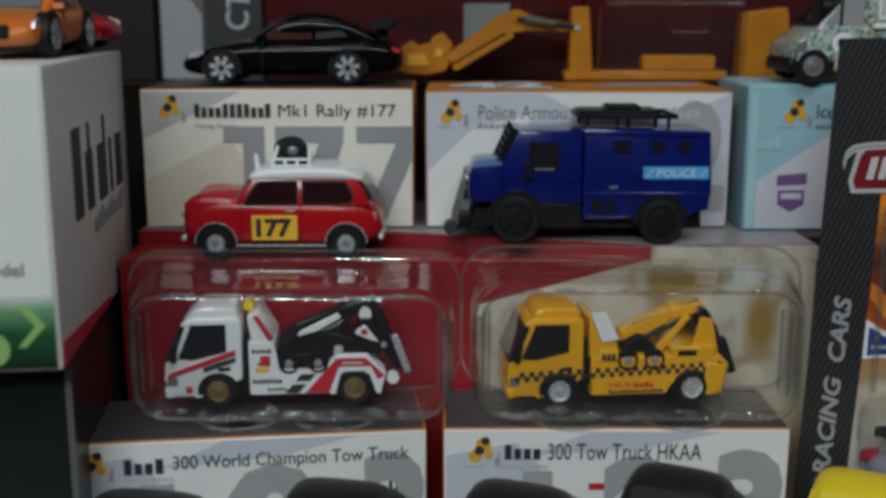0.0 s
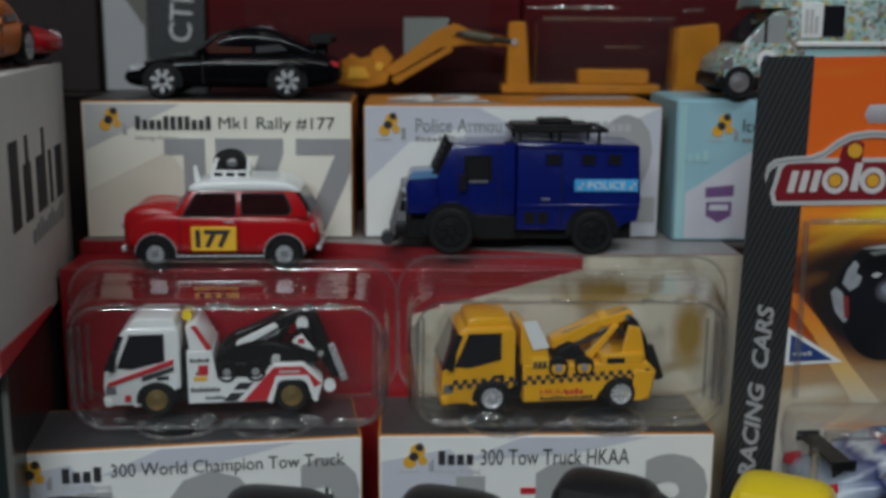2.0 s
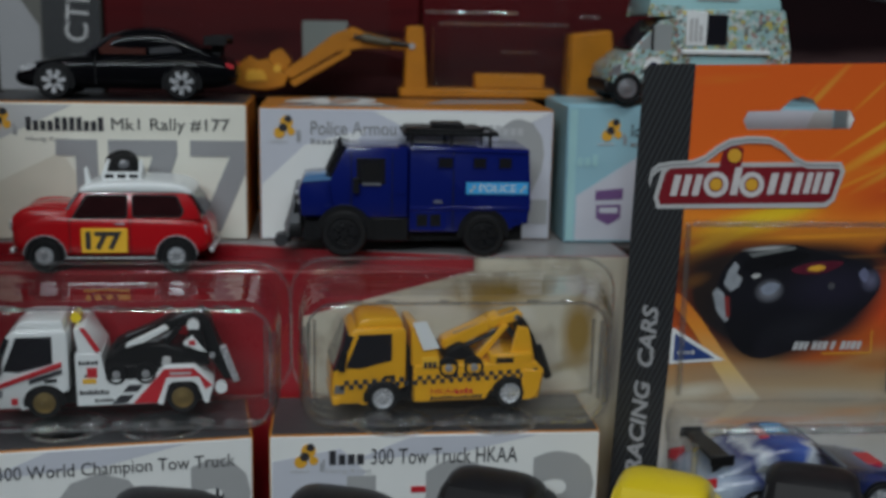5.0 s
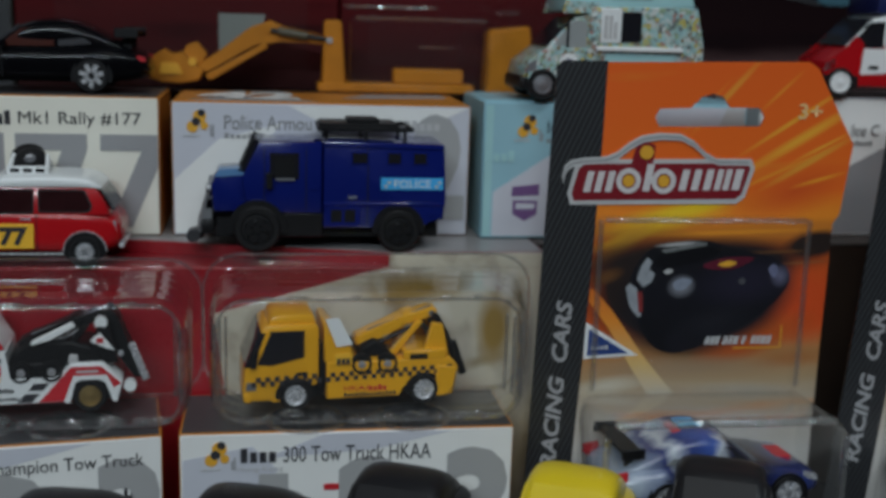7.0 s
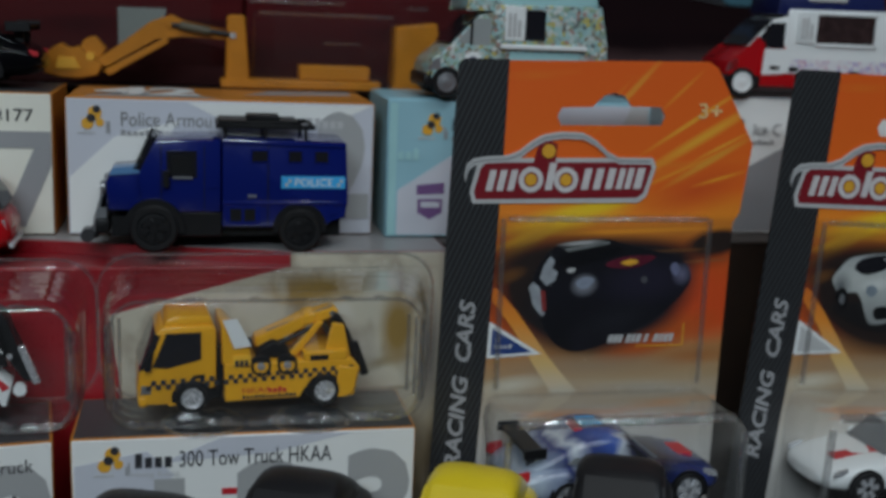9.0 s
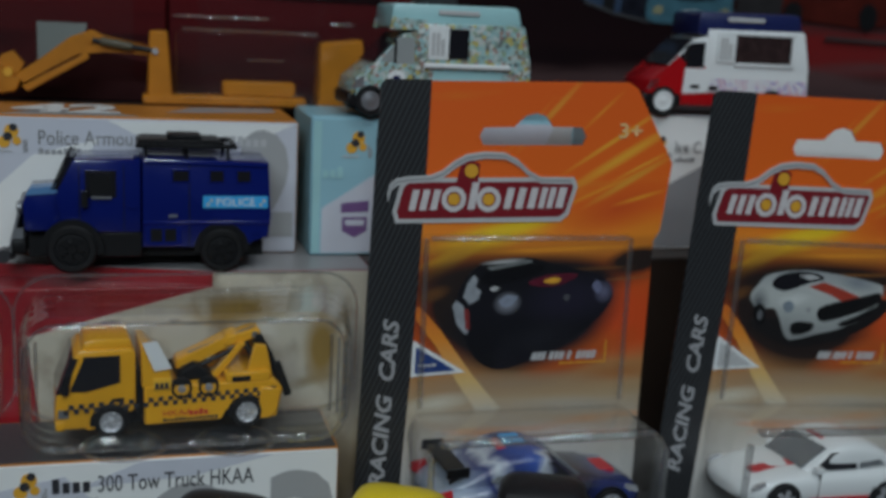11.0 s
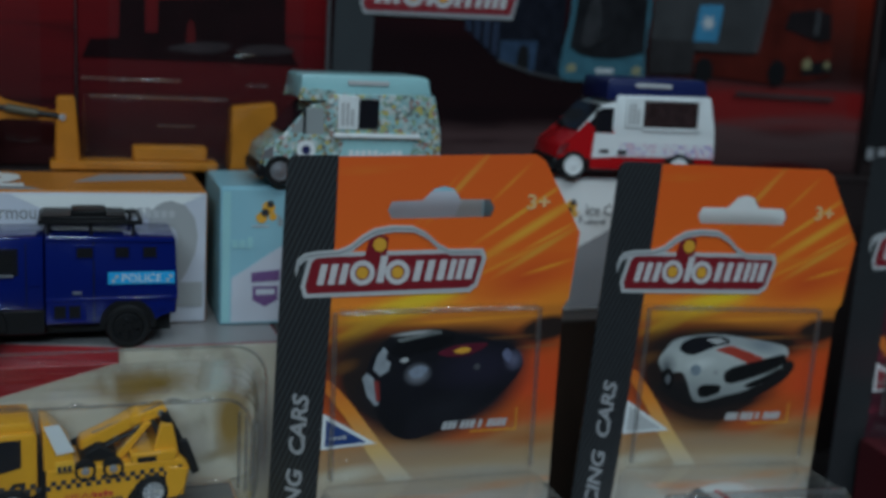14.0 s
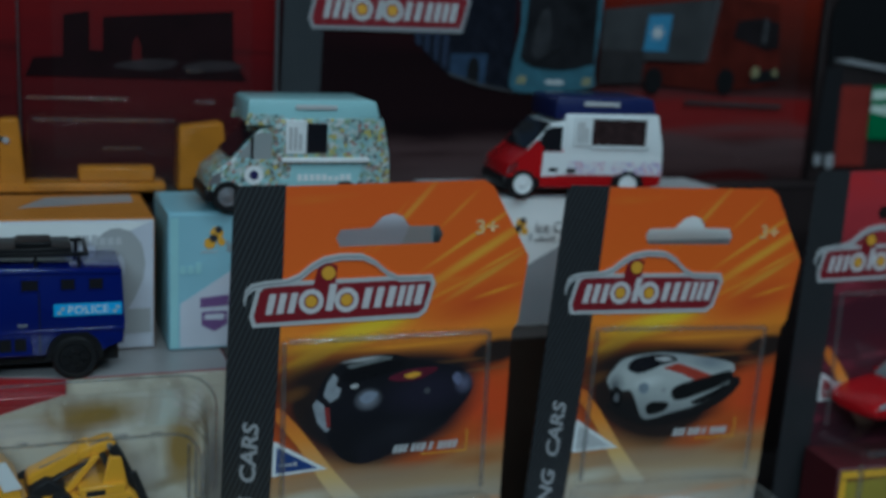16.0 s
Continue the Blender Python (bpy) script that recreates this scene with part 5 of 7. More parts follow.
def ice_van(label, m, low, high, top, print_mat_, rim):
    """A step-roofed ice-cream van with a serving hatch."""
    ob = thing("toy_van", label, "toy van", m, "toy ice-cream vans")
    W = 14.0
    part("lower_body", prism([(5.4, 4.6), (4.8, 9), (6.0, 13.0), (14, 19.4), (70, 19.4), (70.4, 5.4), (64, 4.0), (60, 4.0), (6, 4.0)], -W, W, 0.8, 2), low, ob)
    skin = high if top is NAVY else print_mat_
    part("cab", prism([(13, 18.6), (22.6, 29.0), (28, 30.4), (28.4, 11), (13, 11)], -W + 0.2, W - 0.2, 0.7, 2), skin, ob)
    part("van_body", prism([(27.6, 11), (27.6, 33), (67, 33.4), (70, 20), (70.2, 9)], -W - 0.2, W + 0.2, 0.7, 2), skin, ob)
    front = 23.4 if top is NAVY else 18.2
    part("roof_box", prism([(front, 31.0), (front + 0.4, 38.6), (front + 1.6, 39.4), (62.6, 39.8), (64.6, 39), (66, 33), (28, 32.6), (front + 3.8, 30.6)], -W + 0.4, W - 0.4, 0.7, 2), top, ob)
    part("roof_sign", box_bm(35, 50, -W - 0.2, -W + 0.6, 36.0, 37.8, 0.3), LOGOGREY, ob)
    pane = mat("pale_window", (0.30, 0.32, 0.32), 0.2, vary=0.15) if top is TEAL else GLASSDARK
    both("window", [(14.6, 19.4), (19.4, 25.2), (19.4, 19.2)], W - 0.2, 0.3, pane, ob)
    both("window", [(20.4, 18.4), (20.4, 26.4), (21.6, 27.8), (26.8, 28.0), (26.8, 18.4)], W - 0.2, 0.3, pane, ob)
    both("window_post", [(19.4, 18.4), (19.4, 26), (20.4, 27), (20.4, 18.4)], W - 0.2, 0.35, MATTBLACK, ob)
    part("windscreen", prism([(12.4, 19.2), (21.8, 29.2), (22.6, 28.8), (13.4, 18.8)], -12, 12), GLASSDARK, ob)
    part("hatch_panel", box_bm(31.5, 39, -W - 0.9, -W + 0.1, 20.6, 32.4, 0.3), ROOFWHITE, ob)
    bars(32.6, 22, 5.2, 8, -W - 0.95, LGREY, ob, 3)
    part("serving_hatch", box_bm(39.0, 62 if top is NAVY else 46.6, -W - 0.5, -W + 0.1, 20.8, 31.4, 0.3), mat("brown_hatch_window", (0.034, 0.020, 0.020), 0.2, vary=0.95, scale=320) if top is NAVY else GLASSDARK, ob)
    if top is NAVY:
        part("hatch_frame", join(box_bm(39, 63.2, -W - 1.0, -W + 0.1, 31.2, 32.4, 0.2), box_bm(39, 63.2, -W - 1.0, -W + 0.1, 19.6, 20.9, 0.2), box_bm(61.8, 63.2, -W - 1.0, -W + 0.1, 19.6, 32.4, 0.2)), ROOFWHITE, ob)
    else:
        part("serving_ledge", box_bm(30, 62, -W - 2.2, -W + 0.1, 17.6, 19.4, 0.5), ROOFWHITE, ob)
        part("name_panel", prism([(32, 7.6), (34, 17), (60, 17), (58, 10), (50, 6.6), (40, 6)], -W - 0.5, -W), TEAL, ob)
        bars(36, 11, 20, 2.4, -W - 0.55, ROOFWHITE, ob, 9)
        part("round_badge", disc(20.6, 13.2, 3.4, -W - 0.6, -W, 18), ROOFWHITE, ob)
        part("round_badge_mark", disc(20.6, 13.2, 1.6, -W - 0.7, -W, 14), NAVY, ob)
    both("printed_band", [(30, 9.6), (30, 14.6), (69.6, 14.6), (70, 9.6)] if top is NAVY else [(6.0, 7.4), (6.8, 13.0), (14, 18.6), (29, 18.6), (29, 7.4)], W + 0.15, 0.2, print_mat_, ob)
    if top is not NAVY:
        both("printed_band", [(47.8, 20.4), (47.8, 32.6), (66.6, 32.6), (69.4, 20.4)], W + 0.15, 0.2, print_mat_, ob)
        both("printed_band", [(60.5, 7), (62, 19.4), (69.6, 19.4), (70, 7)], W + 0.15, 0.2, print_mat_, ob)
        both("printed_band", [(17.6, 30.4), (18.4, 34.6), (31, 34.0), (31, 30.6)], W - 0.4, 0.35, print_mat_, ob)
    if top is NAVY:
        both("bonnet_side", [(5.6, 8.4), (6.2, 13.0), (13.0, 18.8), (16.4, 22.6), (19.4, 20.0), (18.6, 8.2)], W, 0.4, low, ob)
        both("door_panel", [(19.0, 8.6), (19.6, 18.2), (28, 18.2), (28, 9.2)], W, 0.3, high, ob)
        both("side_panel", [(28, 9.4), (28, 17), (69.8, 17), (70.2, 9.4)], W, 0.3, high, ob)
    both("door_handle", [(22, 10.6), (22, 12), (25.6, 12), (25.6, 10.6)], W, 0.5, MATTBLACK if top is NAVY else TEAL, ob)
    both("door_handle", [(29.4, 10.2), (29.4, 11.8), (33, 11.8), (33, 10.2)], W + 0.2, 0.5, MATTBLACK if top is NAVY else TEAL, ob)
    part("bumper", box_bm(3.6, 8, -W + 0.4, W - 0.4, 3.4, 8.4, 1.2, 2), MATTBLACK, ob)
    both("headlight", [(5.2, 9.6), (6.2, 12.8), (9.2, 14.4), (9.2, 10.4)], W - 0.2, 0.6, SILVER, ob)
    for cx in (11.6, 55.6 if top is NAVY else 53.6):
        both("arch", [(cx + 7.0 * math.cos(a), 5.6 + 6.6 * math.sin(a)) for a in [math.pi * (q - 1) / 12 for q in range(15)]], W, 0.3, MATTBLACK, ob)
        wheel(ob, cx, 5.6, -W - 1.0, rim, 5, 0, 0.68 if top is NAVY else 0.6)
    return ob


ice_van("pale teal toy ice-cream van covered in small doodles", at(110.5, 386, 147.0), DOODLE, TEAL, TEAL, DOODLE, SILVER)
ice_van("red and white toy ice-cream van with navy roof", at(226, 392, 149.9, -5), RED, ROOFWHITE, NAVY, LILAC, ROOFWHITE)


# ---- tall white box at the end of the row ----
eb = thing("toy_box", "tall white carton with black printed bars and green fade", "box", at(-97, 272, 80.5, 6.6))
part("body", box_bm(-110, 0, 0, 115, 0, 77, 0.8, 2), mat("worn_white_card", (0.66, 0.65, 0.62), 0.5, vary=0.10, scale=30, bump=0.08), eb)
part("front_panel", box_bm(-109, -1.2, -0.25, 0.3, 19, 76, 0.1), WHITE, eb)
part("green_print", box_bm(-109, -1.2, -0.35, 0.2, 0.8, 20), GREENPRINT, eb)
part("arrow_print", join(prism([(-8, 17.5), (-3.5, 12), (-8.5, 6.5), (-10.5, 6.5), (-6, 12), (-10.5, 17.5)], -0.6, 0), disc(-17, 6, 4.5, -0.6, 0, 20)), mat("leaf_print", (0.30, 0.50, 0.16), 0.45), eb)
text("Model", -19.5, 25.0, 11.6, 3.2, -0.3, INK, eb)
bars(-18, 50, 4.5, 8, -0.3, INK, eb, 2)
# big lettered bars on the flank, then a line of small ones
for k, (s, w, h) in enumerate(((27, 13, 25), (44, 12, 17), (48, 4, 25), (62, 12, 17), (72, 4, 25), (81, 5, 17), (92, 13, 17))):
    part("print_bar", prism([(0, 0), (0, 1), (1, 1), (1, 0)], 0, 1), INK, eb).matrix_local = Matrix.Translation((0, s * MM, 33.5 * MM)) @ Matrix.Diagonal((0.3, w * 0.82, h, 1))
for k in range(9):
    part("print_bar", prism([(0, 0), (0, 1), (1, 1), (1, 0)], 0, 1), DIMINK, eb).matrix_local = Matrix.Translation((0, (52 + k * 5.6) * MM, 25.5 * MM)) @ Matrix.Diagonal((0.3, 3.6, 4.2 + (k % 3), 1))
bm = bmesh.new()
vs = [bm.verts.new((0.3 * MM, y * MM, z * MM)) for y, z in ((1, 0.6), (70, 0.6), (70, 2), (1, 7))]
bm.faces.new(vs)
bmesh.ops.extrude_face_region(bm, geom=bm.faces[:])
for v in bm.verts[:4]:
    v.co.x -= 0.3 * MM
part("red_edge_print", bm, REDPRINT, eb)
lb = thing("display_box", "dark green and black box beneath the white carton", "box", at(-100, 285, 0, 6.6))
part("body", box_bm(-105, 0, 0, 100, 0, 80.3, 0.8), mat("dark_green_card", (0.012, 0.018, 0.016), 0.3, vary=0.4, scale=20), lb)
part("edge_tape", prism([(-1.5, 1), (-1.5, 79), (0.2, 79), (0.2, 1)], -0.4, 0.2), mat("grey_tape", (0.12, 0.12, 0.11), 0.4), lb)
tr = thing("price_rail", "dark metal rail slanting beside the front cartons", "rail", at(0, 0, 0))
part("bar", rod((-112, 296, 46), (-119, 262, 22), 1.2), MATTBLACK, tr)
part("foot", rod((-119, 262, 22), (-119, 262, 0), 1.2), MATTBLACK, tr)


# ---- more toy cars: on the white box and along the front edge ----
oc = coupe("orange toy car with black grille on the white carton", at(-122, 297, 158.2, 92), mat("orange_paint", (0.62, 0.16, 0.02), 0.3, coat=0.5), SILVER, wing=False, L=60, spokes=5, H=0.85)
coupe("red toy car with silver lamps on the white carton", at(-107, 369, 158.2, 177), RED, SILVER, wing=False, L=60, spokes=5, H=0.85)
part("grille", box_bm(-0.6, 2.2, -8, 8, 5, 8.6, 0.6), MATTBLACK, oc)
riser = thing("riser_box", "low dark plinth under the front cars", "plinth", at(0, 0, 0))
part("body", box_bm(-125, 330, 232, 311.5, 0, 16, 0.8), TABLE, riser)
part("top_sheet", box_bm(-124, 329, 233, 310.5, 16, 17, 0.3), MATTBLACK, riser)
for rx, ry, turn, tall, paint, lab in ((-84, 300, 262, 0.84, SATIN, "black toy car with matt roof at front"), (-28, 303, 258, 0.92, SATIN, "black toy car with matt roof at front"), (24, 301, 250, 0.92, SATIN, "black toy car with matt roof at front"), (71, 303, 244, 1.08, SATIN, "black toy car with matt roof at front"), (168, 299, 246, 1.12, SATIN, "black toy car standing before a blister card"), (122, 297, 242, 1.12, LEMON, "bright yellow toy car among the black ones")):
    c = coupe(lab, at(0, 0, 0), paint, SILVER, wing=False, L=62, group="toy cars along the front edge", spokes=0, H=tall, rear_glass=paint, glass=paint, lights=False)
    c.matrix_world = at(rx, ry, 17) @ pose(0, 0, 0, 0, 0, turn + 180) @ pose(-47 * MM, 0, 0)


# ---- hanging blister cards ----
def card_outline(foot):
    return [(8, 160.5), (9.5, 162), (93, 164), (96.4, 162), (111.2, 137), (108.6, 113.4), (106.4, 110), (105.8, 60), (105.4, foot), (1.6, foot), (3.0, 20)]


def blister_card(label, m, sheet, photo, racer, strip_mat=CARBON, tri=None, lettered=True, foot=1.0):
    ob = thing("blister_card", label, "toy package", m, "hanging toy blister cards")
    hole = [(42.6, 142.0), (41.2, 145), (42.6, 147.8), (53, 148.2), (57, 152.0), (60.5, 153), (64, 152), (66.6, 148.6), (77, 148.6), (78.8, 145.6), (77.6, 142.6)]
    bm = bmesh.new()
    loops = []
    for pts in (card_outline(foot), hole):
        vs = [bm.verts.new((x * MM, 0, z * MM)) for x, z in pts]
        loops += [bm.edges.new((vs[k], vs[(k + 1) % len(vs)])) for k in range(len(vs))]
    bmesh.ops.triangle_fill(bm, use_beauty=True, use_dissolve=False, edges=loops)
    ext = bmesh.ops.extrude_face_region(bm, geom=bm.faces[:])
    for v in [g for g in ext["geom"] if isinstance(g, bmesh.types.BMVert)]:
        v.co.y += 0.7 * MM
    part("card", bm, sheet, ob)
    part("side_strip", prism([(7.6, 160.6), (9.5, 162.5), (24.2, 162.8), (23.8, 138), (22.8, 105), (21.8, 82), (20.9, 62), (19.6, 40), (18.6, 20), (17.8, foot), (1.4, foot), (2.8, 20), (4.6, 70)], -0.35, 0.3), strip_mat, ob)
    tilt = Matrix.Translation((13.2 * MM, 0, 25.4 * MM)) @ Matrix.Rotation(radians(-86.6), 4, "Y")
    if lettered:
        text("RACING  CARS", 0, 0, 58.6, 5.6, -0.42, STRIPGREY, ob, side=tilt, italic=0.22, bold=0.03)
    text("3+", 90.5, 145.2, 8.5, 5.2, -0.12, PALEGOLD, ob, bold=0.02)
    # maker's emblem: a maroon plate with pale bars under a silver car outline
    em = part("emblem", prism([(15.0, 117.6), (14.2, 120), (16.2, 127.8), (18, 129.6), (74.0, 130.4), (75, 128.6), (72.6, 120.0), (70.4, 118.4)], -0.55, 0), LOGORED, ob)
    part("emblem_edge", prism([(13.9, 116.2), (12.8, 120), (15, 128.8), (17.4, 131), (75.2, 131.8), (76.6, 128.8), (73.8, 119.0), (71, 116.8)], -0.45, 0), LOGOGREY, em)
    arc = [(10.8, 125.4), (11.6, 129), (13.6, 130.8), (18, 131.6), (25, 132.0), (29, 133.6), (33, 136.8), (37, 139), (43, 140), (50, 139.8), (54.6, 137.6), (59, 133.8), (63, 131.8), (74, 131.8)]
    part("emblem_arc", prism(arc + [(x + 0.5, z - 2.2) for x, z in arc[::-1]], -0.6, 0), LOGOGREY, em)
    part("emblem_arc_line", prism([(x + 0.2, z - 0.8) for x, z in arc] + [(x + 0.3, z - 1.5) for x, z in arc[::-1]], -0.68, 0), GREY, em)
    part("emblem_crown", prism([(33.6, 129), (35.4, 135.6), (38.6, 137.4), (41.8, 135.8), (41.2, 129)], -0.5, 0), LOGORED, em)
    bl = []
    for x, w, h in ((18.0, 2.2, 6.8), (21.6, 2.2, 6.8), (25.2, 2.2, 6.8), (38.0, 2.4, 9.0), (50.4, 2.4, 7.0), (54.6, 2.4, 7.0), (58.8, 2.4, 7.0), (62.6, 2.0, 7.0), (65.6, 2.0, 7.0), (68.8, 2.6, 7.0)):
        z = 120.4 + (x - 17) * 0.02
        bl.append(prism([(x, z), (x + 1.4, z + h), (x + w + 1.4, z + h), (x + w, z)], -0.75, 0))
    for cx in (33.2, 45.2):
        bl.append(prism([(cx + r * math.cos(a), 124.2 + r * math.sin(a)) for r, q in ((4.2, 1), (2.5, -1)) for a in [q * 2 * math.pi * k / 18 for k in range(19)]], -0.75, 0))
    for q in bl:
        part("emblem_bar", q, EMBLEMGREY, em)
    for q in (disc(33.2, 124.2, 2.0, -0.72, 0, 14), disc(45.2, 124.2, 2.0, -0.72, 0, 14), disc(38.8, 133.6, 2.3, -0.8, 0, 14)):
        part("emblem_dot", q, OCHRE, em)
    part("flare_print", prism([(22.4, 88), (24.2, 87.4), (31, 79.6), (43, 63.4), (54, 50.6), (44.6, 50.8), (37.4, 61.4), (29.6, 74), (22.2, 83.6)], -0.2, 0.1), FLARE, ob)
    tr_ = part("class_flag", prism([(21.2, 63.8), (21.4, 76.6), (40.2, 64.8)], -0.3, 0.1), ROOFWHITE, ob)
    part("flag_field", prism([(22.4, 64.9), (22.6, 74.2), (36.8, 65.6)], -0.4, 0), tri, tr_)
    bars(23.6, 67.2, 6.4, 1.3, -0.42, LGREY, tr_, 4)
    photo(ob)
    for x, w in ((63.4, 1.5), (65.3, 1.5), (67.2, 1.2), (70.0, 1.4), (71.9, 1.2), (73.6, 1.6), (76.6, 1.2), (80.0, 1.5), (82.0, 1.2), (83.7, 1.5), (85.7, 1.3)):
        part("name_bar", prism([(x, 68.2), (x + 0.9, 71.0), (x + w + 0.9, 71.0), (x + w, 68.2)], -0.3, 0), LOGOGREY, ob)
    part("name_frame", join(box_bm(74, 91.4, -0.2, 0, 66.6, 67.0), box_bm(91, 91.4, -0.2, 0, 66.6, 74.6)), OCHRE, ob)
    # clear bubble: shallow above, deep below
    part("upper_bubble", (lambda bm: (bmesh.ops.delete(bm, geom=[f for f in bm.faces if f.calc_center_median().y > -0.3 * MM], context="FACES"), bm)[1])(box_bm(22.6, 97, -4.5, -0.2, 51, 113, 2.0, 3)), CLEARDIM, ob)
    bm = prism([(20, 5), (20, 46), (22, 52), (98, 52), (103, 46), (103, 5)], -32, -0.2, 3.0, 3)
    bmesh.ops.delete(bm, geom=[f for f in bm.faces if f.calc_center_median().y > -0.4 * MM], context="FACES")
    part("deep_bubble", bm, CLEAR, ob)
    part("bubble_ridge", box_bm(24, 98, -31.6, -28.0, 49.4, 52.2, 1.2, 3), RIM, ob)
    part("bubble_ridge", box_bm(20.2, 22.6, -31.6, -29.0, 6, 47, 1.1, 3), RIM, ob)
    part("bubble_ridge", box_bm(100.6, 103.0, -31.6, -29.0, 6, 46, 1.1, 3), RIM, ob)
    part("flange_ridge", box_bm(22.8, 24.6, -5.2, -3.4, 54, 112, 0.7, 3), RIM, ob)
    part("flange_ridge", box_bm(95.0, 96.8, -5.2, -3.4, 54, 112, 0.7, 3), RIM, ob)
    part("flange_ridge", box_bm(25, 95, -5.2, -3.4, 110.8, 112.6, 0.7, 3), RIM, ob)
    racer(m)
    return ob


def photo_dark(ob):
    """Print of a navy rally car, seen from its front corner, in front of a blurred road."""
    silver = mat("photo_silver_print", (0.30, 0.32, 0.35), 0.35, vary=0.5, scale=300)
    body = part("photo_car", prism(curve([(36, 89), (38, 96), (43.4, 101.8), (52, 103.8), (62, 104.2), (69, 102.2), (79, 100), (88, 97.4), (92.6, 91.6), (90, 85.4), (84, 79.8), (72, 72.6), (60, 67), (51, 65.4), (43.4, 69.6), (38.6, 79)]), -0.15, 0.1), print_mat("photo_navy_print", [(0, (0.007, 0.007, 0.009)), (0.5, (0.010, 0.010, 0.015)), (1, (0.009, 0.009, 0.012))], lo=0.065, hi=0.105, soften=0.05, streak=(0.014, 0.013, 0.020), streak_at=0.58, blobs=NAVYCAR[1:]), ob)
    part("photo_glass", prism(curve([(44, 96.4), (48.6, 101.6), (60, 102.6), (67, 100.6), (60, 97.2), (50, 95.2)]), -0.2, 0.1), mat("photo_glass_print", (0.006, 0.006, 0.008), 0.3), body)
    part("photo_roof_glint", prism([(46, 101.0), (58, 103.3), (62, 103.5), (62, 102.7), (47.6, 100.0)], -0.25, 0.1), mat("photo_roof_glint", (0.16, 0.17, 0.17), 0.4, vary=0.4, scale=300), body)
    part("photo_nose", prism([(38.2, 91.0), (39.4, 95.4), (41.6, 98.6), (43.2, 97.0), (42.4, 94.6), (44.4, 93.0), (43.6, 90.2), (40.6, 88.4)], -0.2, 0.1), silver, ob)
    part("photo_nose", prism([(34.6, 88.0), (36.0, 89.8), (38.4, 88.0), (39.6, 83.4), (40.6, 78.8), (39.4, 78.0), (36.4, 81.6)], -0.2, 0.1), silver, ob)
    part("photo_mark", prism([(38.6, 87.0), (40.4, 86.6), (41.0, 80.0), (39.6, 79.6)], -0.3, 0), mat("photo_dull_red", (0.22, 0.03, 0.03), 0.4), body)
    part("photo_lamp", prism(curve([(47.4, 93.6), (49, 94.5), (50.8, 94.0), (49, 92.8)]), -0.24, 0), LGREY, body)
    part("photo_lamp", prism(curve([(84.6, 94.2), (86.4, 96.2), (88.2, 94.0), (86.8, 91.4)]), -0.24, 0), mat("photo_blue_glint", (0.15, 0.16, 0.26), 0.4, vary=0.5, scale=300), body)
    part("photo_lamp", disc(75.4, 90.2, 1.2, -0.24, 0, 12), mat("photo_grey_glint", (0.07, 0.07, 0.08), 0.4), body)
    part("photo_lens", prism(curve([(51.0, 89.6), (54, 91.4), (57.6, 90.6), (55.4, 87.8), (52.4, 87.4)]), -0.24, 0), mat("photo_bright_glint", (0.24, 0.27, 0.34), 0.35, vary=0.3, scale=400), body)
    part("photo_badge", prism(curve([(61, 95.6), (68, 98.2), (79, 98.4), (73, 94.8), (66, 94.2)]), -0.26, 0), mat("photo_crimson", (0.10, 0.010, 0.025), 0.35, vary=0.5, scale=300), body)
    part("photo_badge", prism(curve([(66.4, 96.0), (70, 97.4), (73, 96.6), (70, 95.2)]), -0.32, 0), OCHRE, body)


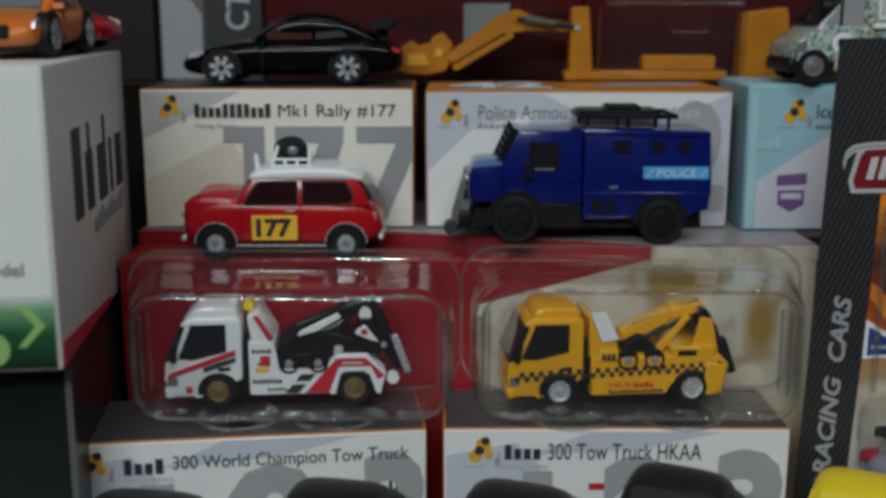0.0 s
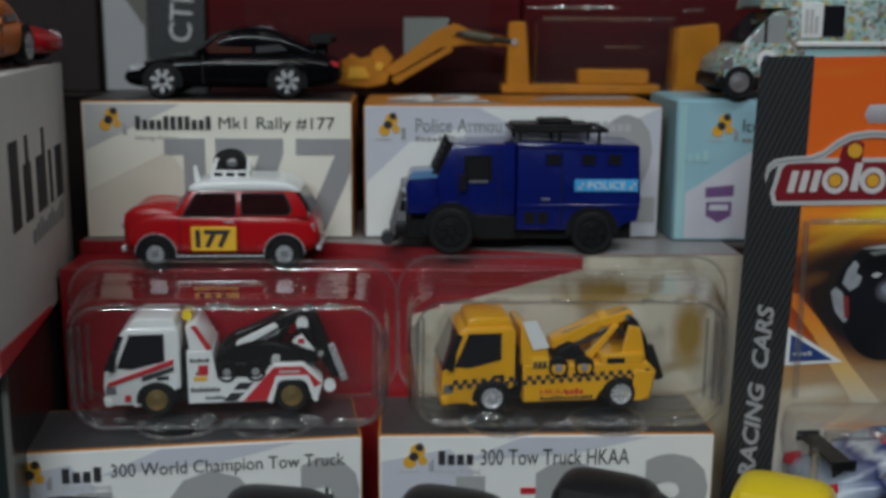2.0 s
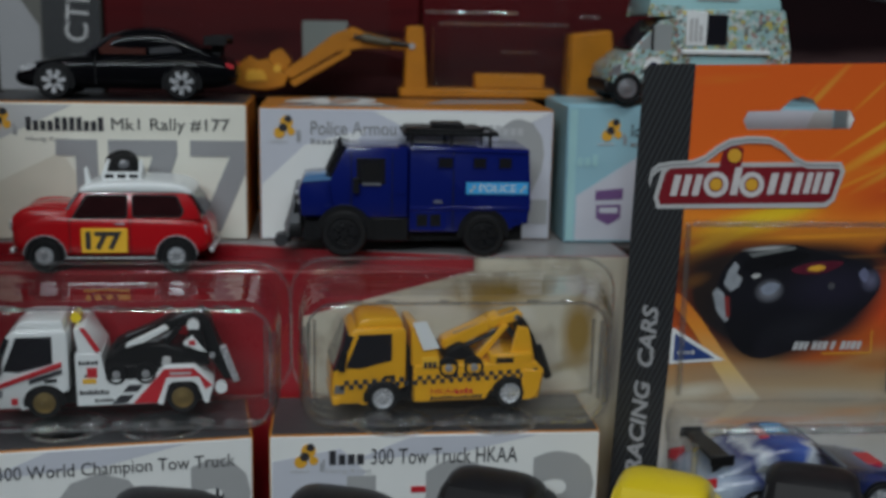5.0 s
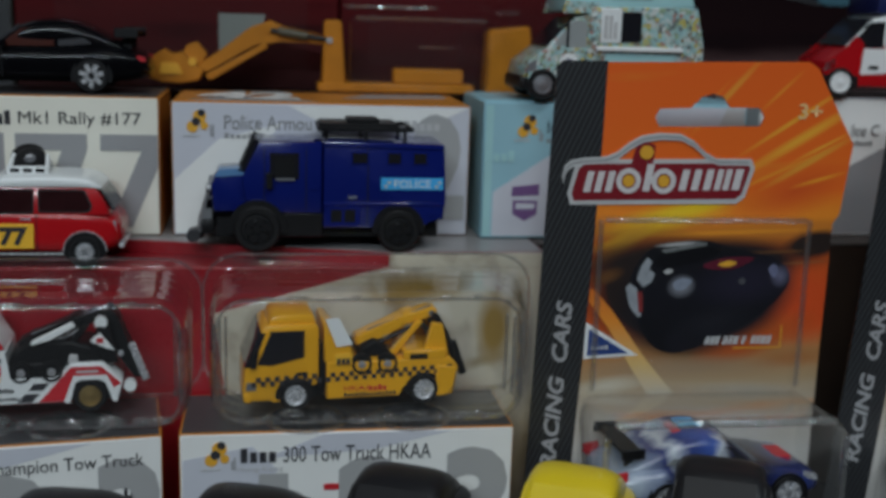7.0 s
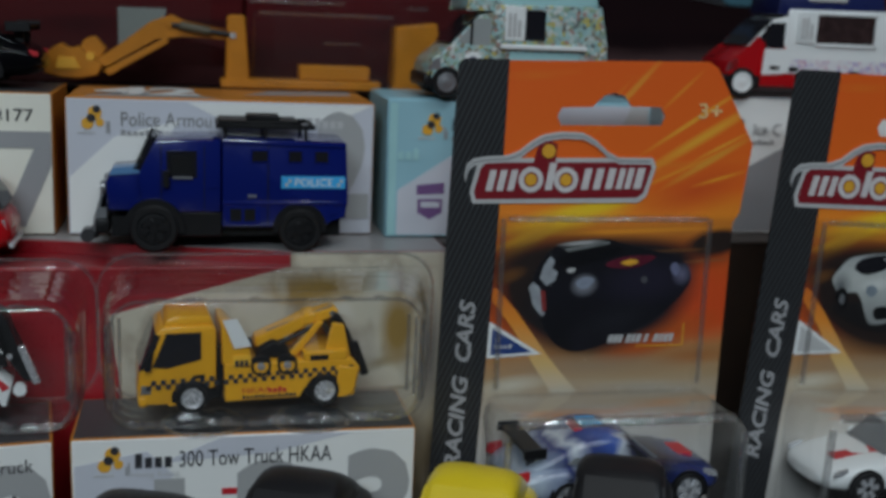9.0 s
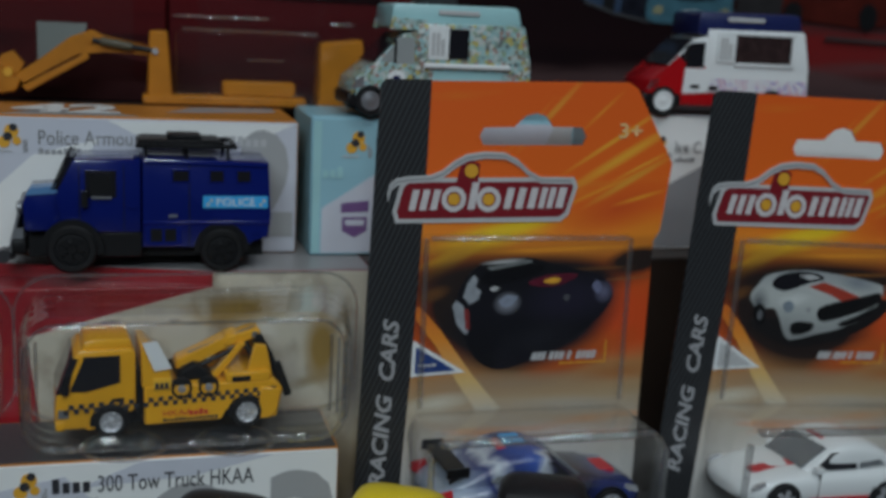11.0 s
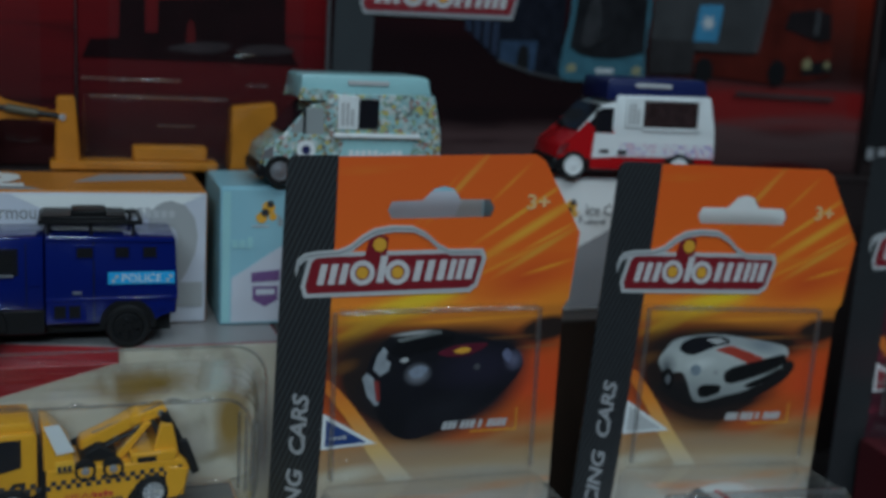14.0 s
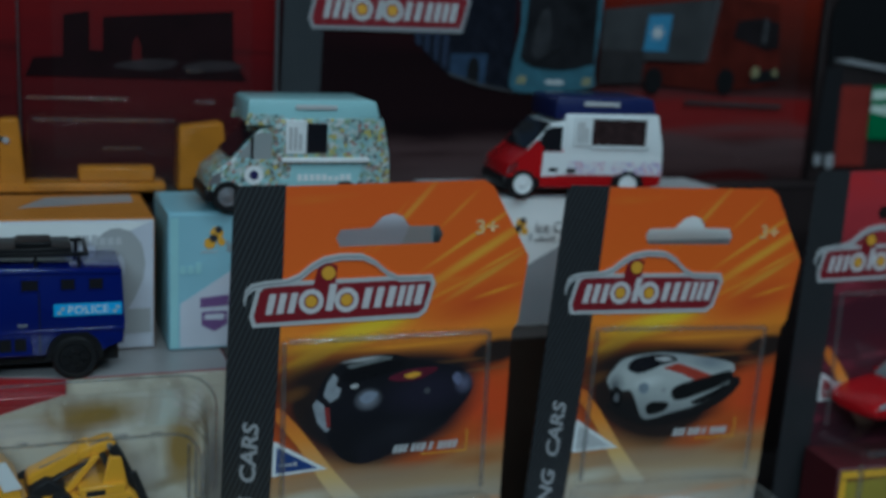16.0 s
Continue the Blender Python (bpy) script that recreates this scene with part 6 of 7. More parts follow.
def photo_white(ob):
    """Print of a white sports car with a red stripe, seen from its front corner."""
    part("photo_shadow", prism(curve([(33, 82), (44, 75), (56, 72.6), (74, 76.4), (88, 84), (90, 91), (70, 90), (50, 84)]), -0.12, 0.1), mat("photo_shadow_print", (0.010, 0.009, 0.010), 0.4, vary=0.3), ob)
    body = part("photo_car", prism(curve([(32.4, 91.0), (34.6, 95), (38.4, 99), (46, 100.6), (54, 101.2), (60.5, 100.8), (73, 99.2), (84, 97.2), (87.4, 95.4), (87, 91), (84, 87), (78, 82.6), (70, 79.4), (61.8, 77.6), (55, 75.8), (50, 75.4), (47.4, 78.4), (45.4, 83), (42.4, 87), (36, 86.4)], 3), -0.16, 0.1), print_mat("photo_white_print", [(0, (0.22, 0.23, 0.23)), (0.35, (0.40, 0.42, 0.41)), (0.6, (0.50, 0.52, 0.50)), (1, (0.34, 0.36, 0.37))], lo=0.075, hi=0.102, soften=0.05, blobs=[(36, 89, 5, 6, 0, 0.1, (0.12, 0.13, 0.14)), (76, 97, 10, 4, -10, 0.0, (0.22, 0.25, 0.28)), (50, 90, 8, 3, 10, 0.0, (0.66, 0.68, 0.66)), (64, 94, 14, 3, -8, 0.0, (0.58, 0.60, 0.58))]), ob)
    part("photo_glass", prism(curve([(40.6, 95.4), (42.6, 98.8), (50, 100.6), (58, 100.2), (61.4, 98.2), (55, 96.4), (46, 93.4)]), -0.24, 0), GLASSDARK, body)
    part("photo_glint", prism([(51, 99.2), (56.4, 99.8), (60, 98.4), (55.4, 97.6)], -0.3, 0), LGREY, body)
    part("photo_stripe", prism([(55.6, 95.2), (61.8, 97.0), (70, 94.6), (78.4, 91.6), (72.6, 89.2), (64, 92.8)], -0.26, 0), mat("photo_stripe_red", (0.38, 0.05, 0.03), 0.35, vary=0.2, scale=150), body)
    for q in ([(60.6, 85.8), (64, 88.6), (76, 91.4), (85.6, 93.6), (87.0, 91.0), (84, 88.4), (74, 84.8), (63.4, 82.4)], [(50.2, 80.2), (52.6, 82.0), (59.6, 81.6), (58.6, 78.6), (52, 77.2)], [(70, 81.6), (78, 85.0), (84.6, 88.2), (82.6, 85.4), (74, 81.0)]):
        part("photo_grille", prism(curve(q), -0.28, 0), MATTBLACK, body)
    part("photo_lamp", prism(curve([(46.2, 88.6), (48.6, 89.8), (50.6, 88.0), (49.4, 85.6), (47, 86)]), -0.28, 0), mat("photo_lamp_print", (0.20, 0.24, 0.28), 0.35, vary=0.5, scale=400), body)
    part("photo_badge", disc(57, 86.6, 1.0, -0.28, 0, 12), GREY, body)
    part("photo_wheel", prism(curve([(34.4, 84.6), (35.6, 88.2), (38.4, 87.6), (39.6, 83.0), (37.8, 80.6)]), -0.24, 0), MATTBLACK, body)
    part("photo_wheel_glint", prism(curve([(36.0, 84.0), (37, 86.4), (38.2, 84.4), (37.4, 82.4)]), -0.3, 0), SILVER, body)


RALLYBLUE = print_mat("rally_livery_print", [(0.0, (0.010, 0.012, 0.05)), (0.16, (0.015, 0.03, 0.16)), (0.30, (0.012, 0.013, 0.03)), (0.42, (0.02, 0.02, 0.05)), (0.47, (0.50, 0.54, 0.60)), (0.52, (0.04, 0.09, 0.36)), (0.64, (0.02, 0.04, 0.18)), (0.70, (0.50, 0.54, 0.60)), (0.76, (0.02, 0.03, 0.14)), (0.88, (0.34, 0.40, 0.50))], axis=0, lo=0.0, hi=0.076, soften=0.05, angle=20, scale=(1, 2, 1), rough=0.25, coat=0.6)


def racer_blue(m):
    c = coupe("blue and white toy rally car inside the clear bubble", at(0, 0, 0), RALLYBLUE, SILVER, wing=True, L=74, spokes=6)
    c.matrix_world = m @ at(96, -15.5, 21.5, 183)
    part("bonnet_sticker", box_bm(8, 14, -5, 5, 12.2, 14.2, 0.3), REDPRINT, c)
    part("roof_sticker", box_bm(40, 47, -6, 2, 23.6, 25.2, 0.4), CYAN, c)
    part("roof_sticker", box_bm(48, 51, -3, 5, 23.4, 25.0, 0.4), REDPRINT, c)
    both("tail_cluster", [(69, 11.4), (69, 15.0), (74, 14.2), (74.4, 11.4)], 13.6, 1.0, REDPRINT, c)
    both("sill_stripe", [(24, 5.0), (24, 7.4), (52, 8.4), (52, 5.0)], 16.1, 0.4, CYAN, c)


def racer_white(m):
    c = coupe("white toy sports car with red stripes inside bubble", at(0, 0, 0), ROOFWHITE, TYRE, wing=False, L=76, spokes=6)
    c.matrix_world = m @ at(21, -15.5, 20.5, 3)
    part("roof_stripe", box_bm(36, 52, -4.5, 4.5, 22.6, 24.0, 0.4), REDPRINT, c)
    part("bonnet_stripe", prism([(8, 13.0), (8, 13.4), (26, 15.8), (26, 15)], -7, -2), REDPRINT, c)
    both("sill_stripe", [(26, 4.6), (26, 6.4), (50, 6.4), (50, 4.6)], 16.0, 0.5, REDPRINT, c)


def racer_red(m):
    c = coupe("dark red toy car inside the clear bubble", at(0, 0, 0), RED, SILVER, wing=False, L=74, spokes=6)
    c.matrix_world = m @ at(24, -15.5, 60, 4)


FLAGBLUE = mat("flag_blue_print", (0.02, 0.05, 0.20), 0.35)
PINKPACK = print_mat("pink_maroon_print", [(0, (0.12, 0.03, 0.04)), (0.3, (0.060, 0.016, 0.026)), (0.66, (0.060, 0.010, 0.020)), (0.74, (0.17, 0.020, 0.03)), (0.9, (0.42, 0.035, 0.045)), (1, (0.48, 0.03, 0.035))], streak=(0.30, 0.05, 0.08), streak_at=0.55, angle=-20, scale=(0.5, 1, 2), hi=0.162)
blister_card("orange hanging card with blue rally car in bubble", at(110.2, 333.2, 0, 0, -1.0), CARDPRINT, photo_dark, racer_blue, tri=FLAGBLUE)
blister_card("orange hanging card with white sports car in bubble", at(217.9, 329, 0.8, 0, -1.0, 2.5), CARDPRINT_PALE, photo_white, racer_white, tri=LOGOGREY, foot=4.2)
blister_card("maroon hanging card with red car in bubble", at(349.5, 352, 1.0, 0, -1.0), PINKPACK, lambda ob: None, racer_red, tri=LOGORED, lettered=False)

# ---- behind: toy digger in a clear tray, and a back row of dark packs ----
dg = thing("toy_excavator", "orange plastic toy digger arm in a clear tray", "toy excavator", at(0, 0, 0))
DIGGER = mat("orange_plastic", (0.44, 0.165, 0.010), 0.35, vary=0.3, scale=90, coat=0.3)
part("boom", prism([(-1, 153), (8, 159), (20, 168.4), (28, 171.4), (33, 168.5), (52, 165.4), (52, 162.2), (32, 164), (22, 162.6), (4, 150.6)], 429, 436, 0.6), DIGGER, dg)
part("bucket", prism([(-18, 148.5), (-17.4, 156), (-12, 159.6), (-9, 157), (-5, 158.8), (-1.5, 154), (3, 152.6), (1, 148), (-6, 146.6), (-13, 147)], 427, 438, 0.5), DIGGER, dg)
part("bucket_link", prism([(-6, 156), (-4, 161), (0, 162.6), (4, 158), (1, 153)], 430, 435, 0.4), DIGGER, dg)
part("bucket_shadow_plate", prism([(-14, 150), (-13, 154.6), (-7, 154.4), (-5, 150.4)], 426.4, 427.4, 0.2), OCHRE, dg)
part("mast", prism([(47.5, 145), (48.6, 172), (55, 172.2), (57.4, 145)], 428, 437, 0.7), DIGGER, dg)
part("ram", rod((28, 428.5, 167.6), (50, 428.5, 164.6), 1.1), MATTBLACK, dg)
part("base", box_bm(46, 108, 427.5, 440, 144.6, 148.2, 0.6), DIGGER, dg)
part("seat_block", box_bm(76, 104, 430, 438, 148, 154, 0.8), DIGGER, dg)
part("counterweight", prism([(112, 145), (113, 170), (130, 172), (133, 145)], 428, 437, 0.8), DIGGER, dg)
part("pale_plate", prism([(8, 158), (8, 173.4), (26, 173.4), (24, 166)], 437.5, 438.2), mat("grey_green_plate", (0.16, 0.18, 0.17), 0.45, vary=0.2), dg)
part("ram_sleeve", rod((31, 427.6, 167.4), (42, 427.6, 165.6), 1.7, 10), mat("olive_plastic", (0.07, 0.06, 0.035), 0.4), dg)
part("boom_knuckle", disc(28, 168.6, 2.2, 428.2, 436.6, 14), DIGGER, dg)
part("mast_pin", disc(50.6, 164.4, 1.2, 427.2, 438, 12), CHROME, dg)
part("bucket_pin", disc(-1.5, 155, 1.6, 426.6, 438.4, 12), OCHRE, dg)
part("lower_link", prism([(3, 150), (26, 163), (27, 161), (5, 148)], 427.4, 428.6, 0.3), DIGGER, dg)
bt = thing("blister_tray", "empty clear plastic tray behind the police carton", "plastic tray", at(0, 0, 0), "clear blister trays")
bm = box_bm(58, 112, 416, 441, 147, 174, 2.2, 3)
part("shell", bm, CLEARDIM, bt)
# bead on the top edge, and a short rod on the face as a glint
part("rim_glint_bead", join(rod((60, 416.6, 173.6), (110, 416.6, 173.6), 0.5, 6), rod((84, 418, 163), (98, 418, 163), 0.4, 6)), RIM, bt)
st = thing("riser_box", "dark cardboard plinth under the back row", "plinth", at(0, 0, 0))
part("body", box_bm(-262, 520, 441, 560, 0, 141.8, 1), mat("dark_plinth_card", (0.02, 0.014, 0.014), 0.5, vary=0.2, spec=0.15), st)
part("top_sheet", box_bm(-262.6, 520.6, 440.4, 560, 141.6, 143, 0.2), mat("charcoal_card", (0.030, 0.022, 0.022), 0.5, vary=0.4, scale=20, spec=0.2), st)


def back_pack(label, x0, x1, z1, y, material, deep=30):
    ob = thing("toy_package", label, "toy package", at(x0, y, 143), "dark packs in the back row")
    w, h = x1 - x0, z1 - 143
    part("carton", box_bm(0, w, 0, deep, 0, h, 0.8), material, ob)
    part("window_sheet", prism([(w * 0.12, h * 0.1), (w * 0.12, h * 0.86), (w * 0.9, h * 0.86), (w * 0.9, h * 0.1)], -1.2, -0.1, 0.4), CLEARDIM, ob)
    return ob


p = thing("toy_package", "cream card, darkened as if in shadow, with a dark lettered strip", "toy package", at(-113, 452, 143), "dark packs in the back row")
# beige lowered all over to carry the shadows that lie on the card
part("card", box_bm(0, 41, 0, 12, 0, 92, 0.6), mat("shaded_beige_card", (0.10, 0.097, 0.085), 0.5, vary=0.2, scale=30), p)
part("side_strip", box_bm(18, 40.6, -0.4, 0.2, 0, 92), CARBON, p)
text("CTION", 0, 0, 36, 9, -0.5, LOGOGREY, p, side=Matrix.Translation((35.4 * MM, 0, 20 * MM)) @ Matrix.Rotation(radians(-85), 4, "Y"))
part("grey_print", prism([(1, 1), (1, 50), (17, 26), (17, 1)], -0.3, 0.1), GREY, p)
# added dark block: hides the wall and stands in for the dark gap
p = back_pack("dark block added in the corner to keep the gap dark", -260, -114, 250, 450, bpy.data.materials["dark_plinth_card"])
p = back_pack("dark red printed pack with clear window", -71, 55.5, 232, 452, REDPACK)
p = back_pack("dark red printed pack with black skyline print", 56, 156, 250, 455, REDPACK)
SKYINK = mat("skyline_print", (0.010, 0.003, 0.004), 0.7, vary=0.8, scale=60, spec=0.05)
part("skyline_print", prism([(2, 43), (5, 50), (16, 51), (16.4, 67), (26, 68.6), (26, 53.6), (31, 53.6), (31.2, 66.6), (46, 68), (82, 71), (82.4, 52), (88, 43)], -0.5, 0.1), SKYINK, p)
part("skyline_tower", prism([(42, 48), (42.4, 57), (44, 60), (45.4, 57), (46, 48)], -0.7, 0.1), mat("red_tower_print", (0.07, 0.005, 0.006), 0.6, spec=0.1), p)
part("far_car_print", prism(curve([(35, 47.4), (42, 50.0), (54, 51.0), (60, 49.6), (52, 46.4)]), -0.75, 0.1), mat("far_grey_print", (0.030, 0.022, 0.024), 0.6, vary=0.5, scale=120, spec=0.1), p)
part("far_car_print", prism(curve([(62, 47.6), (70, 50.6), (82, 50.6), (86, 48.4), (74, 46.6)]), -0.75, 0.1), bpy.data.materials["far_grey_print"], p)
for x0, x1, z in ((66, 75, 34), (63, 69, 46.4), (2, 40, 34.8)):
    part("tray_glint", rod((x0, -2.0, z), (x1, -2.0, z + 0.2), 0.4, 8), RIM, p)
p = thing("blister_card", "dark hanging card with emblem and blue bus print", "toy package", at(156, 449, 143), "dark packs in the back row")
part("card", box_bm(0, 147, 0, 1.2, 0, 110, 0.3), print_mat("black_maroon_print", [(0.0, (0.075, 0.048, 0.048)), (0.14, (0.060, 0.034, 0.034)), (0.24, (0.010, 0.004, 0.005)), (0.5, (0.008, 0.003, 0.004)), (0.7, (0.022, 0.004, 0.006)), (1.0, (0.020, 0.004, 0.006))], streak=(0.006, 0.003, 0.004), streak_at=0.55, angle=3, scale=(0.2, 1, 2.4), hi=0.11, soften=0.04, rough=0.6, coat=0.0, spec=0.06), p)
part("side_strip", prism([(0.6, 20), (2.6, 110), (19.6, 110), (17, 20)], -0.5, 0.2), mat("slate_strip", (0.040, 0.044, 0.048), 0.4, vary=0.15, spec=0.1), p)
em = part("emblem", prism([(14.6, 67.4), (13.2, 70), (15.6, 79.6), (80, 82.6), (82, 80), (79, 68.6)], -0.9, 0), LOGORED, p)
part("emblem_edge", prism([(13.6, 65.8), (11.8, 70), (14.6, 81), (81, 84), (83.6, 80), (80.2, 66.6)], -0.6, 0), GREY, em)
for x, w in ((18, 2.4), (22, 2.4), (26, 2.4), (40.4, 2.6), (53, 2.6), (57.6, 2.6), (62.4, 2.6), (66.4, 2.4), (70, 2.4), (73.6, 2.8)):
    part("emblem_bar", prism([(x, 70.2 + x * 0.01), (x + 1.5, 78.2 + x * 0.01), (x + w + 1.5, 78.2 + x * 0.01), (x + w, 70.2 + x * 0.01)], -1.1, 0), LGREY, em)
for cx in (34.6, 48):
    part("emblem_ring", prism([(cx + r * math.cos(a), 74.6 + r * math.sin(a)) for r, q in ((4.8, 1), (2.8, -1)) for a in [q * 2 * math.pi * k / 18 for k in range(19)]], -1.1, 0), LGREY, em)
    part("emblem_dot", disc(cx, 74.6, 2.2, -1.05, 0, 14), OCHRE, em)
BUSBLUE = mat("bus_blue_print", (0.050, 0.115, 0.150), 0.35, vary=0.45, scale=140, spec=0.1)
bus = part("bus_print", prism(curve([(104.6, 44), (105.6, 56), (108.4, 72), (110, 104), (146, 106), (146.4, 54), (145.6, 44.6), (126, 42.4), (112, 41.6)], 3), -0.3, 0.1), BUSBLUE, p)
part("bus_glass", prism([(108.6, 56.4), (110.6, 72), (112.4, 105), (145.6, 106), (145.8, 55), (130, 53), (117, 53.6)], -0.5, 0), mat("bus_screen_print", (0.014, 0.014, 0.016), 0.3, vary=0.9, scale=90, spec=0.1), bus)
part("bus_glass_glint", prism(curve([(114, 60), (117, 76), (122, 78), (123, 62), (118, 57)]), -0.56, 0), mat("bus_glint_print", (0.030, 0.030, 0.033), 0.4, vary=0.6, scale=160, spec=0.1), bus)
part("bus_brow", prism(curve([(109, 56.6), (118, 54.2), (132, 53.4), (145, 55.4), (132, 52.2), (116, 52.8)]), -0.6, 0), MATTBLACK, bus)
part("bus_wiper", rod((118, -0.7, 56), (128, -0.7, 62), 0.4, 6), MATTBLACK, bus)
part("bus_plate", box_bm(122, 131, -0.6, 0, 45.6, 47.6), LGREY, bus)
for x in (110.0, 142.6):
    part("bus_lamp", prism(curve([(x - 2.6, 46), (x - 1, 49), (x + 2.2, 48.6), (x + 1.6, 45.6)]), -0.5, 0), mat("bus_lamp_print", (0.22, 0.21, 0.12), 0.4, vary=0.3, scale=300), bus)
flank = part("bus_flank", prism([(57, 66), (58, 80), (106, 90), (105, 43), (91, 43.6), (75, 48.6), (66, 56)], -0.2, 0.1), mat("bus_flank_print", (0.010, 0.011, 0.017), 0.35, vary=0.9, scale=200, spec=0.1), p)
part("bus_panel", prism([(75.4, 49), (75.6, 57.6), (93, 58.2), (92, 44.4), (84, 46.4)], -0.4, 0), mat("bus_panel_print", (0.030, 0.048, 0.085), 0.35, vary=0.5, scale=160, spec=0.1), flank)
part("bus_door", prism(curve([(84, 46.6), (84.2, 54), (86.6, 56.4), (89, 54), (88.8, 45.4)]), -0.5, 0), MATTBLACK, flank)
for k in range(4):
    part("bus_window", prism([(59 + 4.2 * k, 62 - 3.2 * k), (59.4 + 4.2 * k, 72 - 2.0 * k), (61.8 + 4.2 * k, 71.4 - 2.0 * k), (61.4 + 4.2 * k, 60.2 - 3.2 * k)], -0.45, 0), mat("bus_window_print", (0.026, 0.034, 0.060), 0.35, vary=0.5, scale=200, spec=0.1), flank)
part("bus_sill_line", prism([(75, 48.4), (90, 44.0), (106, 41.4), (106, 42.4), (90, 45.2), (75, 49.6)], -0.55, 0), SLATE, flank)
p = back_pack("maroon pack with grey lorry print and blue tag", 303.5, 434, 250, 456, ROADPACK)
box_print = part("lorry_print", prism([(4.5, 46), (4.8, 80), (64.6, 88), (64.6, 70), (60.2, 57.8), (28, 58), (27.6, 47)], -1.6, -1.2), mat("lorry_grey_print", (0.042, 0.042, 0.044), 0.6, vary=0.5, scale=70, spec=0.1), p)
part("lorry_shade_print", prism([(4.5, 46), (4.6, 62), (27.8, 62), (27.6, 47)], -1.7, -1.2), mat("lorry_shade_print", (0.026, 0.024, 0.025), 0.35, vary=0.5, scale=90, spec=0.1), box_print)
part("lorry_edge_print", prism([(60.0, 58), (64.2, 88), (67.4, 88), (62.6, 58)], -1.75, -1.2), SLATE, box_print)
part("blue_tag", prism([(26.8, 62), (28.6, 78.6), (41, 79.2), (39.4, 62)], -2.0, -1.6), mat("tag_blue_print", (0.06, 0.20, 0.34), 0.4, vary=0.3, scale=90), p)
part("tag_star", prism([(33.6 + (4.4 if k % 2 == 0 else 1.8) * math.cos(math.pi * k / 6), 70.6 + (4.4 if k % 2 == 0 else 1.8) * math.sin(math.pi * k / 6)) for k in range(12)], -2.3, -2.0), LGREY, p)
cab = part("lorry_cab_print", prism([(28, 47), (28, 56), (61, 56.6), (66, 90), (101, 87), (104.6, 60), (106, 49), (92, 46), (70, 44)], -1.5, -1.2), mat("lorry_red_print", (0.060, 0.008, 0.005), 0.6, vary=0.7, scale=90, spec=0.1), p)
for x, z in ((33.6, 48.4), (74, 49)):
    part("lorry_wheel_print", disc(x, z, 6.2, -2.0, -1.3, 18, 0.8), MATTBLACK, p)
part("lorry_glass_print", prism([(76, 70), (78, 78), (92, 80), (102, 78), (103, 66), (96, 64.6)], -1.9, -1.4), mat("lorry_screen_print", (0.010, 0.007, 0.008), 0.35, vary=0.8, scale=200), cab)
part("lorry_mirror_print", prism([(92.6, 68), (93.4, 80), (95, 80), (95.4, 68)], -2.1, -1.4), SLATE, cab)
part("lorry_bumper_print", prism([(88, 48), (89, 54), (104, 56), (106, 50)], -1.9, -1.4), MATTBLACK, cab)
part("lorry_lamp_print", prism(curve([(88.4, 52), (89.4, 56), (92.6, 56), (92.4, 51.6)]), -2.2, -1.5), mat("lorry_lamp_print", (0.20, 0.18, 0.09), 0.5), cab)
part("lorry_lamp_print", prism(curve([(100.4, 52.6), (101.2, 55.4), (103.4, 55.2), (103.2, 52.4)]), -2.2, -1.5), bpy.data.materials["lorry_lamp_print"], cab)
part("floor_glow_print", prism([(52, 37.4), (53, 39.6), (110, 38.6), (108, 36.2)], -1.6, -1.2), mat("pale_floor_print", (0.055, 0.036, 0.036), 0.3, vary=0.5, scale=40, spec=0.1), p)
part("helmet_print", prism(curve([(62, -0.0), (66, 3.6), (82, 5.6), (98, 4.4), (106, 0.6), (84, 0.2)]), -1.6, -1.2), mat("helmet_print", (0.045, 0.008, 0.008), 0.3, vary=0.4, scale=40, spec=0.1), p)
nb = thing("toy_box", "small maroon carton with a yellow printed border", "box", at(363, 326, 0, -4))
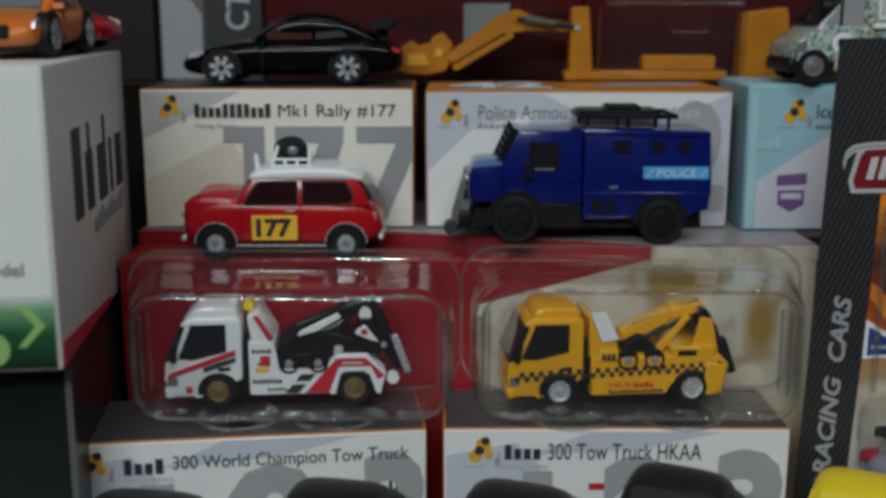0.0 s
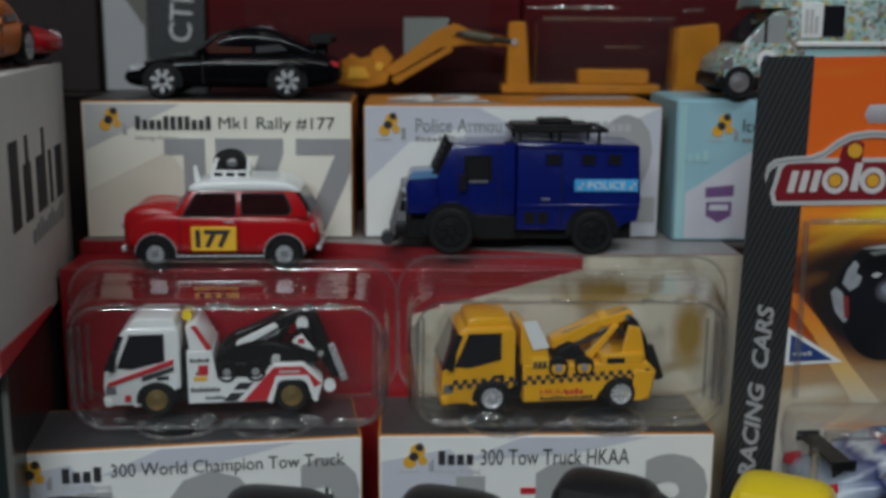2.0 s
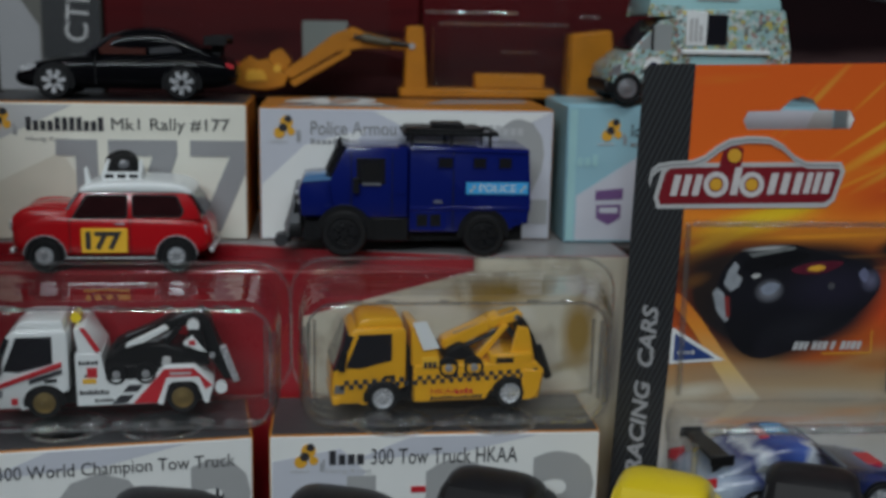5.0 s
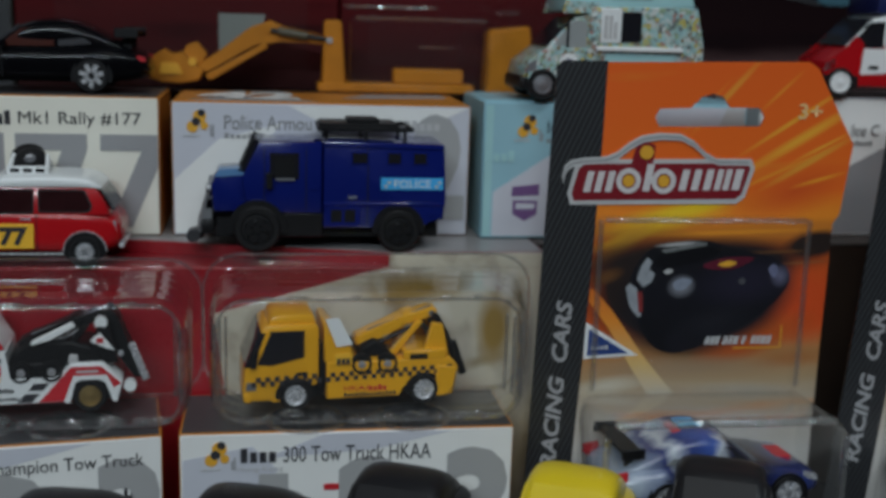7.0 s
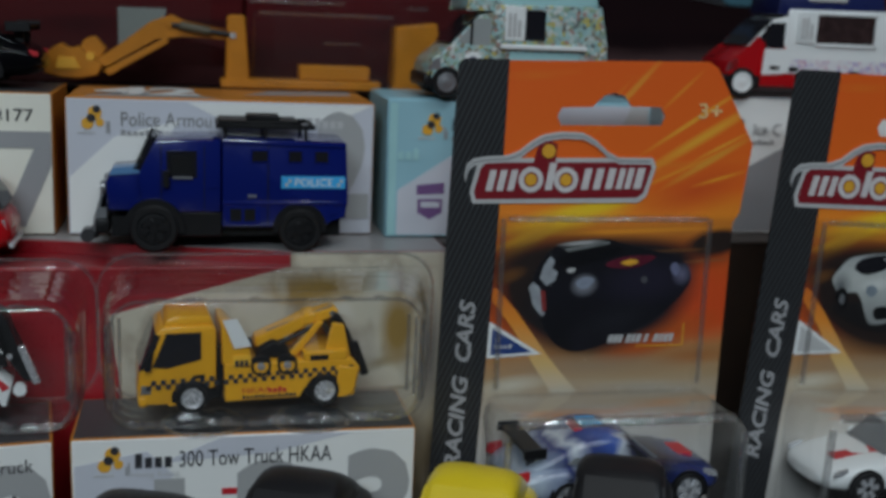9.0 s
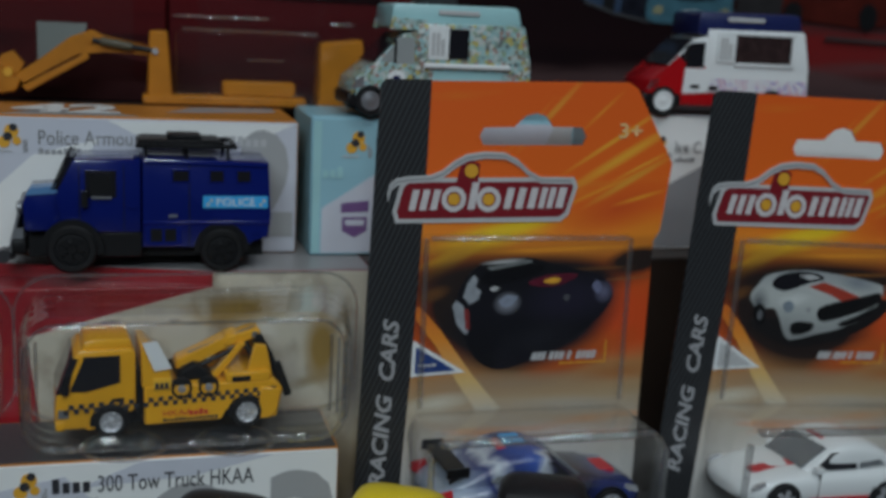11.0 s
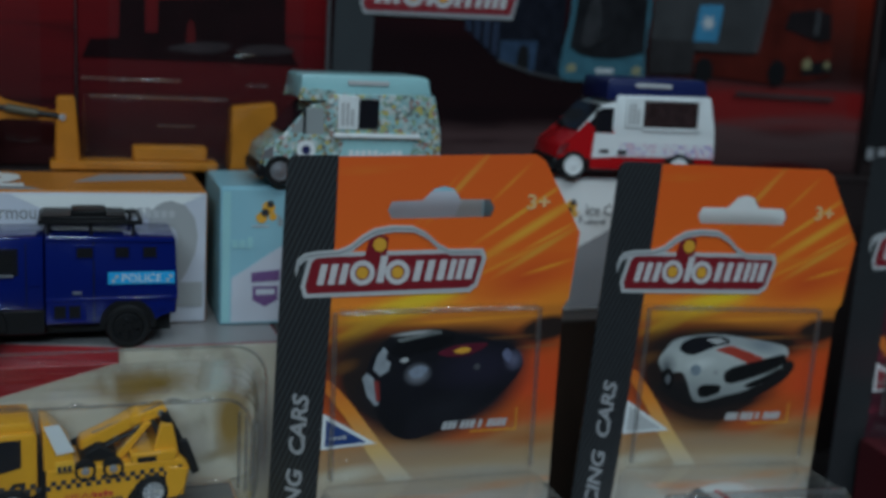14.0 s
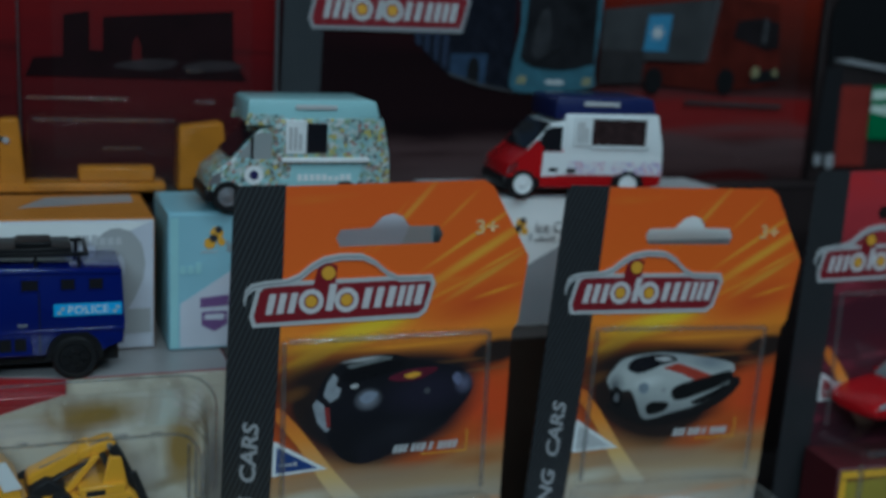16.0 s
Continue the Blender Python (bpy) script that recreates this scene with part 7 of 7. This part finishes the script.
part("body", box_bm(0, 70, 0, 24, 0, 46, 0.6), mat("dark_maroon_card", (0.10, 0.015, 0.02), 0.4, vary=0.25, scale=30), nb)
part("yellow_border", box_bm(1, 69, -0.4, 0.2, 41.6, 44.6), PLATEYEL, nb)
part("yellow_border", box_bm(1, 4, -0.4, 0.2, 2, 41), PLATEYEL, nb)
part("red_print", box_bm(8, 66, -0.4, 0.2, 34, 40), REDPRINT, nb)
part("olive_print", prism([(4, 20), (4.4, 40), (30, 41), (34, 26), (22, 20)], -0.5, 0.1), mat("olive_yellow_print", (0.34, 0.27, 0.03), 0.45, vary=0.35, scale=60), nb)
bars(38, 22, 24, 6, -0.1, LGREY, nb, 7)
p = back_pack("dark pack with green and white print", 431, 512, 240, 452, bpy.data.materials["dark_plinth_card"])
part("side_strip", prism([(0.6, 12), (3, 58), (13, 58), (15, 8)], -1.8, -1.3), mat("charcoal_strip", (0.012, 0.012, 0.014), 0.4, vary=0.3), p)
part("strip_mark", join(box_bm(2, 5.6, -2.1, -1.7, 8.4, 14, 0.4), box_bm(9, 14, -2.1, -1.7, 7, 14, 0.4)), GREY, p)
part("red_print", prism([(14.6, 8), (14, 49), (32, 49), (34, 8)], -1.7, -1.2), mat("brick_red_print", (0.20, 0.026, 0.02), 0.4, vary=0.3, scale=40, spec=0.1), p)
part("green_print", prism([(34, 22), (33.4, 49), (80, 51), (80, 22)], -1.8, -1.2), mat("green_print", (0.010, 0.15, 0.05), 0.4, vary=0.2), p)
part("white_stripe", prism([(33.6, 36), (33.5, 47), (80, 49), (80, 32), (50, 33)], -2.1, -1.7), mat("pale_green_print", (0.55, 0.64, 0.56), 0.4, vary=0.3, scale=60), p)
part("green_band", prism([(33.6, 39.4), (33.6, 42.4), (80, 43.6), (80, 40)], -2.3, -1.9), bpy.data.materials["green_print"], p)
part("black_hood", prism(curve([(4, 58.6), (8, 61), (22, 60.4), (44, 57.6), (46, 90), (6, 92)]), -2.0, -1.3), MATTBLACK, p)
part("hood_edge", prism([(6, 61.4), (16, 62.2), (44, 58.6), (44, 56.8), (18, 59.8)], -2.2, -1.6), GREY, p)
